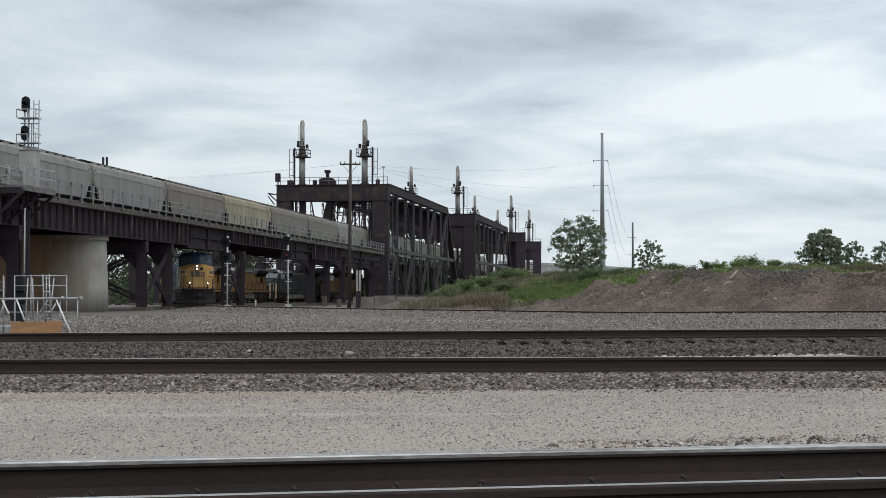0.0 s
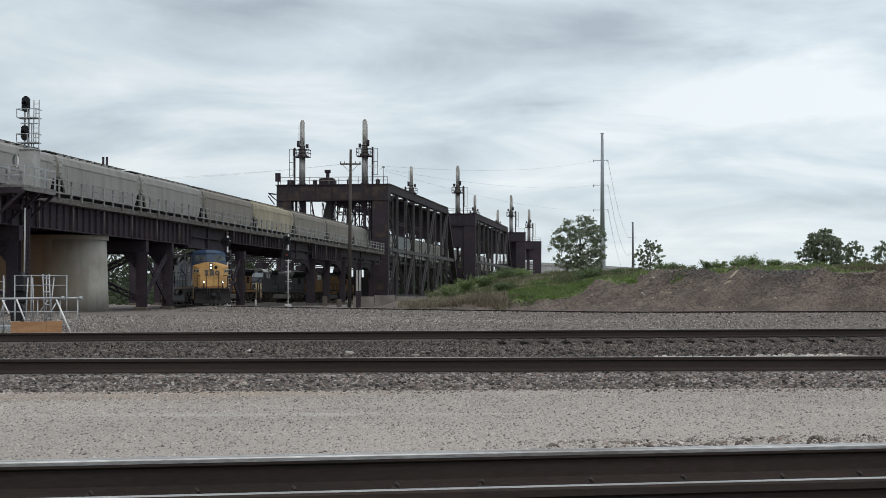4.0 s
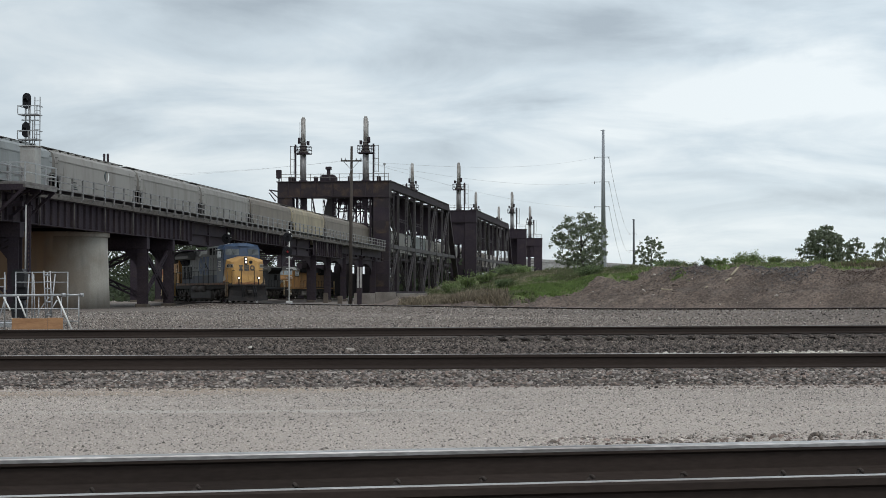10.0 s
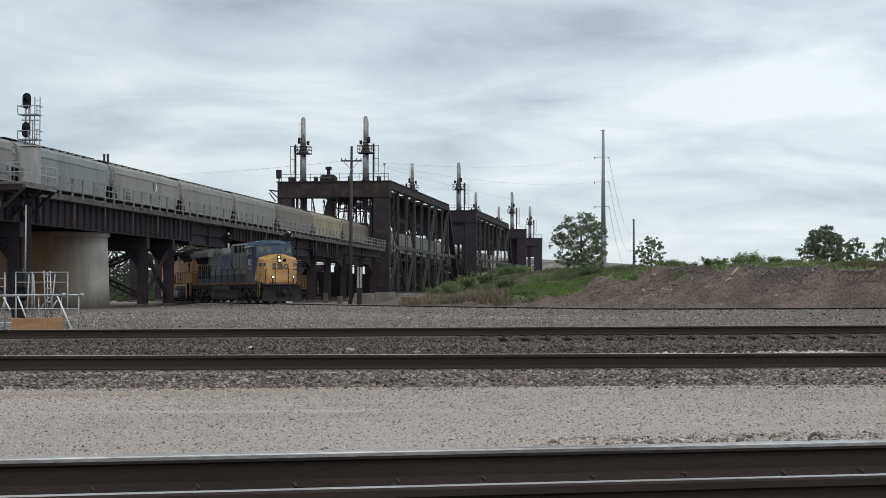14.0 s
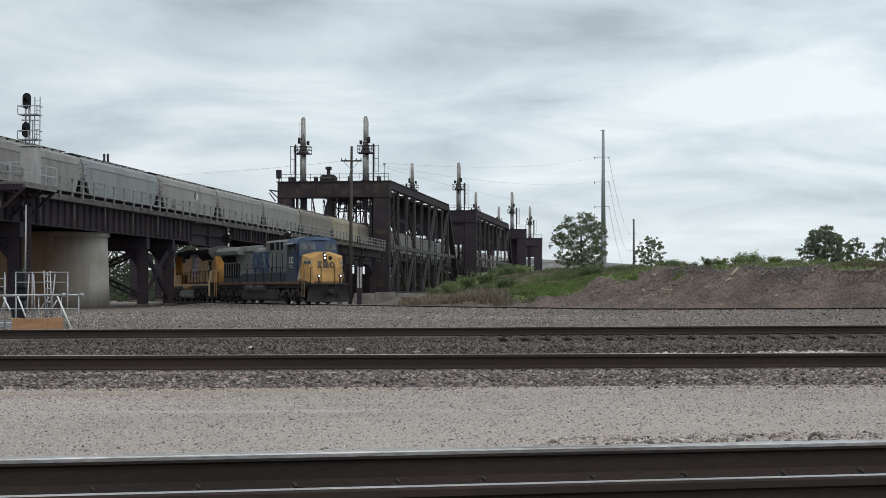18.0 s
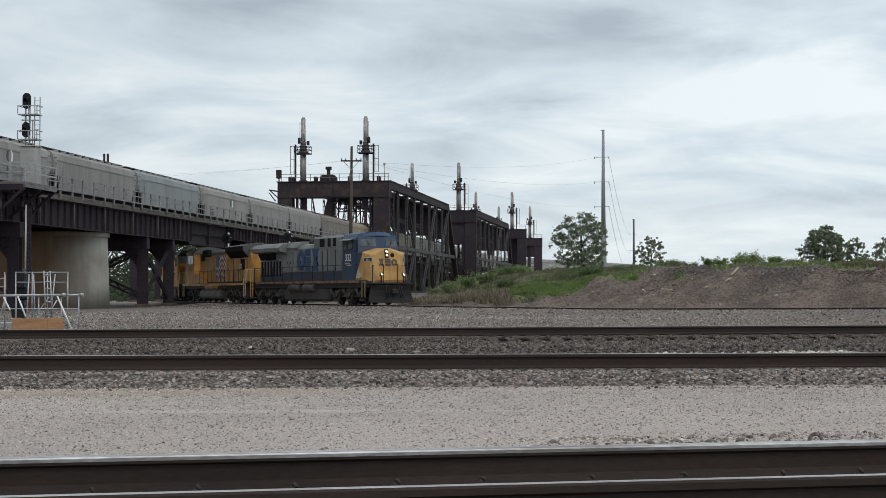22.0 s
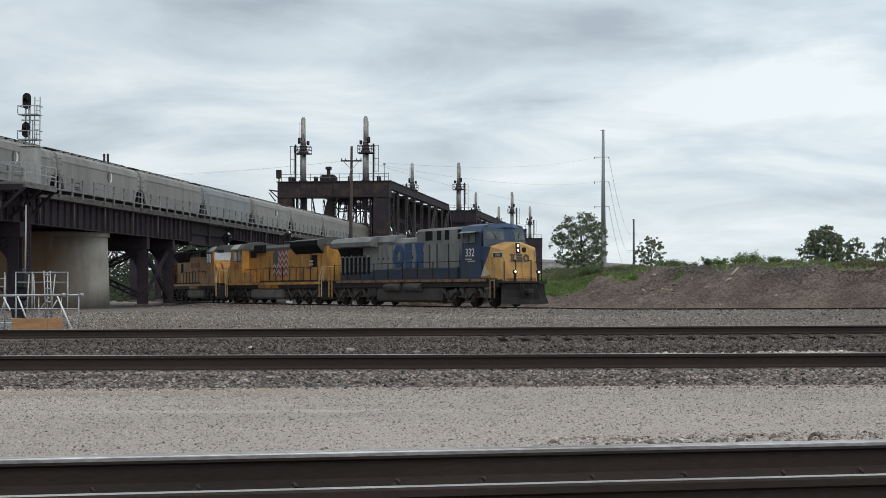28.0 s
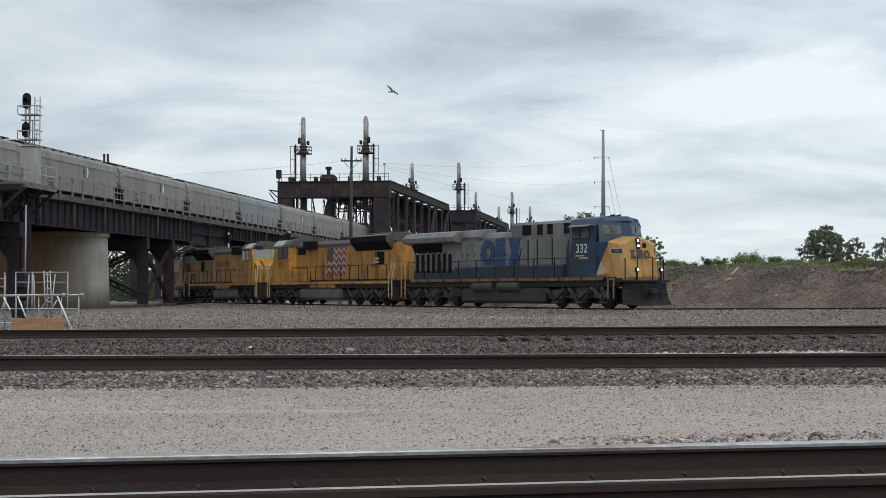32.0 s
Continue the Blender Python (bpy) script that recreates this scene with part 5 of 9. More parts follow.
    part("headlight_housing", Shape().box(-0.14, 0.14, -0.03, 0.05, -0.30, 0.30, 0.03), M["black"], L, "black headlight housing", pose(0.06, lean(3.34), 3.34, tilt))
    for z in (3.48, 3.22):
        part("headlight", Shape().cyl((0.06, lean(z) + 0.03, z), (0.06, lean(z) + 0.065, z), 0.048, n=14), M["lamp_on"], L, "lit white headlight")
    part("round_plate", Shape().cyl((-0.36, lean(3.24) - 0.02, 3.24), (-0.36, lean(3.24) + 0.025, 3.24), 0.14, n=16), M["black"], L)
    for side in (-1, 1):
        face = pose(side * 1.30, 9.86, 2.94, 0, 0, -side * 52.0)
        b = part("number_board", Shape().box(-0.28, 0.28, -0.03, 0.03, -0.11, 0.11, 0.01), M["old_grey"], L, "small dark number board with pale digits", face)
        part("board_frame", Shape().box(-0.34, 0.34, -0.03, 0.015, -0.15, 0.15, 0.01), M["cream"], b, "pale worn board frame")
        part("board_digits", text_shape("332", 0.19), M["cream"], b, "", pose(0, 0.033, -0.07, 0, 0, 180))
        part("ditch_light_housing", Shape().box(side * 0.80 - 0.11, side * 0.80 + 0.11, 10.78, 10.92, 1.86, 2.08, 0.03).box(side * 0.80 - 0.04, side * 0.80 + 0.04, 10.80, 10.88, 1.45, 1.87), M["black"], L)
        part("ditch_light", Shape().cyl((side * 0.80, 10.90, 1.97), (side * 0.80, 10.935, 1.97), 0.048, n=14), M["lamp_dim"], L, "lit ditch light")
        part("front_handrail", Shape().beam((side * 0.52, 10.55, 1.45), (side * 0.52, 10.55, 2.62), 0.045).beam((side * 0.52, 10.55, 2.62), (side * 0.52, 10.30, 2.62), 0.045), M["black"], L)
        part("front_handrail", Shape().beam((side * 1.28, 10.5, 1.45), (side * 1.28, 10.5, 2.55), 0.045).beam((side * 1.28, 10.5, 2.55), (side * 1.0, 10.15, 2.55), 0.045), M["black"], L)
        end_steps(L, 9.45, side, M["under"], M["old_stripe"])
        end_steps(L, -10.6, side, M["grey_steel"], M["csx_yellow"])
    # the maker's mark again on the nose: an eight-sided ring, bars and an hourglass
    spot = pose(0, lean(2.78), 2.78, tilt) @ pose(0, 0, 0, 0, 0, 90)
    outer = [(0.21 * math.cos(a) * 1.0, 0.23 * math.sin(a)) for a in [math.pi / 8 + math.pi / 4 * k for k in range(8)]]
    for k in range(8):
        a, b = outer[k], outer[(k + 1) % 8]
        part("painted_mark", Shape().prism([(a[0] + 0.47, a[1]), (b[0] + 0.47, b[1]), (b[0] * 0.5 + 0.47, b[1] * 0.5), (a[0] * 0.5 + 0.47, a[1] * 0.5)], 0.0, 0.014), M["mark_grey"], L, "dark painted block on the nose", spot)
    for z0, z1 in ((0.09, 0.23), (-0.07, 0.07), (-0.23, -0.09)):
        part("painted_mark", Shape().prism([(-0.2, z0), (0.2, z0), (0.2, z1), (-0.2, z1)], 0.0, 0.014), M["mark_grey"], L, "dark painted block on the nose", spot)
    part("painted_mark", Shape().prism([(-0.66, 0.23), (-0.28, 0.23), (-0.37, 0.0), (-0.28, -0.23), (-0.66, -0.23), (-0.56, 0.0)], 0.0, 0.014), M["mark_grey"], L, "dark painted block on the nose", spot)
    # platform, plough and coupler
    part("front_platform", Shape().box(-1.5, 1.5, 9.9, 10.78, 1.34, 1.46, 0.02), M["under"], L)
    plow = Shape()
    for k in (0.0, -0.06):
        for half, wing, tip, z in ((1.62, 10.74, 11.22, 0.14), (1.52, 10.58, 11.00, 0.55), (1.46, 10.54, 10.94, 0.95), (1.40, 10.60, 10.98, 1.28)):
            plow.v += [(-half, wing + k, z + 0.05), (-half * 0.5, (wing + tip) / 2 + k, z), (0, tip + k, z), (half * 0.5, (wing + tip) / 2 + k, z), (half, wing + k, z + 0.05)]
    for o in (0, 20):
        plow.f += [(o + 5 * r + c, o + 5 * r + c + 1, o + 5 * r + c + 6, o + 5 * r + c + 5) for r in range(3) for c in range(4)]
    plow.f += [(c, c + 1, c + 21, c + 20) for c in range(4)] + [(15 + c, 16 + c, 36 + c, 35 + c) for c in range(4)]
    plow.f += [(5 * r + c, 5 * r + c + 5, 5 * r + c + 25, 5 * r + c + 20) for r in range(3) for c in (0, 4)]
    part("plough", plow, M["plough"], L, "dark snow plough over the rails")
    part("coupler", Shape().box(-0.2, 0.2, 10.4, 11.35, 0.72, 1.02, 0.05), M["under"], L)
    part("rear_coupler", Shape().box(-0.2, 0.2, -11.15, -10.5, 0.72, 1.02, 0.05), M["under"], L)
    for k in (-0.5, -0.35, 0.35, 0.5):
        part("air_hose", Shape().cyl((k, 11.0, 1.3), (k * 1.2, 11.2, 0.45), 0.035, n=6), M["black"], L)
    # below the frame
    part("fuel_tank", Shape().box(-1.42, 1.42, -4.2, 3.83, 0.20, 1.12, 0.16), M["tank"], L, "dusty dark fuel tank")
    for y in (-1.85, 0.68):
        for side in (-1, 1):
            part("air_reservoir", Shape().cyl((side * 1.40, y - 1.0, 1.12), (side * 1.40, y + 1.0, 1.12), 0.28, n=14), M["tank"], L, "grey air reservoir")
    part("frame_box", Shape().box(-1.38, 1.38, -5.2, -4.25, 0.55, 1.12, 0.05), M["under"], L)
    for y in (6.65, -7.55):
        build_truck(L, y, M["truck_frame"])
    for side in (-1, 1):
        part("horn", Shape().cyl((side * 0.2, 8.0, 4.84), (side * 0.2, 8.35, 4.86), 0.03, 0.06, n=8), M["old_grey"], L)
    part("antenna", Shape().beam((0.35, 7.4, 4.76), (0.35, 7.4, 4.99), 0.04).box(-0.35, 0.15, 7.1, 7.6, 4.76, 4.84), M["csx_grey"], L)
    return L


def yellow_locomotive(name, label, body, roof, lettering=True):
    """Yellow road locomotive with a flared radiator and a low nose; its own front is +y."""
    L = thing(name, pose(0, 0, 0), label, "locomotive")
    part("underframe", Shape().box(-1.40, 1.40, -10.5, 10.4, 1.10, 1.50, 0.03), M["under"], L, "grimy dark underframe")
    part("walkway", Shape().box(-1.53, 1.53, -10.6, 10.5, 1.50, 1.57, 0.01), M["under"], L)
    for side in (-1, 1):
        part("sill_stripe", Shape().box(min(side * 1.531, side * 1.545), max(side * 1.531, side * 1.545), -10.3, 10.0, 1.38, 1.56), body, L)
    part("long_hood", wide(both([(0.95, 1.57), (0.95, 4.02)]), -10.1, 6.0), body, L, "long engine hood")
    part("hood_roof", wide(both([(0.96, 4.02), (0.96, 4.14), (0.72, 4.36), (0.3, 4.40)]), -10.1, 6.0), roof, L, "grey hood roof")
    part("radiator_flare", wide(both([(0.95, 3.55), (1.42, 4.10), (1.42, 4.46), (0.9, 4.58), (0.4, 4.6)]), -9.5, -4.1), roof, L, "flared radiator section")
    for side in (-1, 1):
        part("radiator_screen", Shape().add([(side * 0.98, -9.4, 3.55), (side * 0.98, -4.2, 3.55), (side * 1.445, -4.2, 4.10), (side * 1.445, -9.4, 4.10), (side * 1.445, -4.2, 4.42), (side * 1.445, -9.4, 4.42),
                                             (side * 0.90, -9.4, 3.60), (side * 0.90, -4.2, 3.60), (side * 1.40, -4.2, 4.42), (side * 1.40, -9.4, 4.42)],
                                            [(0, 1, 2, 3), (3, 2, 4, 5), (0, 1, 7, 6), (6, 7, 8, 9), (5, 4, 8, 9), (1, 2, 4, 8, 7), (0, 3, 5, 9, 6)]), M["vent_and_shade"], L, "black radiator screen")
        sx = side * 0.95
        part("dark_panel", Shape().box(min(sx, sx + side * 0.02), max(sx, sx + side * 0.02), -8.3, -7.2, 2.62, 3.45), M["vent_and_shade"], L)
        part("blower_intake", Shape().box(min(sx, sx + side * 0.30), max(sx, sx + side * 0.30), 2.1, 4.1, 3.85, 4.42, 0.04), M["vent_and_shade"], L, "black blower intake box")
        part("window_panel", Shape().box(min(sx, sx + side * 0.03), max(sx, sx + side * 0.03), 4.25, 5.58, 3.50, 4.00), M["vent_and_shade"], L)
        for i in range(11):
            y = -4.0 + i * 0.56
            d = part("hood_door", Shape().box(min(sx, sx + side * 0.016), max(sx, sx + side * 0.016), y + 0.02, y + 0.54, 1.75, 3.60, 0.008), body, L)
            part("latch", Shape().box(min(sx, sx + side * 0.04), max(sx, sx + side * 0.04), y + 0.46, y + 0.50, 2.6, 2.75), M["black"], d)
        part("battery_box", Shape().box(min(side * 1.0, side * 1.5), max(side * 1.0, side * 1.5), 3.3, 5.9, 1.57, 2.40, 0.03), body, L, "yellow equipment box on the walkway")
        part("grab_panel", Shape().box(min(side * 1.0, side * 1.49), max(side * 1.0, side * 1.49), 6.1, 7.4, 1.6, 2.4, 0.03), body, L)
        # ribbed vents on the boxes, hinge bars on the doors and a dark seam under the roof
        for k in range(6):
            part("vent_rib", Shape().box(min(side * 1.5, side * 1.512), max(side * 1.5, side * 1.512), 6.3 + k * 0.17, 6.38 + k * 0.17, 1.75, 2.25), M["old_stripe"], L)
        for k in range(5):
            part("vent_rib", Shape().prism([(3.5 + k * 0.46, 1.95), (3.73 + k * 0.46, 2.22), (3.80 + k * 0.46, 2.22), (3.57 + k * 0.46, 1.95)], min(side * 1.5, side * 1.512), max(side * 1.5, side * 1.512)), M["old_stripe"], L)
        part("roof_seam", Shape().box(min(side * 0.962, side * 0.975), max(side * 0.962, side * 0.975), -4.0, 6.0, 3.94, 4.02), M["up_grey"], L)
        for y0 in (-9.0, -7.0, -5.0):
            part("panel_seam", Shape().box(min(side * 0.95, side * 0.965), max(side * 0.95, side * 0.965), y0, y0 + 0.05, 1.75, 3.5), M["under"], L)
        part("kick_strip", Shape().box(min(side * 0.95, side * 0.97), max(side * 0.95, side * 0.97), -10.0, 6.0, 1.57, 1.70), M["under"], L)
        if lettering:
            # the flag: a dark field and bent stripes
            fl = part("flag_field", Shape().prism([(0.55, 2.75), (-0.45, 2.95), (-0.55, 3.80), (-0.2, 3.98), (0.5, 3.72)], min(sx + side * 0.02, sx), max(sx + side * 0.02, sx)), M["flag_blue"], L, "faded painted flag")
            for i in range(9):
                w = Shape()
                zs = 1.86 + i * 0.225
                first = 0 if i < 4 else 3
                for k in range(first, 8):
                    ya, yb = 0.6 - k * 0.40, 0.6 - (k + 1) * 0.40
                    za, zb = zs + (0.30 if k % 2 else 0.0), zs + (0.0 if k % 2 else 0.30)
                    w.prism([(ya, za), (yb, zb), (yb, zb + 0.16), (ya, za + 0.16)], min(sx + side * 0.024, sx), max(sx + side * 0.024, sx))
                part("flag_stripe", w, M["flag_red"] if i % 2 == 0 else M["flag_pale"], fl)
            part("road_number", text_shape("5050", 0.62), M["red_paint"], L, "red painted number", pose(side * 1.535, 7.4, 2.66) @ SIDE[side])
            for k in range(3):
                part("painted_mark", Shape().box(min(sx, sx + side * 0.022), max(sx, sx + side * 0.022), -7.2 - 0.35 * (k > 0), -6.4 - 0.35 * (k > 0), 2.5 + 0.22 * k, 2.64 + 0.22 * k), M["cream"] if k else M["flag_blue"], L)
        handrail(L, side * 1.49, -9.7, 5.4, 1.57, M["black"], 1.35)
        end_steps(L, 9.6, side, M["galv"])
        end_steps(L, -10.45, side, M["galv"])
    part("rear_handrail", Shape().beam((-1.4, -10.5, 1.5), (-1.4, -10.5, 2.6), 0.045).beam((-1.4, -10.5, 2.6), (1.4, -10.5, 2.6), 0.045).beam((1.4, -10.5, 2.6), (1.4, -10.5, 1.5), 0.045), M["rail_yellow"], L)
    for y in (-8.4, -7.0, -5.6):
        part("roof_fan", Shape().cyl((0, y, 4.58), (0, y, 4.70), 0.55, n=16), roof, L)
    part("exhaust_outlet", Shape().box(-0.35, 0.35, -1.2, -0.2, 4.35, 4.62, 0.04), M["under"], L)
    # cab and nose
    cab = part("cab", wide(both([(1.52, 1.57), (1.52, 4.15)]), 6.0, 8.3), body, L, "yellow crew cab")
    part("cab_roof", wide(both([(1.54, 4.15), (1.54, 4.22), (1.2, 4.58), (0.5, 4.68)]), 5.9, 8.6), roof, L, "dark grey cab roof")
    # a pale grey slab on each roof slope stands for the light there
    for side in (-1, 1):
        part("roof_edge", Shape().prism([(side * 1.555, 4.14), (side * 1.555, 4.24), (side * 1.22, 4.60), (side * 1.16, 4.57)], 7.0, 8.72, "y"), M["lit_roof"], L, "sloping side of the cab roof, pale for the light on it")
    part("roof_hatch", Shape().box(-0.5, 0.5, 6.6, 7.6, 4.66, 4.76, 0.03), roof, L)
    part("cab_front", Shape().prism([(8.3, 1.57), (8.3, 4.15), (8.55, 4.15), (8.9, 3.40), (9.0, 1.57)], -1.50, 1.50), body, L)
    nose = Shape().prism([(8.95, 1.57), (8.95, 3.35), (9.85, 3.05), (10.1, 2.85), (10.15, 1.57)], -0.95, 0.95)
    part("nose", nose, body, L, "yellow sloping nose")
    # a silver winged emblem on the nose front
    for w in ([(-0.75, 2.62), (0.75, 2.62), (0.62, 2.48), (-0.62, 2.48)], [(-0.5, 2.45), (0.5, 2.45), (0.36, 2.33), (-0.36, 2.33)], [(-0.17, 2.78), (0.17, 2.78), (0.15, 2.2), (0.0, 2.05), (-0.15, 2.2)]):
        part("painted_mark", Shape().prism(w, 10.13, 10.165, "y"), M["emblem"], L, "silver winged emblem block")
    for side in (-1, 1):
        part("nose_cheek", Shape().prism([(8.9, 1.57), (8.9, 3.20), (9.6, 2.80), (9.85, 2.6), (9.85, 1.57)], min(side * 0.95, side * 1.40), max(side * 0.95, side * 1.40)), body, L)
        x = side * 1.525
        for y0, y1 in ((6.25, 6.95), (7.15, 7.95)):
            w = part("side_window", Shape().box(min(x, x + side * 0.012), max(x, x + side * 0.012), y0 - 0.06, y1 + 0.06, 3.22, 4.08), M["black"], L)
            part("window_pane", Shape().box(min(x, x + side * 0.02), max(x, x + side * 0.02), y0, y1, 3.28, 4.02), M["loco_glass"], w)
        part("number_board", Shape().box(min(side * 0.6, side * 1.2), max(side * 0.6, side * 1.2), 8.45, 8.68, 4.12, 4.36, 0.02), M["black"], L)
        part("ditch_light", Shape().cyl((side * 0.8, 10.35, 1.8), (side * 0.8, 10.45, 1.8), 0.10, n=10), M["galv"], L)
    for x0, x1 in ((-1.36, -0.06), (0.06, 1.36)):
        part("windshield", Shape().add([(x0, 8.90, 3.46), (x1, 8.90, 3.46), (x1, 8.59, 4.12), (x0, 8.59, 4.12), (x0, 8.82, 3.46), (x1, 8.82, 3.46), (x1, 8.51, 4.12), (x0, 8.51, 4.12)],
                                       [(0, 1, 2, 3), (7, 6, 5, 4), (0, 1, 5, 4), (2, 3, 7, 6), (0, 3, 7, 4), (1, 2, 6, 5)]), M["pane"], L, "windscreen with reflected sky put into its colour")
    part("front_handrail", Shape().beam((-1.35, 10.4, 1.4), (-1.35, 10.4, 2.6), 0.045).beam((-1.35, 10.4, 2.6), (1.35, 10.4, 2.6), 0.045).beam((1.35, 10.4, 2.6), (1.35, 10.4, 1.4), 0.045), M["rail_yellow"], L)
    part("pilot", Shape().box(-1.5, 1.5, 10.3, 10.45, 0.3, 1.4, 0.04), M["under"], L)
    part("rear_pilot", Shape().box(-1.5, 1.5, -10.5, -10.35, 0.3, 1.4, 0.04), M["under"], L)
    for y0, y1 in ((10.4, 11.0), (-11.0, -10.4)):
        part("coupler", Shape().box(-0.2, 0.2, y0, y1, 0.72, 1.02, 0.05), M["under"], L)
    part("fuel_tank", Shape().box(-1.45, 1.45, -2.7, 4.3, 0.3, 1.10, 0.18), M["pale_tank"], L, "rounded grey fuel tank")
    for side in (-1, 1):
        part("air_reservoir", Shape().cyl((side * 1.3, -1.8, 1.28), (side * 1.3, 2.4, 1.28), 0.2, n=12), body, L)
    for y in (7.1, -6.3):
        build_truck(L, y, M["truck_frame"])
    return L


M["emblem"] = mat("dull_silver_emblem", (0.34, 0.37, 0.40), 0.5, 0.2, scale=3, fine=20, fine_amt=0.12)
# pale base colour adds reflected sky to what the glass mirrors
M["pane"] = mat("sky_coloured_glass", (0.25, 0.285, 0.30), 0.12, scale=1, fine=6, fine_amt=0.1, bump=0, spec=0.5)
UNITS = [lead_locomotive()]
up = yellow_locomotive("yellow_locomotive", "dusty yellow diesel locomotive with a painted flag and grey roof", M["up_yellow"], M["up_grey"])
UNITS.append(up)
up_b = yellow_locomotive("yellow_locomotive", "dusty yellow diesel locomotive coupled cab first", M["up_yellow"], M["up_grey"], False)
for side in (-1, 1):
    for k in range(7):
        block = Shape().box(min(side * 0.95, side * 0.975), max(side * 0.95, side * 0.975), -3.6 + 0.62 * k, -3.6 + 0.62 * k + 0.42, 2.95, 3.40)
        part("painted_mark", block, M["red_paint"], up_b, "faded red block lettering")
UNITS.append(up_b)
# the yellow paint again, darkened to stand for shade under the bridge
M["shaded_yellow"] = mat("shaded_yellow_paint", (0.34, 0.17, 0.045), 0.65, scale=0.8, fine=14, second=(0.15, 0.08, 0.035), spot=0.5, fine_amt=0.15, bump=0.05, stretch=(1, 1, 0.35))
up_c = yellow_locomotive("yellow_locomotive", "yellow diesel locomotive with paint darkened for bridge shade", M["shaded_yellow"], M["up_grey"], False)
UNITS.append(up_c)
UNITS.append(yellow_locomotive("dark_locomotive", "faded dark grey diesel locomotive", M["old_grey"], M["up_grey"], False))
UNITS.append(copy_thing(up_c, pose(0, 0, 0)))
for u in UNITS[1:]:
    u["group"] = "locomotives of the train"


# ---- covered hopper cars on the bridge ----
M["hopper"] = mat("dusty_grey_hopper_paint", (0.262, 0.248, 0.23), 0.62, scale=0.9, fine=16, second=(0.165, 0.147, 0.130), spot=0.41, fine_amt=0.06, bump=0.04, per_object=0.1, stretch=(1, 1.0, 0.14))
M["hopper_tan"] = mat("tan_stained_hopper_paint", (0.36, 0.305, 0.205), 0.7, scale=0.7, fine=10, second=(0.22, 0.185, 0.137), spot=0.48, fine_amt=0.1, bump=0.04, stretch=(1, 1.0, 0.28))
M["hopper_old"] = mat("darker_grey_hopper_paint", (0.20, 0.172, 0.145), 0.7, scale=0.8, fine=10, second=(0.15, 0.13, 0.11), spot=0.48, fine_amt=0.1, bump=0.04, stretch=(1, 1.0, 0.28))


M["mark_dark"] = mat("dark_teal_mark_paint", (0.045, 0.065, 0.07), 0.6, scale=2, fine=20, fine_amt=0.15)
# sill colour made paler than the body for the light that catches it
M["sill_lit"] = mat("lit_sill_paint", (0.38, 0.37, 0.35), 0.6, scale=0.8, fine=10, second=(0.32, 0.30, 0.275), fine_amt=0.08, bump=0.04)


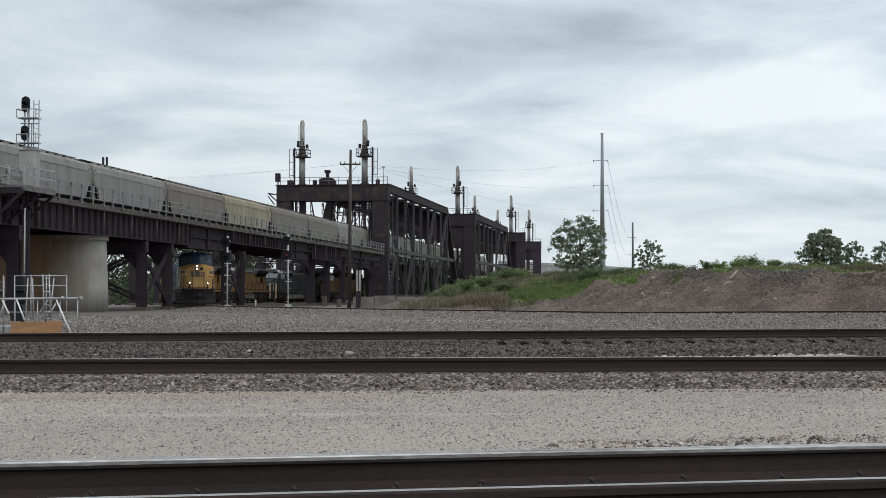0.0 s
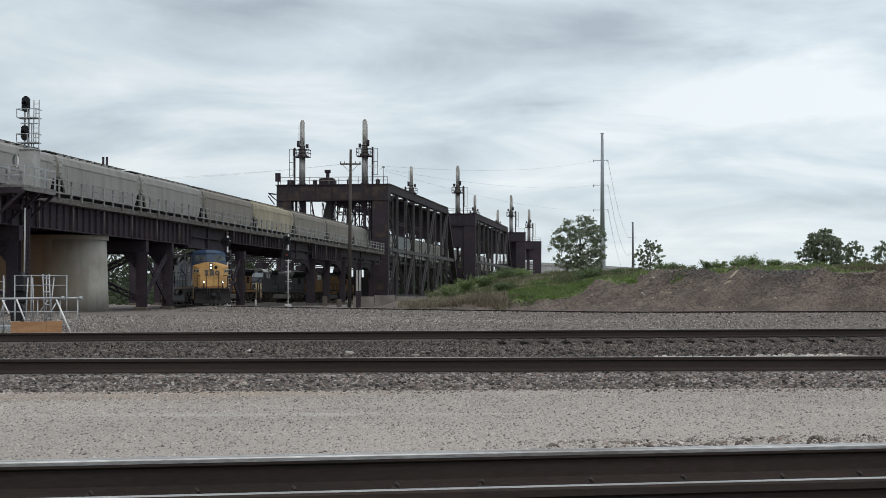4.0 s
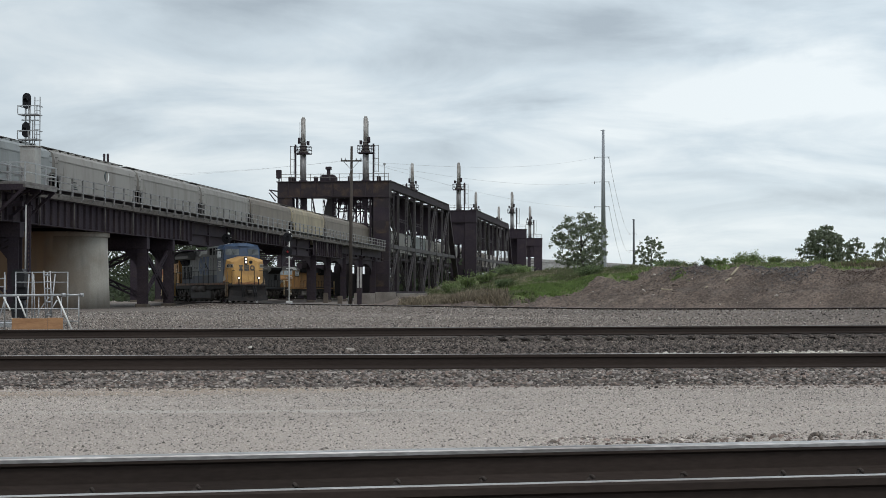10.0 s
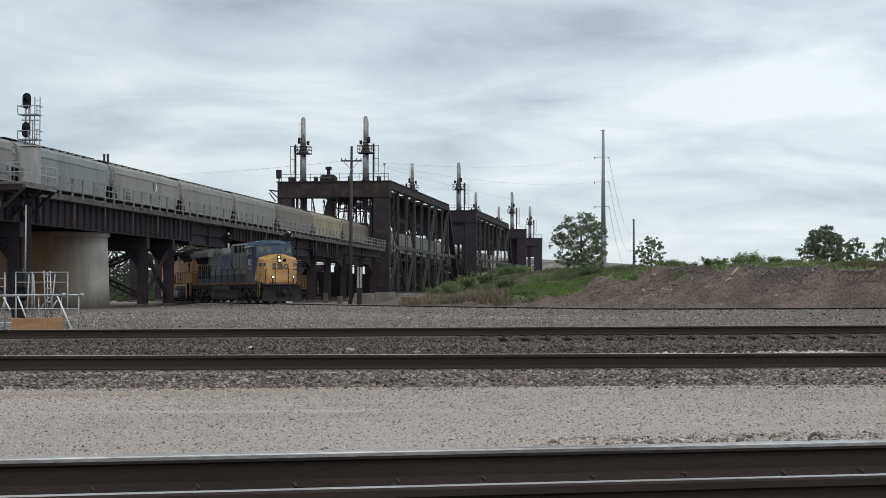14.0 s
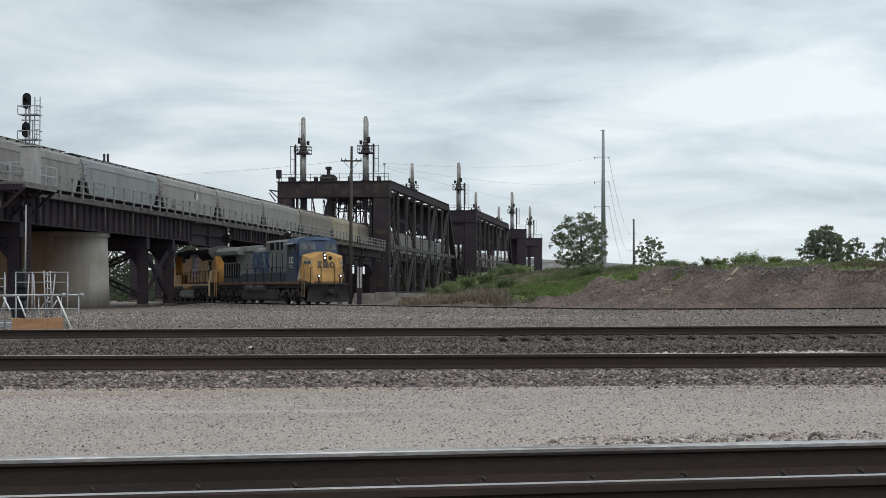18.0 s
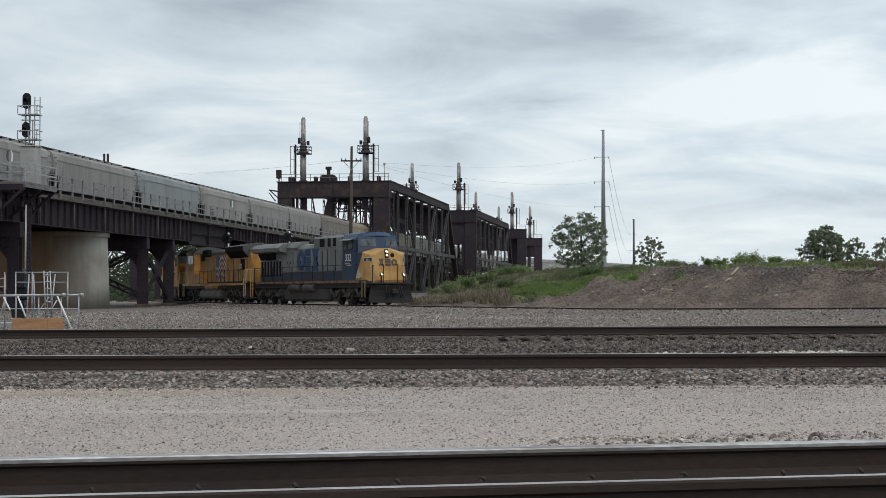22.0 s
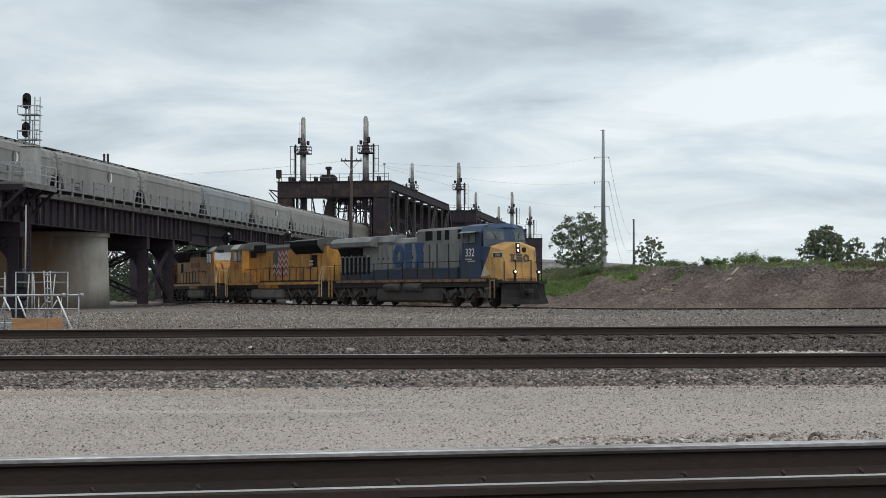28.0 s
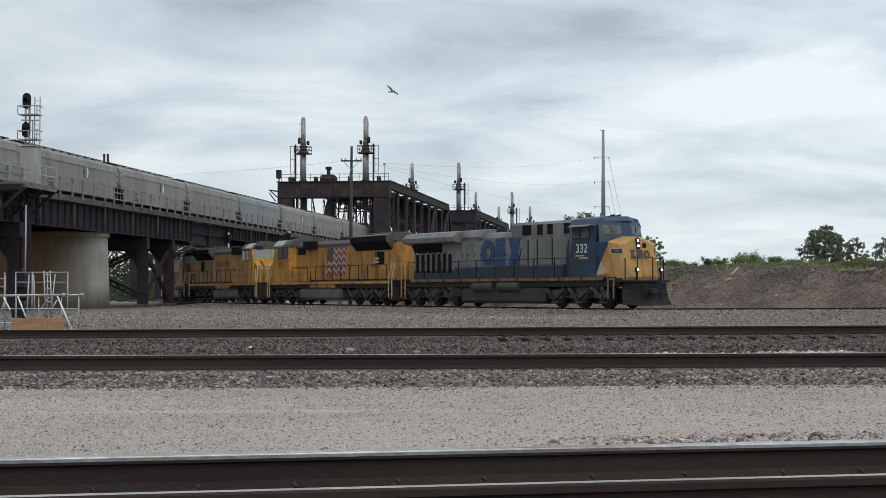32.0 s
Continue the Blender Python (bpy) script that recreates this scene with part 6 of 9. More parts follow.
def hopper(paint, label, mark=True):
    """A covered hopper: round-sided body, roof walk, end platforms with ladders, slope sheets, outlets and trucks."""
    c = thing("covered_hopper", pose(0, 0, 0), label, "hopper car", "hopper cars on the bridge")
    prof = both([(1.42, 1.05), (1.56, 1.35), (1.60, 2.4), (1.56, 3.55), (1.42, 4.12), (1.05, 4.36), (0.5, 4.46)])
    part("body", Shape().prism(prof, -7.35, 7.35, "y"), paint, c)
    for e in (-1, 1):
        # the end: side plates cut to a triangle over the slope sheet
        ys = [e * 7.35, e * 8.98]
        part("end_bulkhead", Shape().prism(both([(1.56, 2.7), (1.57, 3.55), (1.42, 4.12), (1.05, 4.36), (0.5, 4.46)]), min(ys), max(ys), "y"), paint, c)
        # slope sheet and end gear are near-black to stand for the gap's shade
        part("slope_sheet", Shape().prism([(e * 7.35, 3.0), (e * 8.35, 3.0), (e * 7.35, 1.5)], -1.4, 1.4), M["vent_and_shade"], c, "slope sheet with shade in its black colour")
        part("end_frame", Shape().box(-0.95, 0.95, min(e * 7.5, e * 8.75), max(e * 7.5, e * 8.75), 1.12, 2.75, 0.1), M["vent_and_shade"], c, "end gear with shade in its black colour")
        for side in (-1, 1):
            x = side * 1.55
            part("side_gusset", Shape().prism([(e * 7.34, 1.1), (e * 7.45, 1.1), (e * 8.3, 2.55), (e * 8.9, 2.75), (e * 7.34, 2.75)], min(side * 1.44, side * 1.57), max(side * 1.44, side * 1.57)), paint, c)
            part("corner_post", Shape().beam((x, e * 8.85, 1.1), (x, e * 8.85, 3.0), 0.08), M["grey_steel"], c)
            lad = Shape()
            for k in range(7):
                lad.beam((x + 0.02 * side, e * 8.85, 1.3 + 0.42 * k), (x + 0.02 * side, e * 8.45, 1.3 + 0.42 * k), 0.04)
            part("ladder", lad, M["roofwalk"], c)
        part("end_platform", Shape().box(-1.5, 1.5, min(e * 7.3, e * 8.75), max(e * 7.3, e * 8.75), 1.0, 1.12), M["under"], c)
        part("coupler", Shape().box(-0.15, 0.15, min(e * 8.6, e * 9.22), max(e * 8.6, e * 9.22), 0.75, 1.0), M["under"], c)
        part("brake_gear", Shape().box(0.3, 0.9, min(e * 7.9, e * 8.2), max(e * 7.9, e * 8.2), 1.5, 2.3), M["under"], c)
        tr = part("truck", Shape().box(-1.1, 1.1, e * 6.9 - 0.3, e * 6.9 + 0.3, 0.35, 0.7), M["under"], c)
        for side in (-1, 1):
            part("side_frame", Shape().prism([(e * 6.9 - 1.2, 0.35), (e * 6.9 - 0.5, 0.8), (e * 6.9 + 0.5, 0.8), (e * 6.9 + 1.2, 0.35), (e * 6.9 + 0.5, 0.22), (e * 6.9 - 0.5, 0.22)], side * 1.0 - 0.08, side * 1.0 + 0.08), M["under"], tr)
            for k in (-0.88, 0.88):
                part("wheel", Shape().cyl((side * 0.70, e * 6.9 + k, 0.42), (side * 0.83, e * 6.9 + k, 0.42), 0.42, n=16), M["wheel"], tr)
    part("roof_walk", Shape().box(-0.45, 0.45, -8.7, 8.7, 4.62, 4.68), M["roofwalk"], c, "dark roof walkway grating")
    for k in range(15):
        y = -7.7 + k * 1.1
        part("walk_support", Shape().box(-0.42, 0.42, y - 0.05, y + 0.05, 4.44, 4.62), M["under"], c)
    for k in range(9):
        part("hatch_clip", Shape().box(0.5, 0.8, -6.8 + k * 1.6, -6.2 + k * 1.6, 4.42, 4.54, 0.02), paint, c)
    part("side_sill", Shape().box(-1.61, 1.61, -8.9, 8.9, 0.98, 1.18), M["sill_lit"], c, "side sill with light in its pale colour")
    part("eave_rib", Shape().box(-1.585, 1.585, -8.3, 8.3, 3.60, 3.68), paint, c)
    for y in (-4.4, 0.0, 4.4):
        part("outlet", Shape().prism([(y - 1.7, 1.1), (y + 1.7, 1.1), (y + 0.4, 0.3), (y - 0.4, 0.3)], -1.2, 1.2), paint, c)
    if mark:
        for side in (-1, 1):
            x = side * 1.605
            for e, paint_mark, words in ((-1, "mark_dark", "dark crescent painted mark"), (1, "white", "white crescent painted mark")):
                arc = [(math.sin(math.pi * q / 10), -math.cos(math.pi * q / 10)) for q in range(11)]
                outline = [(side * 1.7 + side * e * 0.52 * a, 3.2 + 0.42 * b) for a, b in arc] + [(side * 1.7 + side * e * 0.26 * a, 3.2 + 0.42 * b * 0.97) for a, b in reversed(arc)]
                part("painted_mark", Shape().prism(outline, min(x, x - side * 0.03), max(x, x - side * 0.03)), M[paint_mark], c, words)
            for k in range(4):
                bar = Shape().box(min(x, x - side * 0.03), x if side > 0 else max(x, x - side * 0.03), -5.8, -4.6 - 0.2 * (k % 2), 1.75 + 0.16 * k, 1.83 + 0.16 * k)
                part("painted_mark", bar, M["old_grey"], c, "small unreadable lettering")
    return c


M["roofwalk"] = mat("dark_roof_grating", (0.09, 0.085, 0.08), 0.8, scale=2, fine=12, fine_amt=0.3)
M["hopper_blue"] = mat("bluish_grey_hopper_paint", (0.235, 0.25, 0.25), 0.6, scale=0.9, fine=16, second=(0.17, 0.175, 0.172), spot=0.41, fine_amt=0.05, bump=0.04, stretch=(1, 1.0, 0.14))
plain_car = hopper(M["hopper"], "dusty light grey covered hopper car on the bridge", False)
marked_car = hopper(M["hopper"], "dusty light grey hopper car with a crescent mark")
blue_car = hopper(M["hopper_blue"], "clean bluish grey covered hopper car on the bridge", False)
tan_car = hopper(M["hopper_tan"], "tan-stained covered hopper car on the bridge", False)
old_car = hopper(M["hopper_old"], "weathered darker grey covered hopper car on the bridge", False)
LONG = 19.3
for longer in (tan_car, old_car):
    for piece in longer.children_recursive:
        piece.data.transform(Matrix.Diagonal((1, LONG / 18.45, 1, 1)))
ORDER = {0: plain_car, 2: plain_car, 5: plain_car, 6: blue_car, 8: plain_car, 9: plain_car, 10: old_car, 11: tan_car, 12: old_car, 13: old_car, 16: blue_car, 18: plain_car, 20: plain_car, 22: old_car}
HOPPERS = []
used = set()
for i in range(25):
    first = ORDER.get(i, marked_car)
    HOPPERS.append(copy_thing(first, pose(0, 0, 0)) if first in used else first)
    used.add(first)


# ---- loose stone, bank, plants ----


def ico():
    """The twelve corners and twenty faces of an icosahedron."""
    g = (1 + 5 ** 0.5) / 2
    v = np.array([(-1, g, 0), (1, g, 0), (-1, -g, 0), (1, -g, 0), (0, -1, g), (0, 1, g), (0, -1, -g), (0, 1, -g), (g, 0, -1), (g, 0, 1), (-g, 0, -1), (-g, 0, 1)])
    f = np.array([(0, 11, 5), (0, 5, 1), (0, 1, 7), (0, 7, 10), (0, 10, 11), (1, 5, 9), (5, 11, 4), (11, 10, 2), (10, 7, 6), (7, 1, 8),
                  (3, 9, 4), (3, 4, 2), (3, 2, 6), (3, 6, 8), (3, 8, 9), (4, 9, 5), (2, 4, 11), (6, 2, 10), (8, 6, 7), (9, 8, 1)])
    return v / np.linalg.norm(v[0]), f


def np_mesh(name, verts, faces, material):
    """A mesh of equal-sided faces from arrays, quickly."""
    me = bpy.data.meshes.new(name)
    k = faces.shape[1]
    me.vertices.add(len(verts))
    me.vertices.foreach_set("co", verts.astype(np.float32).ravel())
    me.loops.add(faces.size)
    me.loops.foreach_set("vertex_index", faces.astype(np.int32).ravel())
    me.polygons.add(len(faces))
    me.polygons.foreach_set("loop_start", np.arange(0, faces.size, k, dtype=np.int32))
    me.update(calc_edges=True)
    me.validate()
    me.materials.append(material)
    return me


def octa():
    """The six corners and eight faces of an octahedron."""
    v = np.array([(1, 0, 0), (-1, 0, 0), (0, 1, 0), (0, -1, 0), (0, 0, 1), (0, 0, -1)], float)
    f = np.array([(0, 2, 4), (2, 1, 4), (1, 3, 4), (3, 0, 4), (2, 0, 5), (1, 2, 5), (3, 1, 5), (0, 3, 5)])
    return v * 1.15, f


def stones(places, sizes, material, rng, flat=0.7, coarse=False):
    """Many angular stones as one mesh."""
    v, f = octa() if coarse else ico()
    n, nv = len(places), len(v)
    jitter = rng.uniform(0.42, 1.5, (n, nv, 1))
    axes = rng.uniform(0.7, 1.3, (n, 1, 3)) * np.array([1, 1, flat])
    a = rng.uniform(0, 2 * np.pi, n)
    pts = v[None] * jitter * axes
    c, s = np.cos(a)[:, None], np.sin(a)[:, None]
    pts = np.stack([pts[..., 0] * c - pts[..., 1] * s, pts[..., 0] * s + pts[..., 1] * c, pts[..., 2]], -1)
    pts = pts * sizes[:, None, None] + places[:, None, :]
    faces = (f[None] + (np.arange(n) * nv)[:, None, None]).reshape(-1, 3)
    return np_mesh("stones", pts.reshape(-1, 3), faces, material)


def along(x, y, turn, a, b):
    """Places a metres along and b across a line (arrays)."""
    c, s = math.cos(radians(turn)), math.sin(radians(turn))
    return x + a * c - b * s, y + a * s + b * c


def scatter_strip(name, label, x, y, turn, a0, a1, b0, b1, n, size, material, z, seed, flat=0.7, clump=0.0, coarse=False):
    rng = np.random.default_rng(seed)
    a, b = rng.uniform(a0, a1, n), rng.uniform(b0, b1, n)
    if clump:
        b = b + clump * np.sin(a * 1.3 + np.sin(a * 0.7) * 2)
    px, py = along(x, y, turn, a, b)
    sz = size[0] + (size[1] - size[0]) * rng.random(n) ** 2
    pz = z(b) + sz * (0.3 * rng.random(n) - 0.15)
    me = stones(np.stack([px, py, pz], -1), sz, material, rng, flat, coarse)
    ob = new(name, me)
    return tagged(ob, label, "loose stone", kind="stuff")


M["stone_grey"] = mat("ballast_stone", (0.23, 0.192, 0.168), 0.9, scale=3, fine=60, second=(0.13, 0.105, 0.09), island=0.95, fine_amt=0.2, bump=0.2)
M["stone_dark"] = mat("dark_ballast_stone", (0.112, 0.09, 0.079), 0.9, scale=3, fine=60, second=(0.076, 0.061, 0.053), island=0.9, fine_amt=0.2, bump=0.2)
M["stone_pale"] = mat("pale_gravel_stone", (0.41, 0.37, 0.33), 0.9, scale=3, fine=60, second=(0.29, 0.26, 0.23), island=0.7, fine_amt=0.2, bump=0.2)
M["stone_brown"] = mat("brown_stone", (0.12, 0.093, 0.078), 0.9, scale=5, fine=50, second=(0.17, 0.145, 0.125), island=0.5, fine_amt=0.2, bump=0.3)
M["stone_mid"] = mat("mixed_grey_pebble", (0.20, 0.172, 0.155), 0.9, scale=5, fine=50, second=(0.10, 0.087, 0.078), island=0.7, fine_amt=0.2)
M["stone_red"] = mat("reddish_ballast_stone", (0.20, 0.150, 0.128), 0.9, scale=3, fine=60, second=(0.125, 0.098, 0.085), island=0.9, fine_amt=0.2, bump=0.2)
M["stone_road"] = mat("pale_road_pebble", (0.43, 0.385, 0.35), 0.9, scale=3, fine=60, second=(0.32, 0.28, 0.25), island=0.72, fine_amt=0.2, bump=0.2)
M["stone_shoulder"] = mat("grey_shoulder_stone", (0.265, 0.235, 0.217), 0.9, scale=3, fine=60, second=(0.17, 0.146, 0.133), island=0.9, fine_amt=0.2, bump=0.2)
M["chalk"] = mat("chalky_stone", (0.58, 0.54, 0.48), 0.9, scale=3, fine=50, second=(0.42, 0.38, 0.33), island=0.3, fine_amt=0.15)


def slope2(b):
    return np.where(b < -1.4, -0.16 + np.maximum(b + 2.25, 0) / 0.85 * 0.13, -0.03)


def build_stones():
    flat = lambda z: (lambda b: np.full_like(b, z))
    scatter_strip("ballast_stones", "grey broken ballast on the track shoulder", 0, 21.2, 4.7, -8, 8, -2.2, -0.78, 9500, (0.010, 0.032), M["stone_shoulder"], slope2, 1)
    scatter_strip("ballast_stones", "reddish brown ballast on the track shoulder", 0, 21.2, 4.7, -8, 8, -2.3, -0.78, 6500, (0.010, 0.034), M["stone_red"], slope2, 31)
    scatter_strip("ballast_stones", "scattered pale stones on the track shoulder", 0, 21.2, 4.7, -8, 8, -2.5, -0.85, 2600, (0.008, 0.025), M["stone_pale"], slope2, 32)
    scatter_strip("ballast_stones", "ballast stones strayed onto the road", 0, 21.2, 4.7, -8, 8, -2.75, -2.0, 1700, (0.007, 0.024), M["stone_red"], flat(-0.15), 12, 0.7, 0.25)
    scatter_strip("ballast_stones", "dark ballast between the tracks", 0, 21.2, 4.7, -8.6, 8.8, -0.6, 8.5, 12400, (0.02, 0.05), M["stone_dark"], flat(-0.035), 2, coarse=True)
    scatter_strip("ballast_stones", "pale stones among the dark ballast", 0, 21.2, 4.7, -10.5, 10.5, 1.0, 8.5, 700, (0.012, 0.03), M["stone_grey"], flat(-0.03), 33)
    scatter_strip("ballast_stones", "dark ballast before the far track", 0, 36.9, 13.0, -10.7, 10.9, -9.0, -1.7, 12500, (0.02, 0.045), M["stone_dark"], lambda b: -0.135 - (b + 3.0) / 6.0 * 0.03, 3, coarse=True)
    scatter_strip("ballast_stones", "small dark broken stone between the tracks", 0, 36.9, 13.0, -10.7, 10.9, -9.0, -1.5, 13200, (0.010, 0.026), M["stone_dark"], lambda b: -0.115 - (b + 3.0) / 6.0 * 0.03, 61, 0.9, coarse=True)
    scatter_strip("ballast_stones", "lighter broken stone between the tracks", 0, 36.9, 13.0, -10.7, 10.9, -9.0, -1.5, 4200, (0.010, 0.024), M["stone_grey"], lambda b: -0.11 - (b + 3.0) / 6.0 * 0.03, 62, 0.9, coarse=True)
    for k in range(24):
        a = 0.6 + 0.515 * (k + 0.5)
        scatter_strip("ballast_stones", "ballast heaped between two tie ends of the far track", 0, 36.9, 13.0, a - 0.15, a + 0.15, -1.55, -0.84, 240, (0.018, 0.038), M["stone_dark"], lambda b: np.interp(b, (-1.5, -1.3, -0.95), (-0.125, -0.095, -0.05)), 100 + k, 0.8, coarse=True)
    scatter_strip("ballast_stones", "ballast heaped over the tie ends of the far track", 0, 36.9, 13.0, -10.9, 0.6, -1.5, -0.86, 4400, (0.018, 0.042), M["stone_dark"], lambda b: np.interp(b, (-1.5, -1.3, -0.95), (-0.125, -0.095, -0.05)), 63, 0.8, coarse=True)
    scatter_strip("ballast_stones", "dark ballast between the ties of the far track", 0, 36.9, 13.0, -13, 0.6, -1.12, -0.7, 900, (0.02, 0.04), M["stone_dark"], flat(-0.055), 39)
    scatter_strip("gravel_stones", "loose grey gravel beyond the far track", 0, 42.0, 9.0, -18, 22, -2.5, 32.0, 34000, (0.012, 0.034), M["stone_grey"], flat(-0.145), 4, 1.0, coarse=True)
    scatter_strip("gravel_stones", "pale grit beyond the far track", 0, 42.0, 9.0, -18, 22, -2.5, 32.0, 22000, (0.010, 0.028), M["stone_pale"], flat(-0.145), 34, 1.0, coarse=True)
    scatter_strip("gravel_stones", "dark grit beyond the far track", 0, 42.0, 9.0, -18, 22, -2.5, 32.0, 14000, (0.012, 0.032), M["stone_dark"], flat(-0.145), 71, 1.0, coarse=True)
    scatter_strip("gravel_stones", "grey gravel before the curved track", 0, 74.0, 3.0, -30, 32, -1.0, 20.0, 9000, (0.02, 0.06), M["stone_grey"], flat(-0.145), 35, 0.6, coarse=True)
    scatter_strip("gravel_stones", "pale grit before the curved track", 0, 74.0, 3.0, -30, 32, -1.0, 20.0, 7000, (0.018, 0.05), M["stone_pale"], flat(-0.145), 36, 0.6, coarse=True)
    scatter_strip("gravel_stones", "small pebbles on the gravel road", 0, 13.0, 8.5, -5.4, 5.5, -4.2, 4.9, 54500, (0.004, 0.012), M["stone_road"], flat(-0.15), 5, 0.85, coarse=True)
    scatter_strip("gravel_stones", "small pebbles along the edge of the gravel road", 0, 21.2, 4.7, -7, 7, -3.9, -2.1, 11000, (0.004, 0.012), M["stone_road"], flat(-0.15), 72, 0.85, coarse=True)
    scatter_strip("gravel_stones", "small dark pebbles on the gravel road", 0, 13.0, 8.5, -5.4, 5.5, -4.2, 4.9, 10900, (0.002, 0.0075), M["stone_mid"], flat(-0.151), 6, 0.8, coarse=True)
    scatter_strip("gravel_stones", "coarse stones beside the near rail", 0, 7.33, 11.5, 1.5, 4.7, 3.70, 4.8, 1300, (0.005, 0.02), M["stone_road"], flat(-0.15), 7, 0.7)
    scatter_strip("gravel_stones", "reddish grit beside the near rail", 0, 7.33, 11.5, 1.7, 4.7, 3.70, 4.7, 520, (0.006, 0.022), M["stone_red"], flat(-0.15), 41, 0.7)
    scatter_strip("gravel_stones", "pale gravel streak across the yard", 0, 69.5, 2.0, -30, 32, -3.0, 3.0, 4200, (0.02, 0.055), M["stone_pale"], flat(-0.145), 42, 0.6, 0.8, True)
    scatter_strip("chalky_stones", "pale chalky spill along the middle track", 0, 21.2, 4.7, 5.5, 7.4, 3.4, 4.8, 170, (0.02, 0.06), M["chalk"], flat(-0.01), 8, 0.6, 0.3)
    scatter_strip("chalky_stones", "pale chalky spill along the middle track", 0, 21.2, 4.7, 3.75, 5.3, 3.6, 4.4, 70, (0.015, 0.05), M["chalk"], flat(-0.01), 38, 0.6, 0.3)
    # loose stone on the curved track's bed
    rng = np.random.default_rng(51)
    for count, size, paint, words in ((28000, 0.032, "stone_grey", "grey gravel along the curved track"), (16000, 0.030, "stone_dark", "dark ballast along the curved track"), (17000, 0.028, "stone_pale", "pale grit along the curved track")):
        pts = []
        for a, b in zip(rng.uniform(-38, 58, count), rng.uniform(-8.0, 8.0, count)):
            q, d = on_curve(a)
            top = -0.10 if abs(b) < 1.9 else -0.10 - (abs(b) - 1.9) / 2.3 * 0.255
            pts.append((q.x + d.y * b, q.y - d.x * b, max(-0.145, q.z + top)))
        pts = np.array(pts)
        tagged(new("gravel_stones", stones(pts, size * rng.uniform(0.4, 1.4, count), M[paint], rng, 0.9, True)), words, "loose stone", kind="stuff")
    # larger brown stones lying by the near rail
    rng = np.random.default_rng(9)
    for k in range(16):
        a = (2.36, 2.44, 2.52, 2.66, 2.70, 2.86, 3.02, 3.1, 3.2, 3.38, 2.95, 3.85, 2.0, 1.75, 4.0, 4.15)[k]
        px, py = along(0, 7.33, 11.5, a, 3.95 + 0.5 * rng.random())
        me = stones(np.array([[0.0, 0.0, 0.0]]), np.array([0.016 + 0.022 * rng.random()]), M["stone_brown"] if k % 3 else M["stone_red"], rng, 0.55)
        ob = new("stone", me)
        ob.matrix_basis = pose(px, py, -0.142)
        tagged(ob, "dark brown stone lying by the rail", "stone", "stones by the rail")
    for k in range(34):
        px, py = along(0, 7.33, 11.5, rng.uniform(1.9, 4.5), 3.9 + 0.7 * rng.random())
        me = stones(np.array([[0.0, 0.0, 0.0]]), np.array([0.012 + 0.018 * rng.random()]), M["stone_red"] if k % 2 else M["stone_pale"], rng, 0.7)
        ob = new("stone", me)
        ob.matrix_basis = pose(px, py, -0.146)
        tagged(ob, "small broken stone lying by the rail", "stone", "stones by the rail")
    # a bent piece of rubber hose and a pale block between the tracks
    arc = Shape()
    px, py = along(0, 7.33, 11.5, 3.74, 4.0)
    for k in range(8):
        a0, a1 = math.pi * k / 8, math.pi * (k + 1) / 8
        arc.cyl((0.052 * math.cos(a0), 0, 0.052 * math.sin(a0)), (0.052 * math.cos(a1), 0, 0.052 * math.sin(a1)), 0.015, n=8)
    solo("rubber_hose", arc, M["stone_brown"], pose(px, py, -0.14, 0, 0, 11), "bent piece of brown rubber hose on gravel", "debris")
    for x, y, s, kind in ((-3.55, 28.8, 0.06, "chalk"), (-1.62, 27.4, 0.09, "stone_pale"), (-0.45, 26.5, 0.05, "stone_pale"), (-3.4, 30.5, 0.07, "stone_brown"), (-6.0, 27.0, 0.05, "chalk")):
        me = stones(np.array([[0.0, 0.0, 0.0]]), np.array([s]), M[kind], rng, 0.6)
        ob = new("stone", me)
        ob.matrix_basis = pose(x, y, -0.02)
        tagged(ob, "pale rough stone lying between the tracks", "stone", "stones between the tracks")


build_stones()


# ---- the earth bank and the grassy rise behind it ----
def smooth(t):
    t = min(1.0, max(0.0, t))
    return t * t * (3 - 2 * t)


RIDGE = [(-8.0, -0.4), (-3.0, -0.3), (0.0, 0.1), (2.4, 0.35), (5.0, 0.62), (7.9, 0.8), (11.5, 1.85), (15.1, 2.5), (18.8, 2.6), (22.4, 2.55), (28.5, 2.45), (34.0, 2.5), (60.0, 2.5)]
CREST = [(-14.0, -0.4), (-7.0, -0.3), (-2.0, 0.7), (0.5, 1.8), (5.0, 2.4), (9.8, 2.6), (14.0, 2.72), (19.0, 2.85), (26.0, 3.2), (35.0, 3.3), (70.0, 3.4)]


def along_table(rows, x):
    for (x0, a), (x1, b) in zip(rows, rows[1:]):
        if x <= x1:
            return a + (b - a) * smooth((x - x0) / (x1 - x0))
    return rows[-1][1]


def foot(x):
    return 95.0 + max(0.0, 6.0 - x) * 1.3


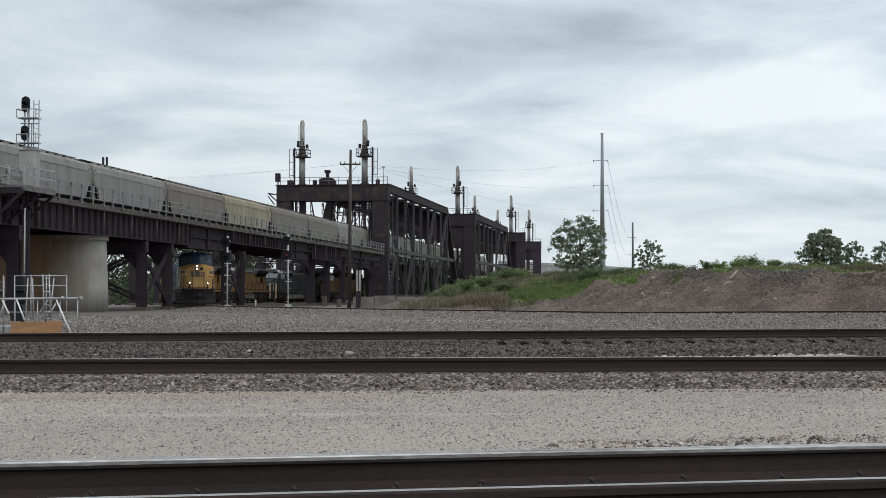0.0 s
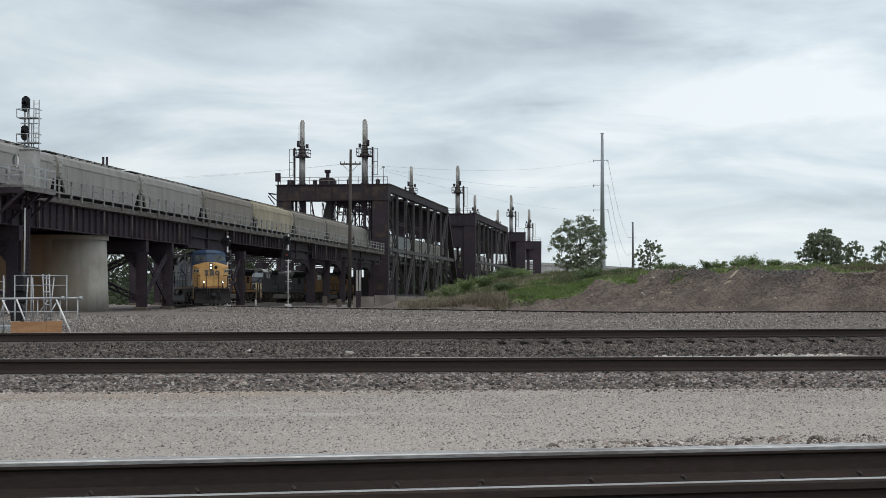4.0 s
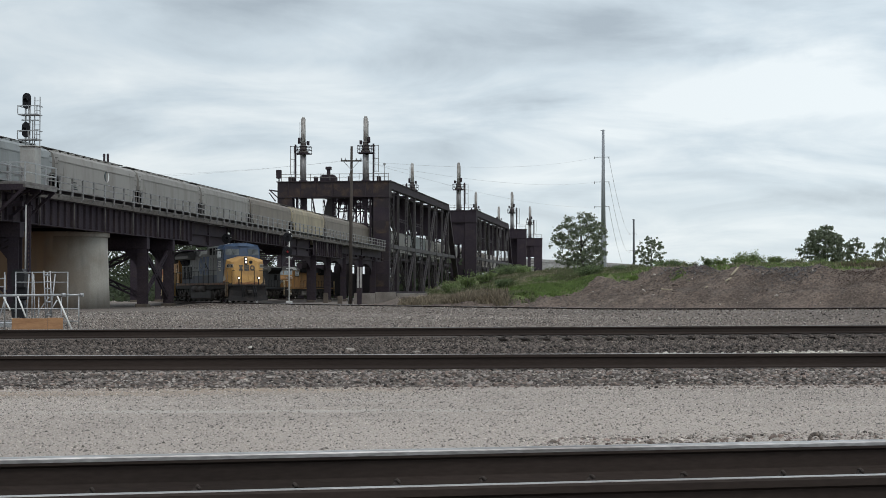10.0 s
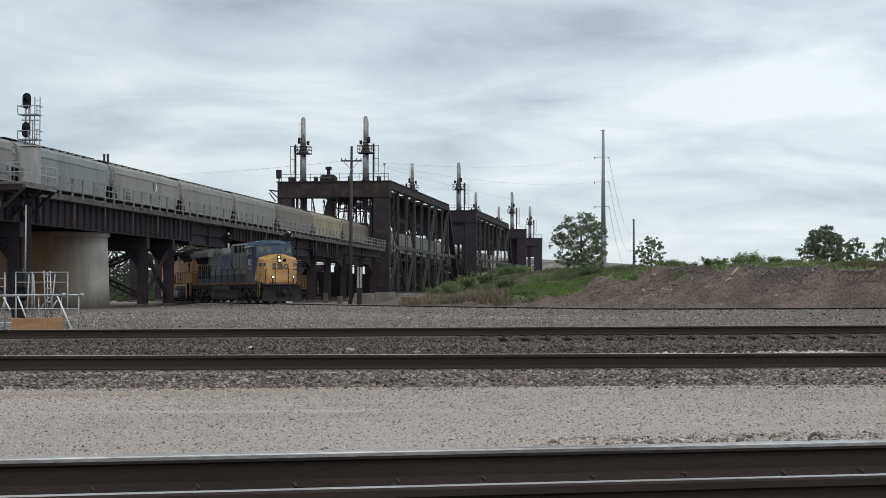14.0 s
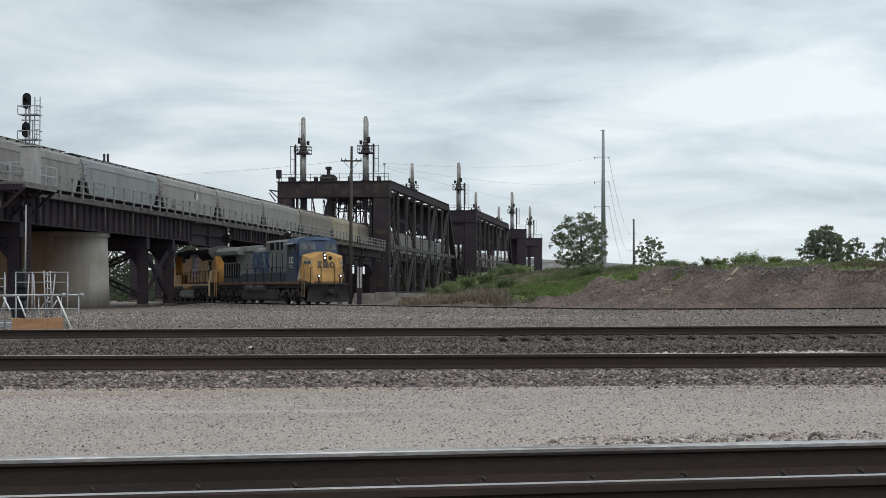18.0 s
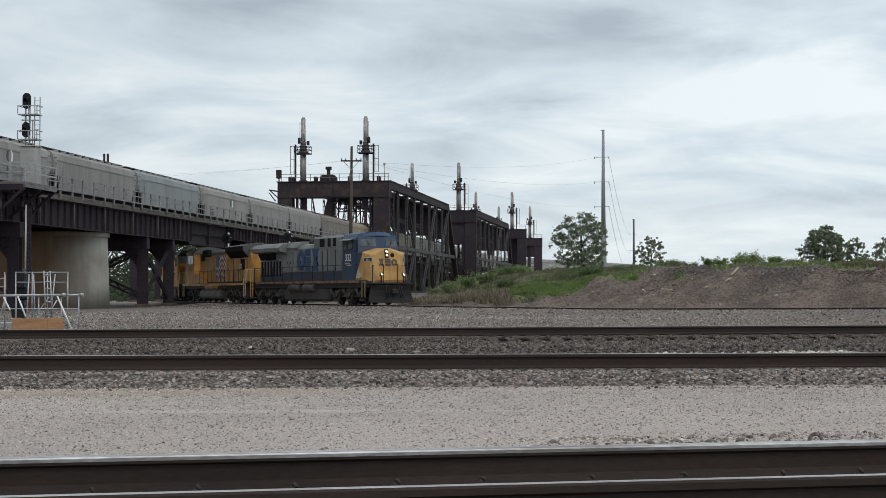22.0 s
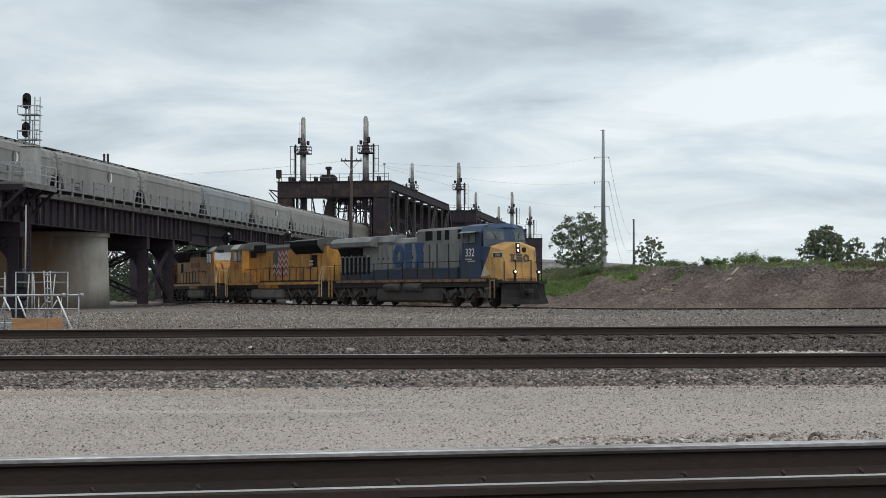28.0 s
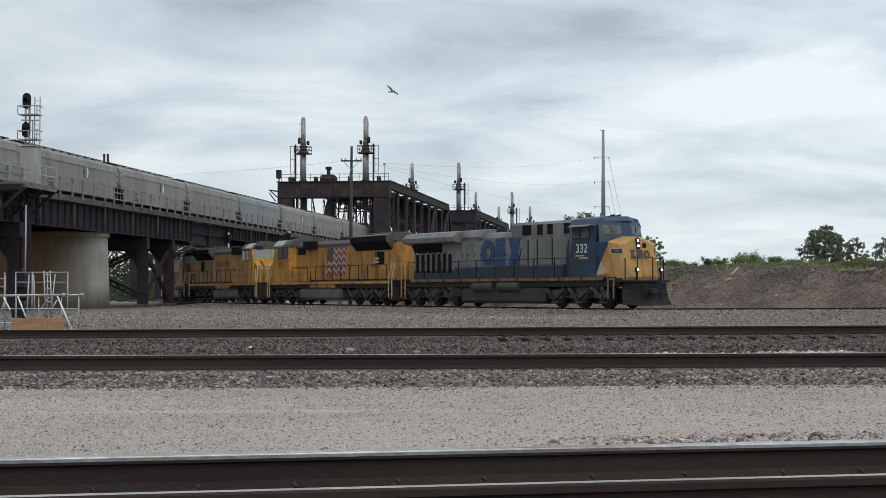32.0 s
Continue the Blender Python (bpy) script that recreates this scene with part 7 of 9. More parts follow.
def bank_height(x, y):
    """The height of the bank over the yard at a place."""
    f = foot(x)
    if y < f:
        return -0.3
    r, c = along_table(RIDGE, x), along_table(CREST, x * 100.0 / max(y, 100.0) * 1.25)
    # a low apron in front, then the higher heap
    up = 0.42 * smooth((y - f) / 2.4) + 0.58 * smooth((y - f - 3.4) / 3.6)
    h = r * up ** 0.9
    h += (c - r) * smooth((y - f - 7.0) / 20.0)
    lumps = noise.fractal(Vector((x * 0.35, y * 0.35, 0)), 0.9, 2.1, 4) * 0.36 + noise.noise(Vector((x * 1.7, y * 1.7, 3))) * 0.12 + noise.noise(Vector((x * 3.1, y * 3.1, 8))) * 0.12
    # gullies and tipped ridges run slantwise down the face
    u = x - 0.9 * (y - f)
    cut = abs(noise.noise(Vector((u * 0.55, y * 0.12, 7)))) + 0.6 * abs(noise.noise(Vector((u * 1.3, y * 0.2, 9)))) + 0.32 * abs(noise.noise(Vector((u * 2.6, y * 0.5, 5))))
    face = smooth((y - f) / 2.5) * (1 - smooth((y - f - 7.5) / 2.0))
    return h + lumps * up * (1.0 if y < f + 11 else 0.45) - 0.05 + face * ((cut - 0.42) * 0.9 + noise.noise(Vector((x * 5.2, y * 5.2, 1))) * 0.12)


def turf_edge(x):
    """Where the bare earth gives way to turf."""
    return foot(x) + (8.0 - max(0.0, 9.5 - x) * 0.4 if x < 13 else 9.3) + max(0.0, 3.5 - x) * 12.0


def dirt_bank():
    xs = [-14 + 0.19 * i for i in range(int(70 / 0.19))]
    ys = [93 + 0.19 * k for k in range(108)] + [113.5 + 1.4 * k for k in range(30)] + [158, 175, 200, 240, 300, 380]
    verts, faces = [], []
    for y in ys:
        spread = max(1.0, y / 115.0)
        for x in xs:
            X = x * spread
            verts.append((X, y, bank_height(X, y) if y < 157 else along_table(CREST, X * 1.25 * 100 / y)))
    n = len(xs)
    for k in range(len(ys) - 1):
        for i in range(n - 1):
            faces.append((k * n + i, k * n + i + 1, (k + 1) * n + i + 1, (k + 1) * n + i))
    s = Shape()
    s.v, s.f = verts, faces
    s.smooth = set(range(len(faces)))
    ob = solo("earth_bank", s, M["bank"], pose(0, 0, 0), "long bank of dumped brown earth and rubble", "bank", kind="structure")
    ob.data.materials.append(M["turf"])
    for p in ob.data.polygons:
        c = p.center
        if c.y > turf_edge(c.x) + noise.noise(Vector((c.x * 0.5, c.y * 0.5, 2))) * 1.5:
            p.material_index = 1
    return ob


M["bank"] = mat("brown_earth", (0.093, 0.071, 0.059), 0.95, scale=0.75, fine=9, second=(0.176, 0.134, 0.111), spot=0.5, fine_amt=0.6, bump=1.0, bump_dist=0.14)
lay = M["bank"].node_tree.nodes["Mapping"]
lay.vector_type = "TEXTURE"
lay.inputs["Rotation"].default_value = (0, 0, radians(48))
lay.inputs["Scale"].default_value = (2.6, 0.9, 1.0)
M["turf"] = mat("green_turf", (0.125, 0.165, 0.055), 0.95, scale=0.4, fine=8, second=(0.15, 0.14, 0.075), fine_amt=0.35, bump=0.6, bump_dist=0.08)
M["stone_earth"] = mat("earthy_rubble", (0.175, 0.143, 0.126), 0.95, scale=3, fine=40, second=(0.12, 0.096, 0.083), island=0.5, fine_amt=0.2)
dirt_bank()


def bank_rubble():
    rng = np.random.default_rng(11)
    pts, sz = [], []
    while len(pts) < 30000:
        x = rng.uniform(-4, 36)
        y = foot(x) + rng.uniform(0.0, 9.5)
        if noise.noise(Vector(((x - 0.9 * y) * 0.5, y * 0.2, 4))) < rng.uniform(-0.5, 0.45):
            continue
        pts.append((x, y, bank_height(x, y) - 0.01))
        sz.append(0.012 + 0.055 * rng.random() ** 4)
    ob = new("bank_rubble", stones(np.array(pts), np.array(sz), M["stone_earth"], rng, 0.6, True))
    tagged(ob, "loose rubble and clods on the earth bank", "rubble", kind="stuff")
    pts, sz = [], []
    for k in range(60):
        x = rng.uniform(6, 32)
        y = foot(x) + rng.uniform(0.5, 7.5)
        pts.append((x, y, bank_height(x, y) + 0.03))
        sz.append(0.04 + 0.09 * rng.random() ** 2)
    ob = new("bank_rubble", stones(np.array(pts), np.array(sz), M["stone_pale"], rng, 0.6))
    tagged(ob, "pale broken stones on the earth bank", "rubble", kind="stuff")
    # a heap of bluish crushed stone tipped over the crest, and red-brown soil at the far end
    for count, x0, x1, d0, d1, paint, words in ((6500, 19.6, 25.2, 4.6, 8.8, "stone_slate", "bluish crushed stone tipped on the bank"), (3000, 14.0, 18.5, 5.2, 8.6, "stone_slate", "bluish crushed stone tipped on the bank"),
                                                (9000, 25.0, 36.0, 3.4, 8.6, "stone_soil", "red-brown soil clods on the bank")):
        pts, sz = [], []
        while len(pts) < count:
            x = x0 + (x1 - x0) * rng.beta(2.0, 2.0)
            y = foot(x) + d0 + (d1 - d0) * rng.beta(2.2, 1.4)
            pts.append((x, y, bank_height(x, y) + 0.01))
            sz.append(0.014 + 0.04 * rng.random() ** 3)
        tagged(new("bank_rubble", stones(np.array(pts), np.array(sz), M[paint], rng, 0.6, True)), words, "rubble", kind="stuff")
    for x, y, ln, rz, tilt in ((18.95, 100.9, 1.2, 55, -26), (18.35, 99.9, 0.6, 40, -20), (16.6, 98.6, 0.6, 30, -30), (14.3, 97.5, 1.3, 5, 6)):
        s = Shape().box(-ln / 2, ln / 2, -0.06, 0.06, 0, 0.07, 0.01)
        solo("timber", s, M["old_timber"], pose(x, y, bank_height(x, y) + 0.2, 0, tilt, rz), "pale split timber lying on the bank", "timber", "timbers on the bank")


M["stone_slate"] = mat("bluish_crushed_stone", (0.165, 0.158, 0.165), 0.95, scale=3, fine=40, second=(0.105, 0.098, 0.10), island=0.7, fine_amt=0.2)
M["stone_soil"] = mat("red_brown_clod", (0.095, 0.060, 0.046), 0.95, scale=3, fine=40, second=(0.07, 0.047, 0.038), island=0.4, fine_amt=0.2)
M["old_timber"] = mat("pale_split_timber", (0.42, 0.36, 0.26), 0.85, scale=2, fine=20, var=0.35, stretch=(0.2, 1, 1))
bank_rubble()


def leaf_mat(name, color, second, rough=0.6):
    m = mat(name, color, rough, scale=0.8, fine=12, second=second, island=0.45, fine_amt=0.15, bump=0)
    b = m.node_tree.nodes["Principled BSDF"]
    # thin leaves let part of the light through
    n, l = m.node_tree.nodes, m.node_tree.links
    through_leaf = n.new("ShaderNodeBsdfTranslucent")
    l.new(b.inputs["Base Color"].links[0].from_socket, through_leaf.inputs["Color"])
    mix = n.new("ShaderNodeMixShader")
    mix.inputs["Fac"].default_value = 0.5
    l.new(b.outputs[0], mix.inputs[1])
    l.new(through_leaf.outputs[0], mix.inputs[2])
    l.new(mix.outputs[0], n["Material Output"].inputs["Surface"])
    return m


M["leaf_tree"] = leaf_mat("tree_leaves", (0.22, 0.252, 0.172), (0.16, 0.182, 0.125))
M["leaf_deep"] = leaf_mat("deep_green_leaves", (0.175, 0.225, 0.105), (0.125, 0.165, 0.078))
M["leaf_wood"] = leaf_mat("shady_wood_leaves", (0.085, 0.11, 0.06), (0.05, 0.065, 0.038))
M["leaf_bush"] = leaf_mat("bush_leaves", (0.20, 0.265, 0.10), (0.145, 0.19, 0.075))
M["leaf_grass"] = leaf_mat("fresh_grass", (0.20, 0.28, 0.085), (0.145, 0.205, 0.065))
M["leaf_weed"] = leaf_mat("dull_weeds", (0.19, 0.21, 0.10), (0.13, 0.145, 0.075))
M["leaf_brown"] = leaf_mat("brownish_weeds", (0.20, 0.165, 0.105), (0.14, 0.12, 0.075))
M["leaf_dry"] = leaf_mat("dry_grass", (0.44, 0.375, 0.28), (0.32, 0.265, 0.195))
M["bark"] = mat("grey_bark", (0.085, 0.075, 0.065), 0.9, scale=2, fine=20, stretch=(1, 1, 0.3), var=0.4)


def leaves(centres, size, material, rng, long=1.0, upright=0.0, half=0.4):
    """Small bent leaves: two triangles each, turned at random."""
    n = len(centres)
    d = rng.normal(size=(n, 3))
    d[:, 2] = d[:, 2] * (1 - upright) + upright * 2.0
    d /= np.linalg.norm(d, axis=1)[:, None]
    e = rng.normal(size=(n, 3))
    e -= (e * d).sum(1)[:, None] * d
    e /= np.linalg.norm(e, axis=1)[:, None]
    nrm = np.cross(d, e)
    s = size * rng.uniform(0.6, 1.3, n)[:, None]
    p0 = centres - d * s * long * 0.5
    p1 = centres + e * s * half + nrm * s * 0.12
    p2 = centres + d * s * long * 0.5
    p3 = centres - e * s * half + nrm * s * 0.12
    v = np.stack([p0, p1, p2, p3], 1).reshape(-1, 3)
    f = np.arange(n * 4).reshape(-1, 4)
    f = np.concatenate([f[:, [0, 1, 2]], f[:, [0, 2, 3]]])
    return np_mesh("leaves", v, f, material)


def tree(x, y, z, height, width, label, leaf, seed, count=5200, trunk_share=0.22, leaf_size=0.30, clumps=70, open_crown=0.16):
    """A tree: tapered trunk, limbs, and a crown of leaf clumps with gaps and an uneven outline."""
    rng = np.random.default_rng(seed)
    t = thing("tree", pose(x, y, z), label, "tree", "trees behind the yard")
    tr = Shape()
    lean = rng.uniform(-0.05, 0.05, 2) * height
    tr.cyl((0, 0, -0.4), (lean[0] * 0.3, lean[1] * 0.3, height * 0.35), 0.022 * height, 0.015 * height, n=8).cyl(
        (lean[0] * 0.3, lean[1] * 0.3, height * 0.35), (lean[0], lean[1], height * 0.8), 0.015 * height, 0.004 * height, n=7)
    part("trunk", tr, M["bark"], t, "grey bark trunk")
    cl = []
    base, top = height * trunk_share, height
    while len(cl) < clumps:
        p = rng.uniform(-1, 1, 3)
        r = np.linalg.norm(p)
        if r > 1 or r < 0.5:
            continue
        bulge = 1.0 + 0.14 * math.sin(3 * math.atan2(p[1], p[0]) + seed) + 0.10 * rng.normal()
        zc = (base + top) / 2 + p[2] * (top - base) / 2
        k = 1.05
        cl.append((p[0] * width / 2 * bulge * k, p[1] * width / 2 * bulge * k, zc))
    cl = np.array(cl)
    limbs = Shape()
    for c in cl[::11]:
        h = max(height * 0.2, c[2] * 0.55)
        limbs.cyl((lean[0] * h / height, lean[1] * h / height, h), tuple(c), 0.006 * height, 0.002 * height, n=5)
    part("branchwork", limbs, M["bark"], t, "thin branching limbs")
    pick = rng.integers(0, len(cl), count)
    spread = width * open_crown * 0.42
    pts = cl[pick] + rng.normal(size=(count, 3)) * np.array([spread, spread, spread * 0.75])
    pts = pts[(pts[:, 2] > base * 0.8)]
    part("crown", leaves(pts, leaf_size, leaf, rng), None, t, "crown of small leaf clumps with gaps")
    return t


def bush(x, y, z, height, width, leaf, seed, label, count=900, leaf_size=0.16, name="bush", category="bush"):
    rng = np.random.default_rng(seed)
    t = thing(name, pose(x, y, z), label, category, "bushes on the rise")
    stems = Shape()
    tips = []
    for k in range(14):
        a, r = rng.uniform(0, 2 * math.pi), rng.uniform(0.1, 0.5) * width
        tip = (r * math.cos(a), r * math.sin(a), height * rng.uniform(0.55, 1.0))
        stems.cyl((r * 0.25 * math.cos(a), r * 0.25 * math.sin(a), -0.2), tip, 0.02, 0.006, n=5)
        tips.append(tip)
    part("stem", stems, M["bark"], t)
    tips = np.array(tips)
    pick = rng.integers(0, len(tips), count)
    f = rng.uniform(0.25, 1.05, (count, 1))
    pts = tips[pick] * f + rng.normal(size=(count, 3)) * 0.085 * width * np.array([1, 1, 0.55])
    pts[:, 2] = np.abs(pts[:, 2])
    part("foliage", leaves(pts, leaf_size, leaf, rng, 1.4, 0.3), None, t, "leafy uneven foliage")
    return t


def grass(name, label, x0, x1, y_of, depth, n, leaf, size, seed, upright=0.8, thin=None, half=0.22):
    """Blades and weeds over a stretch of the rise."""
    rng = np.random.default_rng(seed)
    pts = []
    while len(pts) < n:
        x = rng.uniform(x0, x1)
        y = y_of(x) + rng.uniform(0, depth)
        if thin and thin(x, y) < rng.random():
            continue
        pts.append((x, y, bank_height(x, y) + size * 0.3 * rng.random()))
    me = leaves(np.array(pts), size, leaf, rng, 1.8, upright, half)
    ob = new(name, me)
    return tagged(ob, label, "grass", kind="stuff")


def plant_bank():
    patch = lambda f, c: (lambda x, y: 1.0 if noise.noise(Vector((x * f, y * f, 5))) > c else 0.12)
    grass("grass", "fresh green grass on the rise", 3.0, 13, lambda x: foot(x) + 8.0 - max(0.0, 9.5 - x) * 0.4, 14, 60000, M["leaf_grass"], 0.15, 21, 0.75, patch(0.16, -0.12))
    grass("grass", "dull green weeds on the rise", 0, 48, lambda x: foot(x) + 10.0, 30, 60000, M["leaf_weed"], 0.18, 22, 0.75, patch(0.2, -0.1))
    grass("grass", "deep green weeds along the crest", 10, 50, lambda x: foot(x) + 9.5, 14, 26000, M["leaf_grass"], 0.18, 23, 0.7, patch(0.23, 0.05))
    grass("grass", "tall dry tan grass at the foot of the rise", -3.0, 4.2, lambda x: foot(x) + 3.0, 9, 22000, M["leaf_dry"], 0.60, 24, 0.92, patch(0.35, -0.2), 0.035)
    grass("grass", "green weeds among the dry grass", -1.5, 6.0, lambda x: foot(x) + 4.5, 9, 11000, M["leaf_weed"], 0.22, 27, 0.7, patch(0.3, 0.0))
    grass("grass", "tan seeding grass behind the green", 3.5, 14, lambda x: foot(x) + 17.0, 14, 12000, M["leaf_weed"], 0.26, 28, 0.9, patch(0.22, -0.15), 0.06)
    grass("grass", "pale seeding grass behind the green", 3.5, 14, lambda x: foot(x) + 16.0, 14, 8000, M["leaf_dry"], 0.22, 30, 0.9, patch(0.25, 0.0), 0.06)
    grass("grass", "sparse dry grass among the weeds", 2, 44, lambda x: foot(x) + 9.0, 24, 6000, M["leaf_dry"], 0.24, 25, 0.85, patch(0.2, 0.15), 0.08)
    grass("grass", "tall brownish weeds along the crest", 29, 48, lambda x: foot(x) + 9.5, 10, 9000, M["leaf_brown"], 0.42, 29, 0.9, patch(0.25, -0.2), 0.10)
    grass("grass", "low weeds on the bank face", 14.8, 15.9, lambda x: foot(x) + 5.4, 1.6, 500, M["leaf_grass"], 0.11, 26, 0.5, patch(0.5, 0.1))
    k = 0
    for x, y, h, w, kind in ((-0.6, 121, 0.75, 2.2, "leaf_weed"), (0.6, 119, 0.85, 2.2, "leaf_bush"), (1.9, 120, 0.8, 2.2, "leaf_bush"), (3.3, 119, 0.9, 2.4, "leaf_bush"), (4.8, 121, 0.8, 2.2, "leaf_deep"),
                             (6.2, 124, 0.75, 2.2, "leaf_bush"), (6.9, 128, 0.9, 1.6, "leaf_bush"), (9.4, 128, 0.45, 2.2, "leaf_weed"), (1.2, 115, 0.6, 1.8, "leaf_weed"), (2.8, 114, 0.6, 1.9, "leaf_weed"),
                             (10.2, 112, 0.95, 1.7, "leaf_deep"), (11.0, 113, 0.8, 1.6, "leaf_deep"), (4.4, 113, 0.5, 1.8, "leaf_deep"), (-0.2, 116, 0.55, 1.6, "leaf_weed"), (7.0, 112, 0.4, 1.6, "leaf_bush"),
                             (17.6, 125, 0.85, 1.9, "leaf_deep"), (18.9, 127, 0.8, 1.8, "leaf_deep"), (20.0, 128, 0.65, 1.9, "leaf_weed"), (21.6, 126, 1.0, 1.3, "leaf_deep"), (22.4, 125, 0.8, 1.3, "leaf_bush"),
                             (24.4, 125, 1.35, 1.6, "leaf_bush"), (25.2, 125, 0.9, 1.4, "leaf_bush"), (23.4, 122, 0.55, 1.8, "leaf_bush"), (26.6, 124, 0.65, 1.6, "leaf_bush"), (28.5, 126, 0.5, 2.2, "leaf_weed"),
                             (31.0, 128, 0.45, 2.4, "leaf_bush"), (34.0, 126, 0.5, 2.4, "leaf_weed"), (13.2, 116, 0.45, 1.7, "leaf_deep"), (15.2, 121, 0.55, 1.8, "leaf_weed"), (12.2, 118, 0.35, 1.7, "leaf_weed")):
        bush(x, y, bank_height(x, y), h, w, M[kind], 40 + k, "leafy green bush on the grassy rise" if kind != "leaf_weed" else "dull green weed bush on the rise", 1500, 0.09)
        k += 1


plant_bank()


def plant_trees():
    tree(17.85, 200, 2.9, 8.5, 6.9, "round leafy tree with gaps in its crown", M["leaf_tree"], 61, 8000, 0.0, 0.27, 340, 0.06)
    tree(27.6, 206, 2.9, 5.7, 3.5, "slender small tree with a thin crown", M["leaf_tree"], 62, 1700, 0.04, 0.28, 150, 0.07)
    tree(52.2, 212, 3.2, 6.8, 5.6, "broad dense green tree behind the bank", M["leaf_tree"], 63, 9000, 0.0, 0.30, 340, 0.07)
    tree(56.9, 214, 3.2, 5.6, 3.0, "small ragged tree beside a larger one", M["leaf_tree"], 64, 2000, 0.04, 0.28, 130, 0.08)
    tree(59.9, 208, 3.2, 5.4, 4.4, "dense green tree behind the bank", M["leaf_tree"], 65, 3600, 0.02, 0.24, 130, 0.08)
    # woods behind the bridge
    rng = np.random.default_rng(70)
    k = 0
    for x, y, h, w in ((-74, 238, 13, 11), (-66, 246, 14, 12), (-58, 240, 13, 11), (-50, 250, 15, 12), (-44, 262, 14, 12), (-38, 275, 15, 12), (-60, 272, 16, 13), (-47, 285, 16, 13), (-34, 292, 14, 12),
                       (-24, 310, 4.6, 8), (-14, 325, 4.4, 8), (-82, 250, 14, 12), (-36, 238, 9, 8)):
        tree(x, y, -0.2, h, w, "leafy green tree in the woods behind the bridge", M["leaf_wood"], 80 + k, 4600, 0.06, 0.42, 150, 0.09)
        k += 1
    rng = np.random.default_rng(71)
    n = 9000
    x = rng.uniform(-150, 5, n)
    pts = np.stack([x, 325 + rng.uniform(-8, 8, n) + 0.0 * x, np.abs(rng.normal(0, 4.2, n)) * (0.75 + 0.35 * np.sin(x * 0.21)) * np.where((x > -29) & (x < -13), 0.36, 1.0)], -1)
    for x0, x1, y0, y1, tall in ((-80, -36, 194, 212, 1.1), (-62, -33, 226, 242, 1.6)):
        n2 = 6000
        near = np.stack([rng.uniform(x0, x1, n2), rng.uniform(y0, y1, n2), np.abs(rng.normal(0, tall, n2)) - 0.2], -1)
        tagged(new("undergrowth", leaves(near, 0.6, M["leaf_wood"], rng)), "shady undergrowth below the trees behind the bridge", "undergrowth", kind="stuff")
    ob = new("undergrowth", leaves(pts, 1.5, M["leaf_wood"], rng))
    tagged(ob, "dim green undergrowth far behind the bridge", "undergrowth", kind="stuff")


plant_trees()


# ---- signals, platform, poles, wires and the far viaduct ----
M["alu"] = mat("bare_aluminium", (0.44, 0.445, 0.455), 0.42, 0.55, scale=2, fine=20, var=0.25, fine_amt=0.12)
M["white_mast"] = mat("white_mast_paint", (0.62, 0.62, 0.61), 0.55, scale=2, fine=20, var=0.2, fine_amt=0.1)
M["cabinet"] = mat("silver_cabinet_paint", (0.43, 0.42, 0.40), 0.55, 0.2, scale=0.8, fine=12, second=(0.31, 0.30, 0.285), fine_amt=0.08)
M["pole_steel"] = mat("grey_pole_steel", (0.27, 0.285, 0.31), 0.7, 0.0, scale=0.4, fine=6, var=0.12, fine_amt=0.06, bump=0.03)
M["dark_pole"] = mat("dark_pole_steel", (0.09, 0.098, 0.11), 0.7, scale=0.4, fine=6, var=0.12, fine_amt=0.06, bump=0.03)
M["wire"] = mat("grey_wire", (0.42, 0.43, 0.44), 0.6, scale=1, fine=5, bump=0)
M["viaduct"] = mat("far_pale_concrete", (0.36, 0.36, 0.35), 0.9, scale=0.2, fine=2, var=0.2)


def run(s, pts, r, n=6):
    """A wire through the points, as one tube."""
    rows = []
    for i, p in enumerate(pts):
        d = (pts[min(len(pts) - 1, i + 1)] - pts[max(0, i - 1)]).normalized()
        side = d.cross(Vector((0, 0, 1))).normalized()
        rows.append((p, side, side.cross(d)))
    return s.sweep([(r * math.cos(2 * math.pi * k / n), r * math.sin(2 * math.pi * k / n)) for k in range(n)], rows)


def ladder(parent, x, y, z0, z1, w, material, step=0.3, across=(1, 0)):
    ax, ay = across
    s = Shape()
    for e in (-w / 2, w / 2):
        s.beam((x + ax * e, y + ay * e, z0), (x + ax * e, y + ay * e, z1), 0.05)
    l = part("ladder", s, material, parent)
    for k in range(int((z1 - z0) / step)):
        z = z0 + 0.15 + k * step
        part("rung", Shape().beam((x - ax * w / 2, y - ay * w / 2, z), (x + ax * w / 2, y + ay * w / 2, z), 0.03), material, l)
    return l


def railed(parent, x0, x1, y0, y1, z, h, posts, material, thick=0.06, mid=2):
    """A railing round three sides of a small platform."""
    for x, y in posts:
        part("railing_post", Shape().beam((x, y, z), (x, y, z + h), thick), material, parent)
    for k in range(mid):
        zz = z + h * (k + 1) / mid
        part("railing_run", Shape().beam((x0, y0, zz), (x1, y0, zz), thick).beam((x1, y0, zz), (x1, y1, zz), thick).beam((x0, y0, zz), (x0, y1, zz), thick), material, parent)


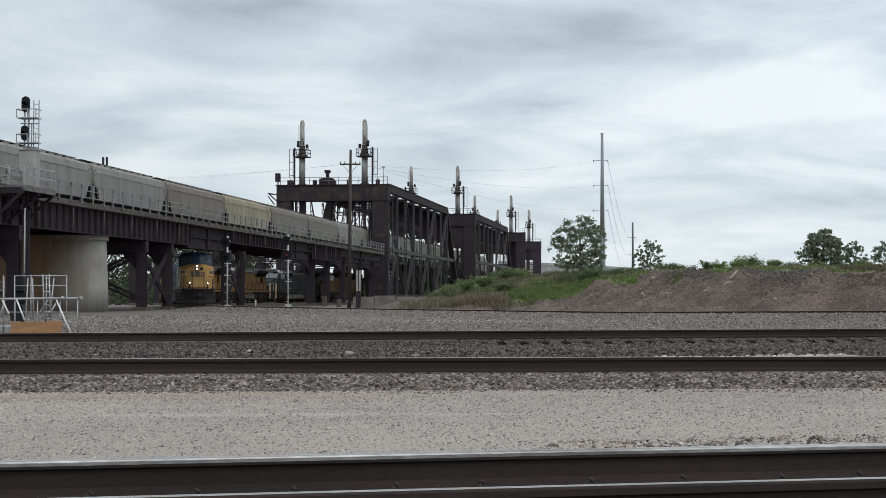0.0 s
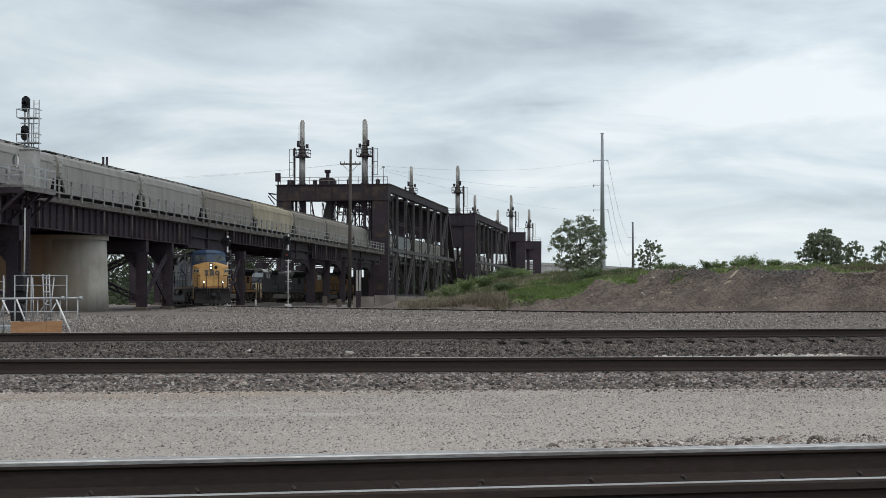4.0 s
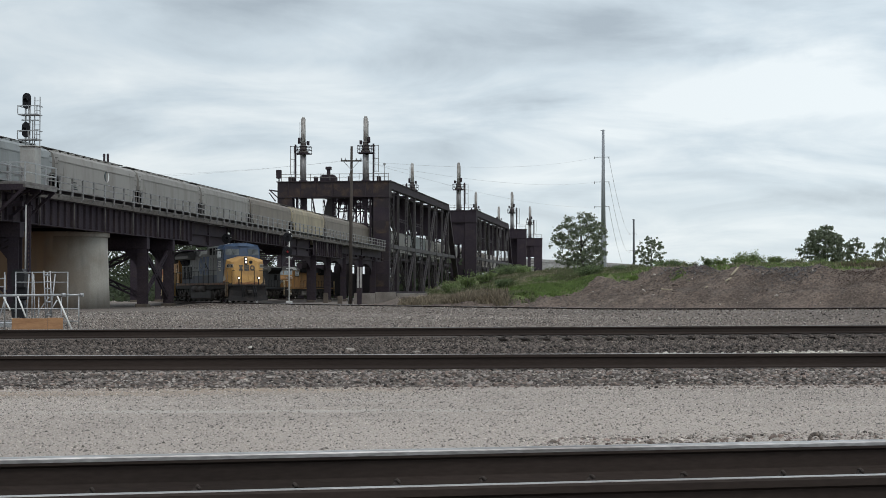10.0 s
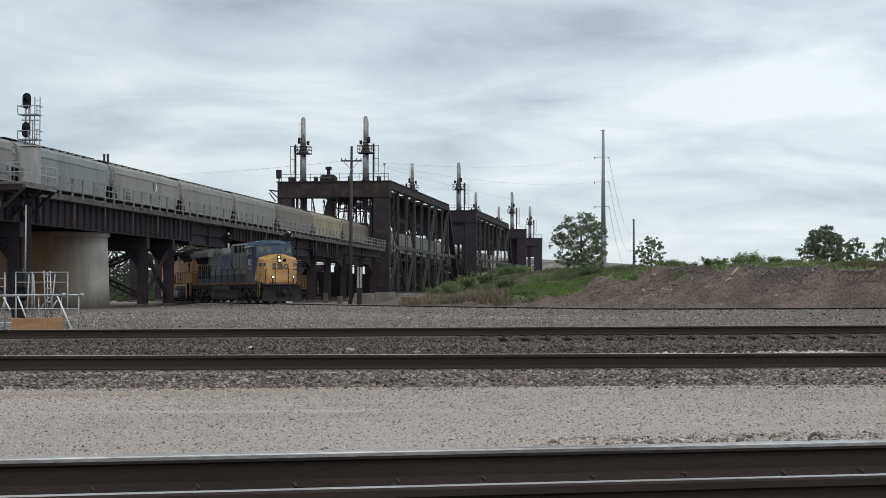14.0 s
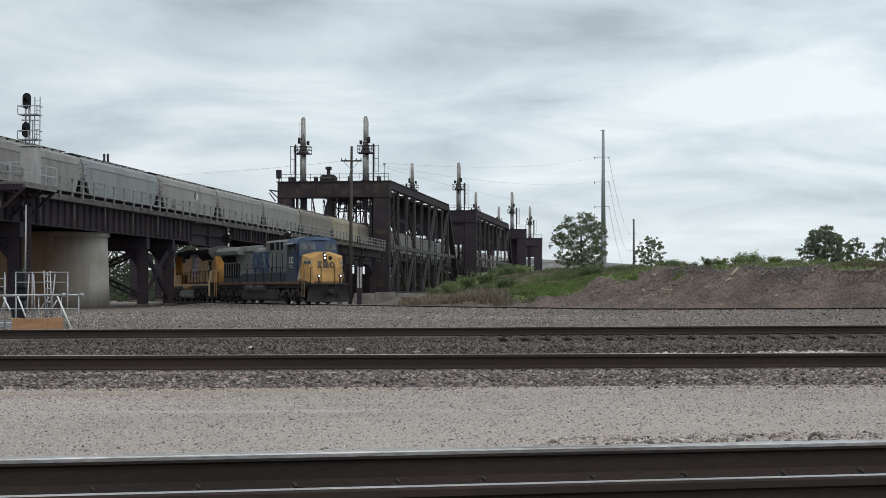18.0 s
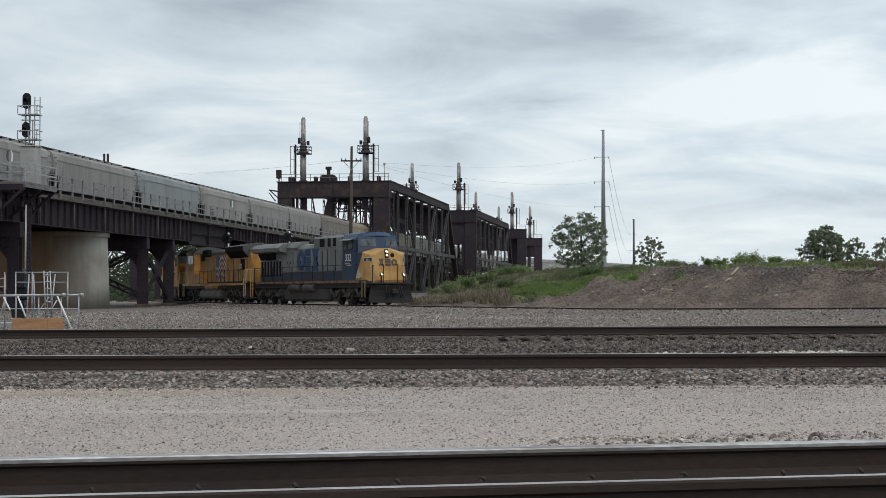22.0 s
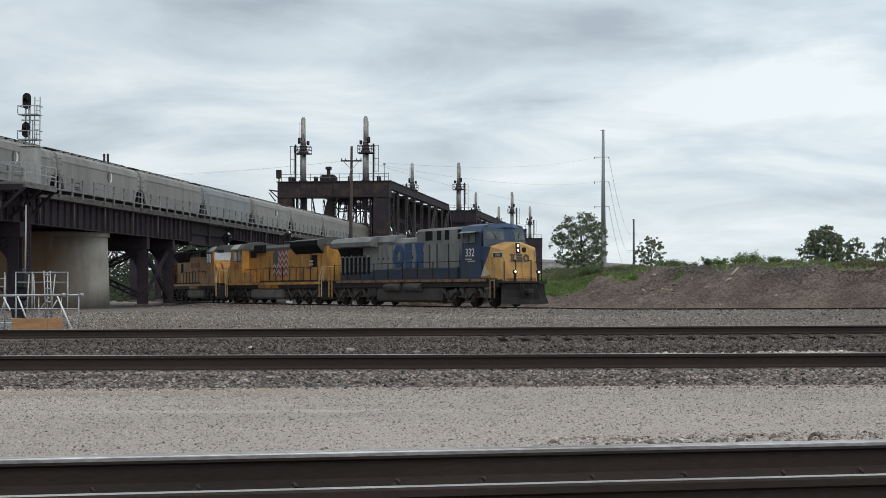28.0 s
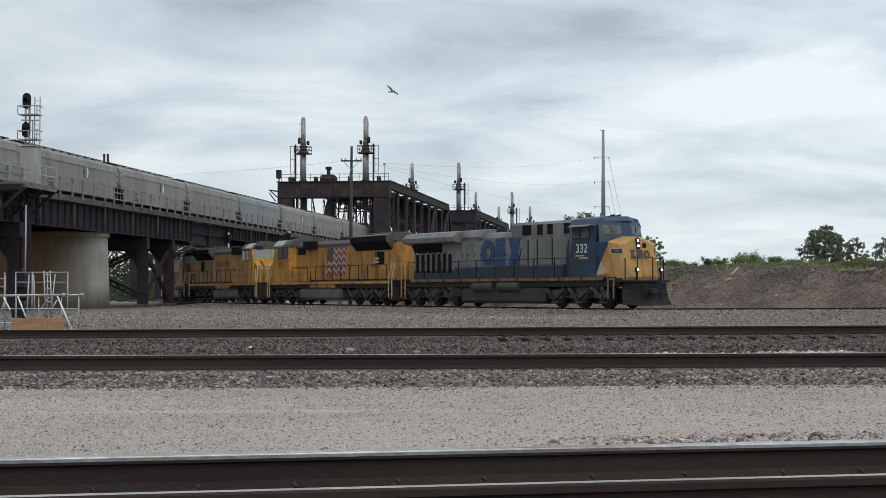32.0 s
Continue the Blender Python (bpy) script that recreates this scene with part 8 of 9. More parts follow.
def signal_head(parent, x, y, z, w, h, lit=None):
    """A hooded signal head: tall rounded backing plate, hood and lens, facing the rails."""
    pts = [(x - w / 2, z - h / 2 + w / 2), (x - w / 2, z + h / 2 - w / 2)]
    pts += [(x - w / 2 * math.cos(a), z + h / 2 - w / 2 + w / 2 * math.sin(a)) for a in [math.pi * k / 8 for k in range(1, 8)]]
    pts += [(x + w / 2, z + h / 2 - w / 2), (x + w / 2, z - h / 2 + w / 2)]
    pts += [(x + w / 2 * math.cos(a), z - h / 2 + w / 2 - w / 2 * math.sin(a)) for a in [math.pi * k / 8 for k in range(1, 8)]]
    b = part("signal_head", Shape().prism(pts, y, y + 0.12, "y"), M["black"], parent, "black signal head with rounded backing")
    hood = Shape()
    for k in range(8):
        a0, a1 = math.pi * k / 8, math.pi * (k + 1) / 8
        r = min(w, h) * 0.3
        hood.beam((x + r * math.cos(a0), y - 0.12, z + r * math.sin(a0)), (x + r * math.cos(a1), y - 0.12, z + r * math.sin(a1)), 0.03, 0.26, (0, 1, 0))
    part("hood", hood, M["black"], b)
    part("lens", Shape().cyl((x, y - 0.01, z), (x, y + 0.01, z), min(w, h) * 0.2, n=12), M["red_lens"] if lit else M["vent_and_shade"], b, "lit red lens" if lit else "")
    return b


def bridge_signal():
    """The signal on its bracketed platform at the bridge's edge, with a silver cabinet."""
    t = thing("bridge_signal", BRIDGE @ pose(-0.34, 0, 0), "grey signal mast and silver cabinet on a bracketed platform", "signal")
    part("platform", Shape().box(0.12, 2.0, 93.2, 98.2, 7.46, 7.62, 0.02), M["grey_steel"], t, "grey platform deck")
    for y in (93.3, 95.7, 98.0):
        part("joist", Shape().box(-0.2, 1.95, y - 0.09, y + 0.09, 7.12, 7.46), M["steel"], t)
        part("bracket", Shape().beam((1.85, y, 7.2), (-0.05, y, 5.5), 0.16), M["steel"], t)
        part("bracket_foot", Shape().box(-0.1, 0.3, y - 0.25, y + 0.25, 5.3, 5.7), M["steel"], t)
    part("edge_channel", Shape().box(1.88, 2.0, 93.2, 98.2, 7.28, 7.46), M["grey_steel"], t)
    for y in (94.5, 96.8):
        part("knee_strut", Shape().beam((1.7, y, 7.2), (0.0, y + 0.6, 6.4), 0.10).beam((0.9, y - 0.6, 7.2), (0.9, y - 0.6, 6.3), 0.09), M["steel"], t)
    part("lower_beam", Shape().box(0.1, 1.4, 94.2, 94.5, 6.2, 6.5).box(0.1, 1.1, 96.6, 96.9, 6.1, 6.4), M["steel"], t)
    railed(t, 0.2, 1.95, 93.25, 98.15, 7.62, 1.15, [(0.2, 93.25), (1.05, 93.25), (1.95, 93.25), (1.95, 94.9), (1.95, 96.5), (1.95, 98.15)], M["galv"], 0.07)
    part("railing_run", Shape().beam((1.95, 98.15, 8.77), (0.2, 98.15, 8.77), 0.07).beam((1.95, 98.15, 8.2), (0.2, 98.15, 8.2), 0.07), M["galv"], t)
    cab = part("cabinet", Shape().box(0.05, 1.05, 97.0, 98.0, 7.64, 10.05, 0.03), M["cabinet"], t, "silver equipment cabinet")
    part("cabinet_door", Shape().box(0.14, 0.96, 96.97, 97.0, 7.8, 9.85, 0.01), M["cabinet"], cab)
    part("cabinet_roof", Shape().box(0.0, 1.1, 96.92, 98.08, 10.05, 10.13, 0.02), M["cabinet"], cab)
    for x in (0.22, 0.48):
        part("mast", Shape().beam((x, 97.5, 10.1), (x, 97.5, 12.6), 0.09), M["galv"], t)
    signal_head(t, 0.30, 97.4, 12.95, 0.52, 1.0)
    signal_head(t, 0.26, 97.4, 11.15, 0.50, 0.95)
    ladder(t, 0.98, 97.5, 10.1, 13.2, 0.34, M["galv"])
    for z in (10.55, 12.1):
        part("basket_floor", Shape().box(-0.1, 1.15, 97.0, 97.9, z - 0.06, z), M["galv"], t)
        railed(t, -0.1, 1.15, 97.0, 97.9, z, 0.5, [(-0.1, 97.0), (0.6, 97.0), (1.15, 97.0)], M["galv"], 0.05, 1)
    part("cross_bar", Shape().beam((0.0, 97.4, 11.75), (1.1, 97.4, 11.72), 0.07).beam((0.72, 97.4, 10.1), (0.72, 97.4, 11.75), 0.06), M["galv"], t)
    part("conduit", Shape().cyl((1.48, 94.6, 1.9), (1.48, 94.6, 6.3), 0.06, n=10), M["white_mast"], t, "white conduit pipe under the platform")
    s = Shape()
    lattice(s, (1.68, 94.6, 1.9), (1.68, 94.6, 6.2), 0.16, (1, 0, 0), 16)
    part("laced_post", s, M["steel"], t)


def pipe_pair():
    t = thing("vent_pipes", BRIDGE @ pose(-9.25, 137.5, 0), "two short dark pipes on the bridge deck", "pipes")
    for x in (-0.12, 0.22):
        part("pipe", Shape().cyl((x, 0, 7.0), (x, 0, 13.3), 0.11, n=8), M["steel"], t)


def ground_signal(x, y, top, label, lit):
    """A white wayside mast with two dark heads, a ladder and a concrete foot."""
    t = thing("wayside_signal", pose(x, y, -0.15), label, "signal", "wayside signals")
    part("mast", Shape().cyl((0, 0, 0.2), (0, 0, top), 0.07, n=10), M["white_mast"], t, "white painted mast")
    part("foot", Shape().box(-0.3, 0.3, -0.3, 0.3, 0, 0.32, 0.04), M["white_mast"], t)
    part("base_slab", Shape().box(-0.5, 0.5, -0.4, 0.4, -0.05, 0.1, 0.03), M["wall_conc"], t)
    for z, on in ((top - 0.35, False), (top - 1.75, lit)):
        b = part("target", Shape().cyl((-0.15, -0.10, z), (-0.15, -0.05, z), 0.46, n=20), M["black"], t, "black round signal target")
        part("lens", Shape().cyl((-0.15, -0.13, z), (-0.15, -0.09, z), 0.10, n=12), M["red_lens"] if on else M["vent_and_shade"], b, "lit red lens" if on else "")
        part("hood", Shape().cyl((-0.15, -0.32, z + 0.05), (-0.15, -0.10, z + 0.05), 0.17, n=12, caps=False), M["black"], b)
    part("finial", Shape().cyl((0, 0, top), (0, 0, top + 0.22), 0.13, 0.06, n=8).beam((0, 0, top), (0.28, -0.1, top - 0.3), 0.06), M["white"], t)
    for k in range(int((top - 1.2) / 0.42)):
        e = 0.26 if k % 2 else -0.24
        part("climbing_step", Shape().beam((0, 0, 0.6 + 0.42 * k), (e, -0.03, 0.62 + 0.42 * k), 0.04), M["white_mast"], t)
    for z in (top - 2.3, top - 3.4, top - 4.3):
        part("step_bracket", Shape().beam((-0.3, -0.05, z), (0.33, 0.1, z), 0.06), M["white_mast"], t)
    return t


def dark_housings():
    t = thing("signal_housing", pose(-16.9, 62.0, -0.15), "black rounded signal housings on a short post", "signal")
    part("post", Shape().beam((0.12, 0.2, 0), (0.12, 0.2, 2.05), 0.12), M["black"], t)
    for z0, z1 in ((1.35, 2.08), (0.15, 0.85)):
        prof = [(-0.2, z0), (-0.24, z1 - 0.2), (-0.14, z1), (0.2, z1), (0.3, z1 - 0.2), (0.27, z0)]
        part("housing", Shape().prism(prof, -0.35, 0.15, "y"), M["black"], t)
    part("box", Shape().box(-0.22, 0.36, -0.2, 0.2, 0.85, 1.35, 0.04), M["black"], t)


def rail_platform():
    """An aluminium pipe platform with gates, braces and a plywood board at its foot."""
    t = thing("pipe_platform", pose(0, 0, -0.13), "bare aluminium pipe platform with railings by the track", "platform")
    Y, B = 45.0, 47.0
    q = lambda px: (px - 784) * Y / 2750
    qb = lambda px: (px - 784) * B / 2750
    al = M["alu"]
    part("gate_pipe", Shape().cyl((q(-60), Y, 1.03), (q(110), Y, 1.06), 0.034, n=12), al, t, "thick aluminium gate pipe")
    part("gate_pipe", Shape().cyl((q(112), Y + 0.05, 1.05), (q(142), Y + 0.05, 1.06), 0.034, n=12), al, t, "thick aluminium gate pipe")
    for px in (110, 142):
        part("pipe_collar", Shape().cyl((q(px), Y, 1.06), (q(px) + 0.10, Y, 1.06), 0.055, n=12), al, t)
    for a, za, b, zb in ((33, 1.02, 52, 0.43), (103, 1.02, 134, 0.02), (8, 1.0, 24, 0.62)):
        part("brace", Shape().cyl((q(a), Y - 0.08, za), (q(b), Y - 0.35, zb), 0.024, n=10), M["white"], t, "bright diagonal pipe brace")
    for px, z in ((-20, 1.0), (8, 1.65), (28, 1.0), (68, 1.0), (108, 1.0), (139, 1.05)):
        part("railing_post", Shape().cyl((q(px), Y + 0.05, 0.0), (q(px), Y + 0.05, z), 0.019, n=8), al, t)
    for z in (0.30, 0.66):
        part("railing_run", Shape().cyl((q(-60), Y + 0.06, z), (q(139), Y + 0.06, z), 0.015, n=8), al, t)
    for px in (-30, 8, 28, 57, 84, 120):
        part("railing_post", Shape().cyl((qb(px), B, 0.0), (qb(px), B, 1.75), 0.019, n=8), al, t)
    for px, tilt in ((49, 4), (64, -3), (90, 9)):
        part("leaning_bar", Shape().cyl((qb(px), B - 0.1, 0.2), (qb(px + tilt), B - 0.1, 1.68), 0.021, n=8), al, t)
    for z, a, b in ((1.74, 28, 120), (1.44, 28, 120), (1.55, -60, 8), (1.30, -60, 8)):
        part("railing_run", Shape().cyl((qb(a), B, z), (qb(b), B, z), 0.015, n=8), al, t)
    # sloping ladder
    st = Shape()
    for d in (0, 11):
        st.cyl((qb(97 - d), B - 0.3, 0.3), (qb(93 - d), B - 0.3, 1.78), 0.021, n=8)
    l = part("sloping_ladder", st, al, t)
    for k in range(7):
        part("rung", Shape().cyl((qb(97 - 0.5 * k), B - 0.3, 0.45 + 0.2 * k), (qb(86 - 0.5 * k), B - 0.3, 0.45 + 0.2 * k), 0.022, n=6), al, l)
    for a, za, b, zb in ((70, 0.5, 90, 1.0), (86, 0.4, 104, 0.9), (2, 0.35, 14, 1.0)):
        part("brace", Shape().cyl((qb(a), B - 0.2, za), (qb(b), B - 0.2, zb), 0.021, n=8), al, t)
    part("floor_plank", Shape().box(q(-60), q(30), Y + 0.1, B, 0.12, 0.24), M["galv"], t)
    b = thing("plywood_board", pose(0, 0, -0.13), "plywood board standing on edge against a platform", "board")
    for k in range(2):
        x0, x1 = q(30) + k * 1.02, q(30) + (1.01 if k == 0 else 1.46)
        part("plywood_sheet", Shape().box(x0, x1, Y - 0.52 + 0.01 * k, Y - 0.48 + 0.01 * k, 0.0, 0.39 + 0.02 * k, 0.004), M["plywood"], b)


def utility_pole():
    t = thing("utility_pole", pose(-8.35, 140, -0.15), "old wooden utility pole with one crossarm", "pole")
    part("pole", Shape().cyl((0, 0, 0), (0.10, 0, 14.35), 0.19, 0.11, n=12), M["wood_pole"], t)
    part("crossarm", Shape().box(-0.85, 1.0, -0.22, -0.10, 12.95, 13.08), M["wood_pole"], t)
    for x in (-0.8, -0.45, 0.55, 0.95):
        part("insulator", Shape().cyl((x, -0.16, 13.08), (x, -0.16, 13.29), 0.06, 0.045, n=8), M["galv"], t)
    for e in (-0.6, 0.75):
        part("arm_brace", Shape().beam((0.08, -0.15, 12.2), (e, -0.15, 12.95), 0.05), M["galv"], t)


def marker_posts():
    t = thing("marker_post", pose(-7.85, 146, -0.15), "pale grey boards over a dark steel post", "marker")
    part("post", Shape().box(-0.22, 0.22, -0.15, 0.15, 0, 1.6, 0.02), M["rust"], t, "dark steel post")
    for x in (-0.22, 0.04):
        part("board", Shape().box(x, x + 0.18, -0.18, -0.12, 1.6, 3.55, 0.01), M["cabinet"], t)
    for x, y, h in ((-12.9, 171, 0.5), (-10.6, 160, 0.2)):
        t = thing("marker_post", pose(x, y, -0.15), "short wooden block by the columns", "marker")
        part("block", Shape().box(-0.25, 0.25, -0.2, 0.2, 0, h + 0.6, 0.03), M["old_footing"], t)
    for x, y in ((-17.6, 146.8), (-9.4, 155.0)):
        solo("short_pipe", Shape().cyl((0, 0, 0), (0, 0, 0.8), 0.08, n=10), M["white_mast"], pose(x, y, -0.15), "short white pipe standing by a column", "pipe", "short white pipes")




def steel_pole(x, y, top, r0, r1, arms, label, z=2.8, steel="pole_steel"):
    t = thing("transmission_pole", pose(x, y, z), label, "pole", "transmission poles")
    h = top - z
    part("lower_shaft", Shape().cyl((0, 0, -1), (0, 0, h * 0.345), r0, r0 * 0.86, n=14), M[steel], t)
    part("upper_shaft", Shape().cyl((0, 0, h * 0.345), (0, 0, h), r0 * 0.72, r1, n=14), M[steel], t)
    part("joint_collar", Shape().cyl((0, 0, h * 0.34), (0, 0, h * 0.355), r0 * 0.95, n=14), M[steel], t)
    for az in arms:
        a = part("arm", Shape().beam((-1.7, 0, az - z + 0.05), (1.1, 0, az - z + 0.1), 0.09), M[steel], t)
        for e in (-1.7, 1.1):
            part("insulator", Shape().cyl((e, 0, az - z - 0.25), (e, 0, az - z + 0.2), 0.08, n=8), M["galv"], a)
    part("cap", Shape().beam((-0.5, 0, h - 0.15), (0.4, 0, h - 0.1), 0.10), M[steel], t)
    return t


def sagging(a, b, sag, n=14):
    a, b = Vector(a), Vector(b)
    return [a.lerp(b, k / n) - Vector((0, 0, sag * 4 * (k / n) * (1 - k / n))) for k in range(n + 1)]


def wires():
    arms = (27.1, 22.3, 17.5)
    k = 0
    for z in arms:
        s = run(Shape(), sagging((29.3, 300, z), (-8.7 + 0.6 * k, 139.84, 12.96), 1.2), 0.010, 5)
        solo("power_line", s, M["wire"], pose(0, 0, 0), "thin grey power line strung from a pole", "wire", "power lines")
        s = run(Shape(), sagging((32.1, 300, z), (68.0, 560, (22.0, 16.0, 10.5)[k]), 4.0 + k), 0.03, 5)
        solo("power_line", s, M["wire"], pose(0, 0, 0), "thin grey power line strung from a pole", "wire", "power lines")
        k += 1
    for k in range(2):
        s = run(Shape(), sagging((-8.3 + 0.5 * k, 139.8, 12.95), (-75, 205, 17.5 + k * 0.6), 1.6), 0.006, 5)
        solo("power_line", s, M["wire"], pose(0, 0, 0), "thin grey line strung from a wooden pole", "wire", "power lines")


def far_viaduct():
    t = thing("far_viaduct", pose(0, 560, 0), "distant pale concrete viaduct behind the trees", "viaduct")
    s = Shape().prism([(20, 12.6), (48, 11.4), (84, 9.2), (84, 3.6), (48, 3.6), (20, 3.6)], -5, 5, "y")
    part("deck", s, M["viaduct"], t)
    part("parapet", Shape().prism([(20, 13.5), (48, 12.3), (84, 10.1), (84, 9.2), (48, 11.4), (20, 12.6)], -5.4, -5.0, "y"), M["viaduct"], t)
    for x in (26, 40, 54, 68, 80):
        part("pier", Shape().box(x - 1, x + 1, -3, 3, -0.2, 11.2 - (x - 20) * 0.05 - 1.0), M["viaduct"], t)


def portal_bits():
    p1 = pose(-8.12, 233.7, 0, 0, 0, -7.41)
    t = thing("portal_lamp", p1, "small box lamp on a post at the portal corner", "lamp")
    part("post", Shape().beam((-17.0, 0.2, 17.87), (-17.0, 0.2, 18.5), 0.16), M["steel"], t)
    part("box", Shape().box(-17.4, -16.65, -0.1, 0.5, 18.35, 19.65, 0.05), M["steel"], t)
    t = thing("portal_bracket", p1, "dark bracket arm on the portal leg", "bracket")
    part("arm", Shape().beam((-17.2, 0.4, 16.4), (-18.6, 0.4, 16.6), 0.2).beam((-17.2, 0.4, 15.4), (-18.4, 0.4, 16.5), 0.16).beam((-18.6, 0.4, 16.2), (-17.6, 0.4, 14.9), 0.14), M["steel"], t)
    t = thing("thin_mast", p1, "thin light mast on the portal", "mast")
    part("mast", Shape().cyl((-0.8, 0.5, 17.87), (-0.8, 0.5, 20.4), 0.06, n=6).box(-1.0, -0.6, 0.4, 0.6, 20.3, 20.55), M["galv"], t)
    for x, w in ((-15.2, 0.8), (-11.4, 0.5), (-6.1, 0.6), (-1.7, 0.5)):
        solo("deck_box", Shape().box(x - w / 2, x + w / 2, 0.3, 1.3, 17.87, 18.6, 0.04), M["rust"], p1, "small rusty box on the portal top", "box", "boxes on the portal")


bridge_signal()
pipe_pair()
ground_signal(-19.75, 143.0, 6.45, "white wayside signal mast beside a bridge column", False)
ground_signal(-14.85, 150.0, 6.85, "white wayside signal mast showing red", True)
dark_housings()
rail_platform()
utility_pole()
marker_posts()
steel_pole(31.0, 300, 32.5, 0.62, 0.24, (27.1, 22.3, 17.5), "tall grey steel transmission pole with short arms")
steel_pole(68.8, 560, 27.5, 0.55, 0.3, (22.0, 16.0, 10.5), "distant dark grey steel transmission pole", 2.8, "dark_pole")
wires()
far_viaduct()
portal_bits()


# ---- birds ----
M["feather"] = mat("dark_grey_feathers", (0.055, 0.055, 0.06), 0.8, scale=20, fine=80, second=(0.12, 0.12, 0.125), fine_amt=0.2, bump=0)


def bird(label):
    """A small dark bird: body, tail and two wings that beat; its head points along +y."""
    t = thing("bird", pose(0, 0, 0), label, "bird", "birds")
    body = Shape()
    rows = [(-0.13, 0.012, 0.0), (-0.08, 0.035, 0.0), (0.0, 0.048, 0.0), (0.07, 0.04, 0.005), (0.11, 0.026, 0.015), (0.14, 0.028, 0.02), (0.165, 0.018, 0.02), (0.19, 0.004, 0.015)]
    n = 10
    for y, r, z in rows:
        body.v += [(r * math.cos(2 * math.pi * k / n), y, z + r * 0.9 * math.sin(2 * math.pi * k / n)) for k in range(n)]
    for k in range(len(rows) - 1):
        for i in range(n):
            body.smooth.add(len(body.f))
            body.f.append((k * n + i, k * n + (i + 1) % n, (k + 1) * n + (i + 1) % n, (k + 1) * n + i))
    part("body", body, M["feather"], t)
    part("tail", Shape().prism([(-0.02, -0.12), (0.02, -0.12), (0.045, -0.24), (-0.045, -0.24)], -0.008, 0.004, "z"), M["feather"], t)
    wings = []
    for side in (-1, 1):
        w = [(0, 0.07), (side * 0.14, 0.10), (side * 0.31, 0.0), (side * 0.33, -0.05), (side * 0.18, -0.05), (0, -0.06)]
        ob = part("wing", Shape().prism(w, -0.006, 0.006, "z"), M["feather"], t, m=pose(side * 0.03, 0, 0.03))
        wings.append((ob, side))
    return t, wings


BIRDS = [bird("dark bird flying over the yard"), bird("dark bird crossing high overhead")]


# ---- what moves ----
ROLL = [(0.0, 67.9), (3.0, 63.2), (6.0, 58.6), (9.0, 53.2), (12.0, 47.4), (14.5, 42.4), (17.0, 36.9), (19.0, 32.3), (21.0, 27.5), (23.0, 22.6),
        (25.0, 17.6), (28.0, 10.0), (30.0, 4.9), (32.0, -0.2)]


def on_rails(front, centre_back, bogies, flip=False):
    """The pose of a vehicle whose middle runs that far behind the leading end."""
    a, _ = on_curve(front + centre_back - bogies / 2)
    b, _ = on_curve(front + centre_back + bogies / 2)
    d = (a - b).normalized()
    mid = (a + b) / 2
    turn = math.degrees(math.atan2(d.y, d.x)) - 90
    return pose(mid.x, mid.y, mid.z, 0, 0, turn + (180 if flip else 0))


def rolled(t):
    """How far the train is from its last stand at a time."""
    for (t0, a), (t1, b) in zip(ROLL, ROLL[1:]):
        if t <= t1:
            return a + (b - a) * (t - t0) / (t1 - t0)
    return ROLL[-1][1]


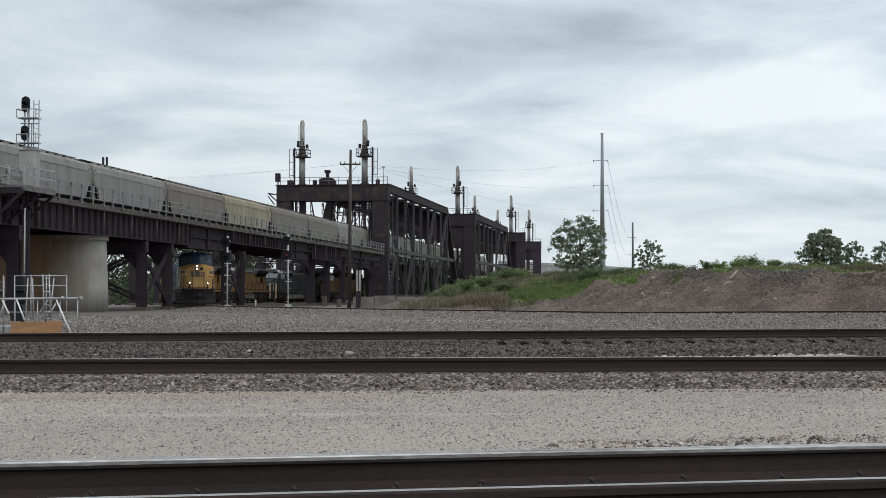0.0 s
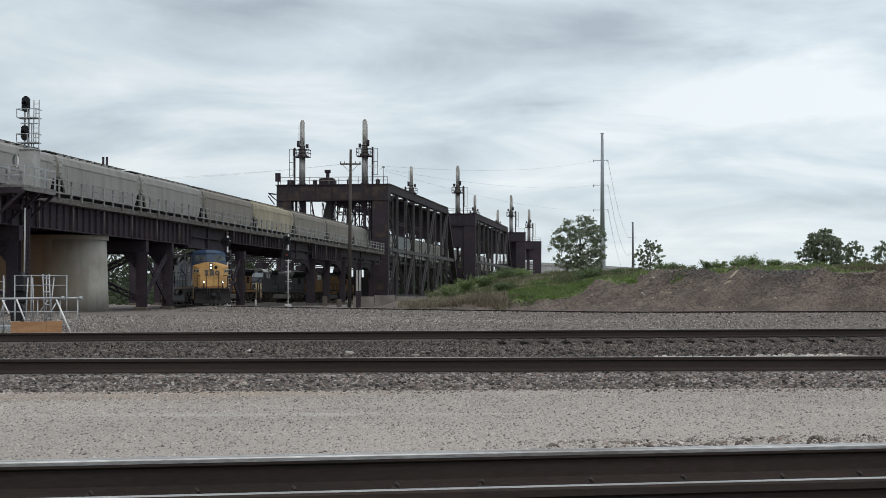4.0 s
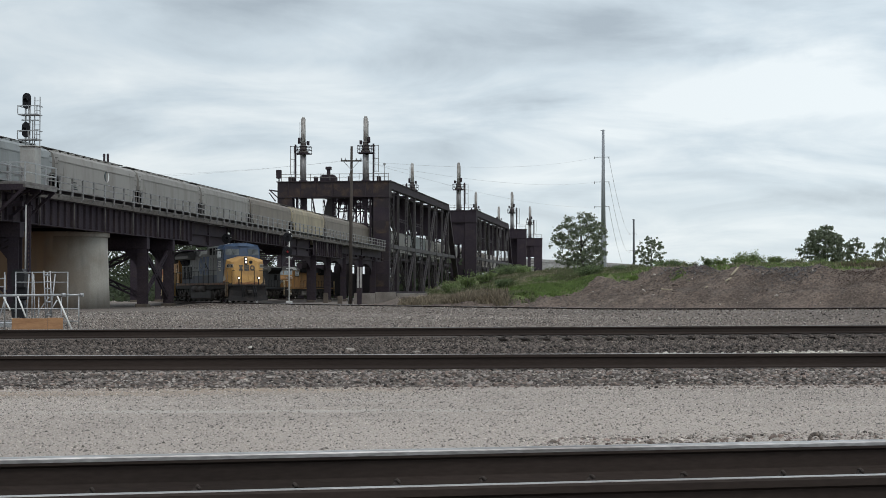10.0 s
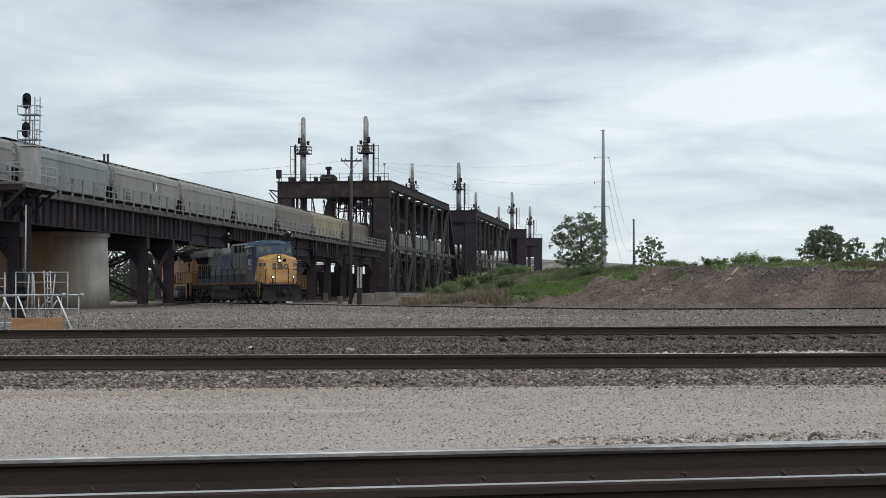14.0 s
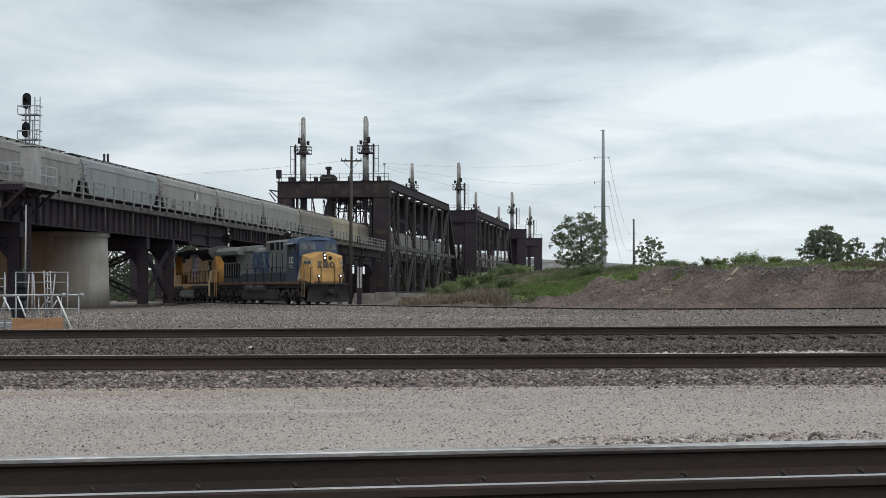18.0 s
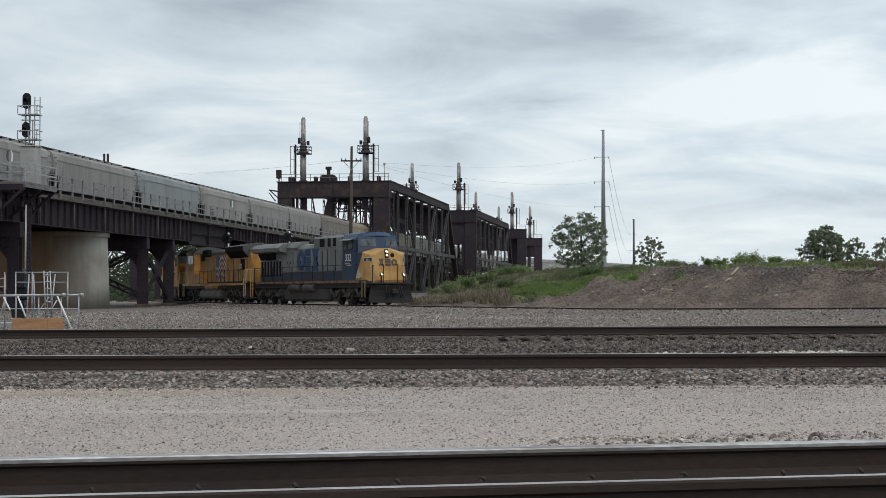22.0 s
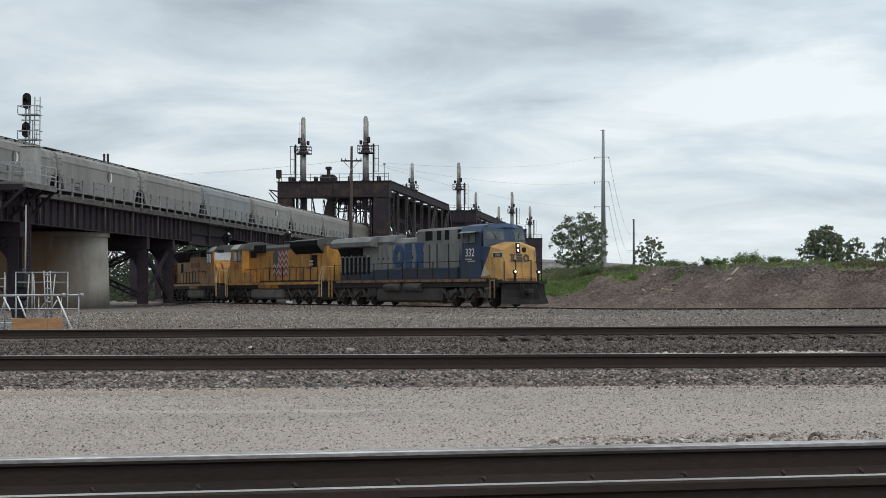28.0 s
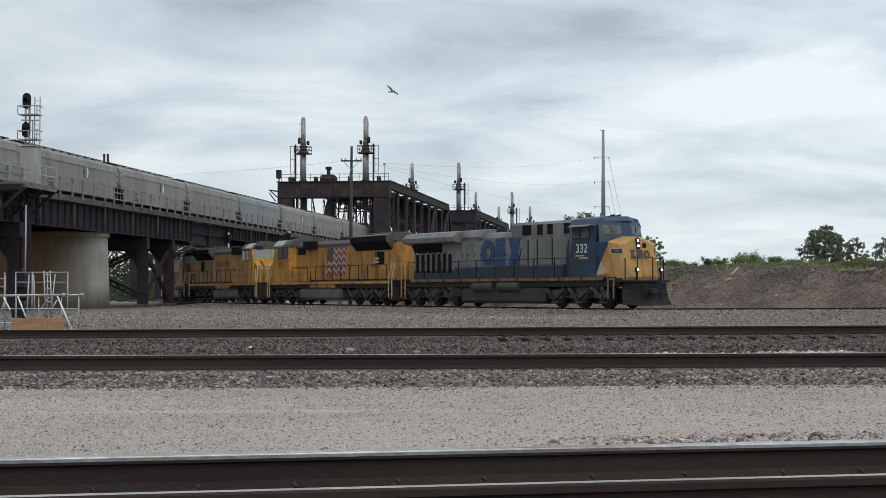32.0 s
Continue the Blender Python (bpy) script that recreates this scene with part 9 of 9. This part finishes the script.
# the birds' ways: seconds, place and heading
BIRD_WAYS = [
    [(0.0, (-230.0, 110.0, 27.0)), (30.6, (-15.1, 43.0, 7.9)), (30.9, (-13.55, 44.0, 8.1)), (31.0, (-12.7, 45.0, 8.35)), (31.1, (-11.2, 46.0, 8.5)), (31.2, (-10.3, 47.0, 8.65)), (31.3, (-9.35, 49.0, 8.9)),
     (31.4, (-8.4, 51.0, 9.2)), (31.5, (-7.35, 53.0, 9.3)), (31.6, (-6.35, 55.0, 9.6)), (31.7, (-5.35, 57.5, 9.5)), (31.8, (-4.3, 60.0, 9.5)), (31.9, (-3.25, 62.0, 9.4)), (32.0, (-2.1, 64.0, 9.3))],
    [(0.0, (-330.0, 30.0, 30.0)), (29.4, (-1.6, 38.0, 8.7)), (29.6, (1.15, 40.0, 8.5)), (29.7, (2.7, 41.0, 8.6)), (29.8, (4.4, 42.0, 8.75)), (29.9, (6.2, 43.0, 8.8)), (30.0, (8.05, 44.0, 8.9)),
     (30.1, (9.8, 45.5, 8.95)), (30.2, (11.6, 47.0, 9.1)), (30.3, (13.6, 48.0, 9.2)), (30.6, (19.5, 52.0, 9.7)), (32.0, (48.0, 70.0, 12.0))]]


def motions():
    back = 10.2
    for i, ob in enumerate(UNITS):
        walk(ob, [(t, on_rails(s, back, 13.4, i == 1)) for t, s in ROLL])
        back += 22.2
    for ob in AXLES:
        base = ob.matrix_basis.translation.copy()
        sign = -1 if ob.parent.parent != UNITS[1] else 1
        rows = []
        for k in range(0, 108):
            t = min(32.0, 0.3 * k)
            turn = math.degrees((ROLL[0][1] - rolled(t)) / 0.53)
            rows.append((t, pose(base.x, base.y, base.z, sign * turn, 0, 0)))
        walk(ob, rows)
    along_train = -47.6
    for i, ob in enumerate(HOPPERS):
        length = LONG if ORDER.get(i) in (tan_car, old_car) else 18.45
        along_train += length / 2
        middle = along_train
        along_train += length / 2
        walk(ob, [(t, BRIDGE @ pose(-4.9, middle + 2.79 * t + 0.0085 * t * t, 6.78)) for t in (0.0, 4.0, 8.0, 12.0, 16.0, 20.0, 24.0, 28.0, 32.0)])

    for (ob, wings), way in zip(BIRDS, BIRD_WAYS):
        rows = []
        for i, (t, p) in enumerate(way):
            a, b = way[max(0, i - 1)][1], way[min(len(way) - 1, i + 1)][1]
            rows.append((t, pose(*p, 12, 38, math.degrees(math.atan2(b[1] - a[1], b[0] - a[0])) - 90)))
        walk(ob, rows)
        beat = [(0.0, 20), (29.2, 20)] + [(29.3 + 0.1 * k, (55, 5, -35, 10)[k % 4]) for k in range(28)]
        for wing, side in wings:
            base = wing.matrix_basis.translation.copy()
            walk(wing, [(t, pose(base.x, base.y, base.z, 0, -side * a, 0)) for t, a in beat])


motions()
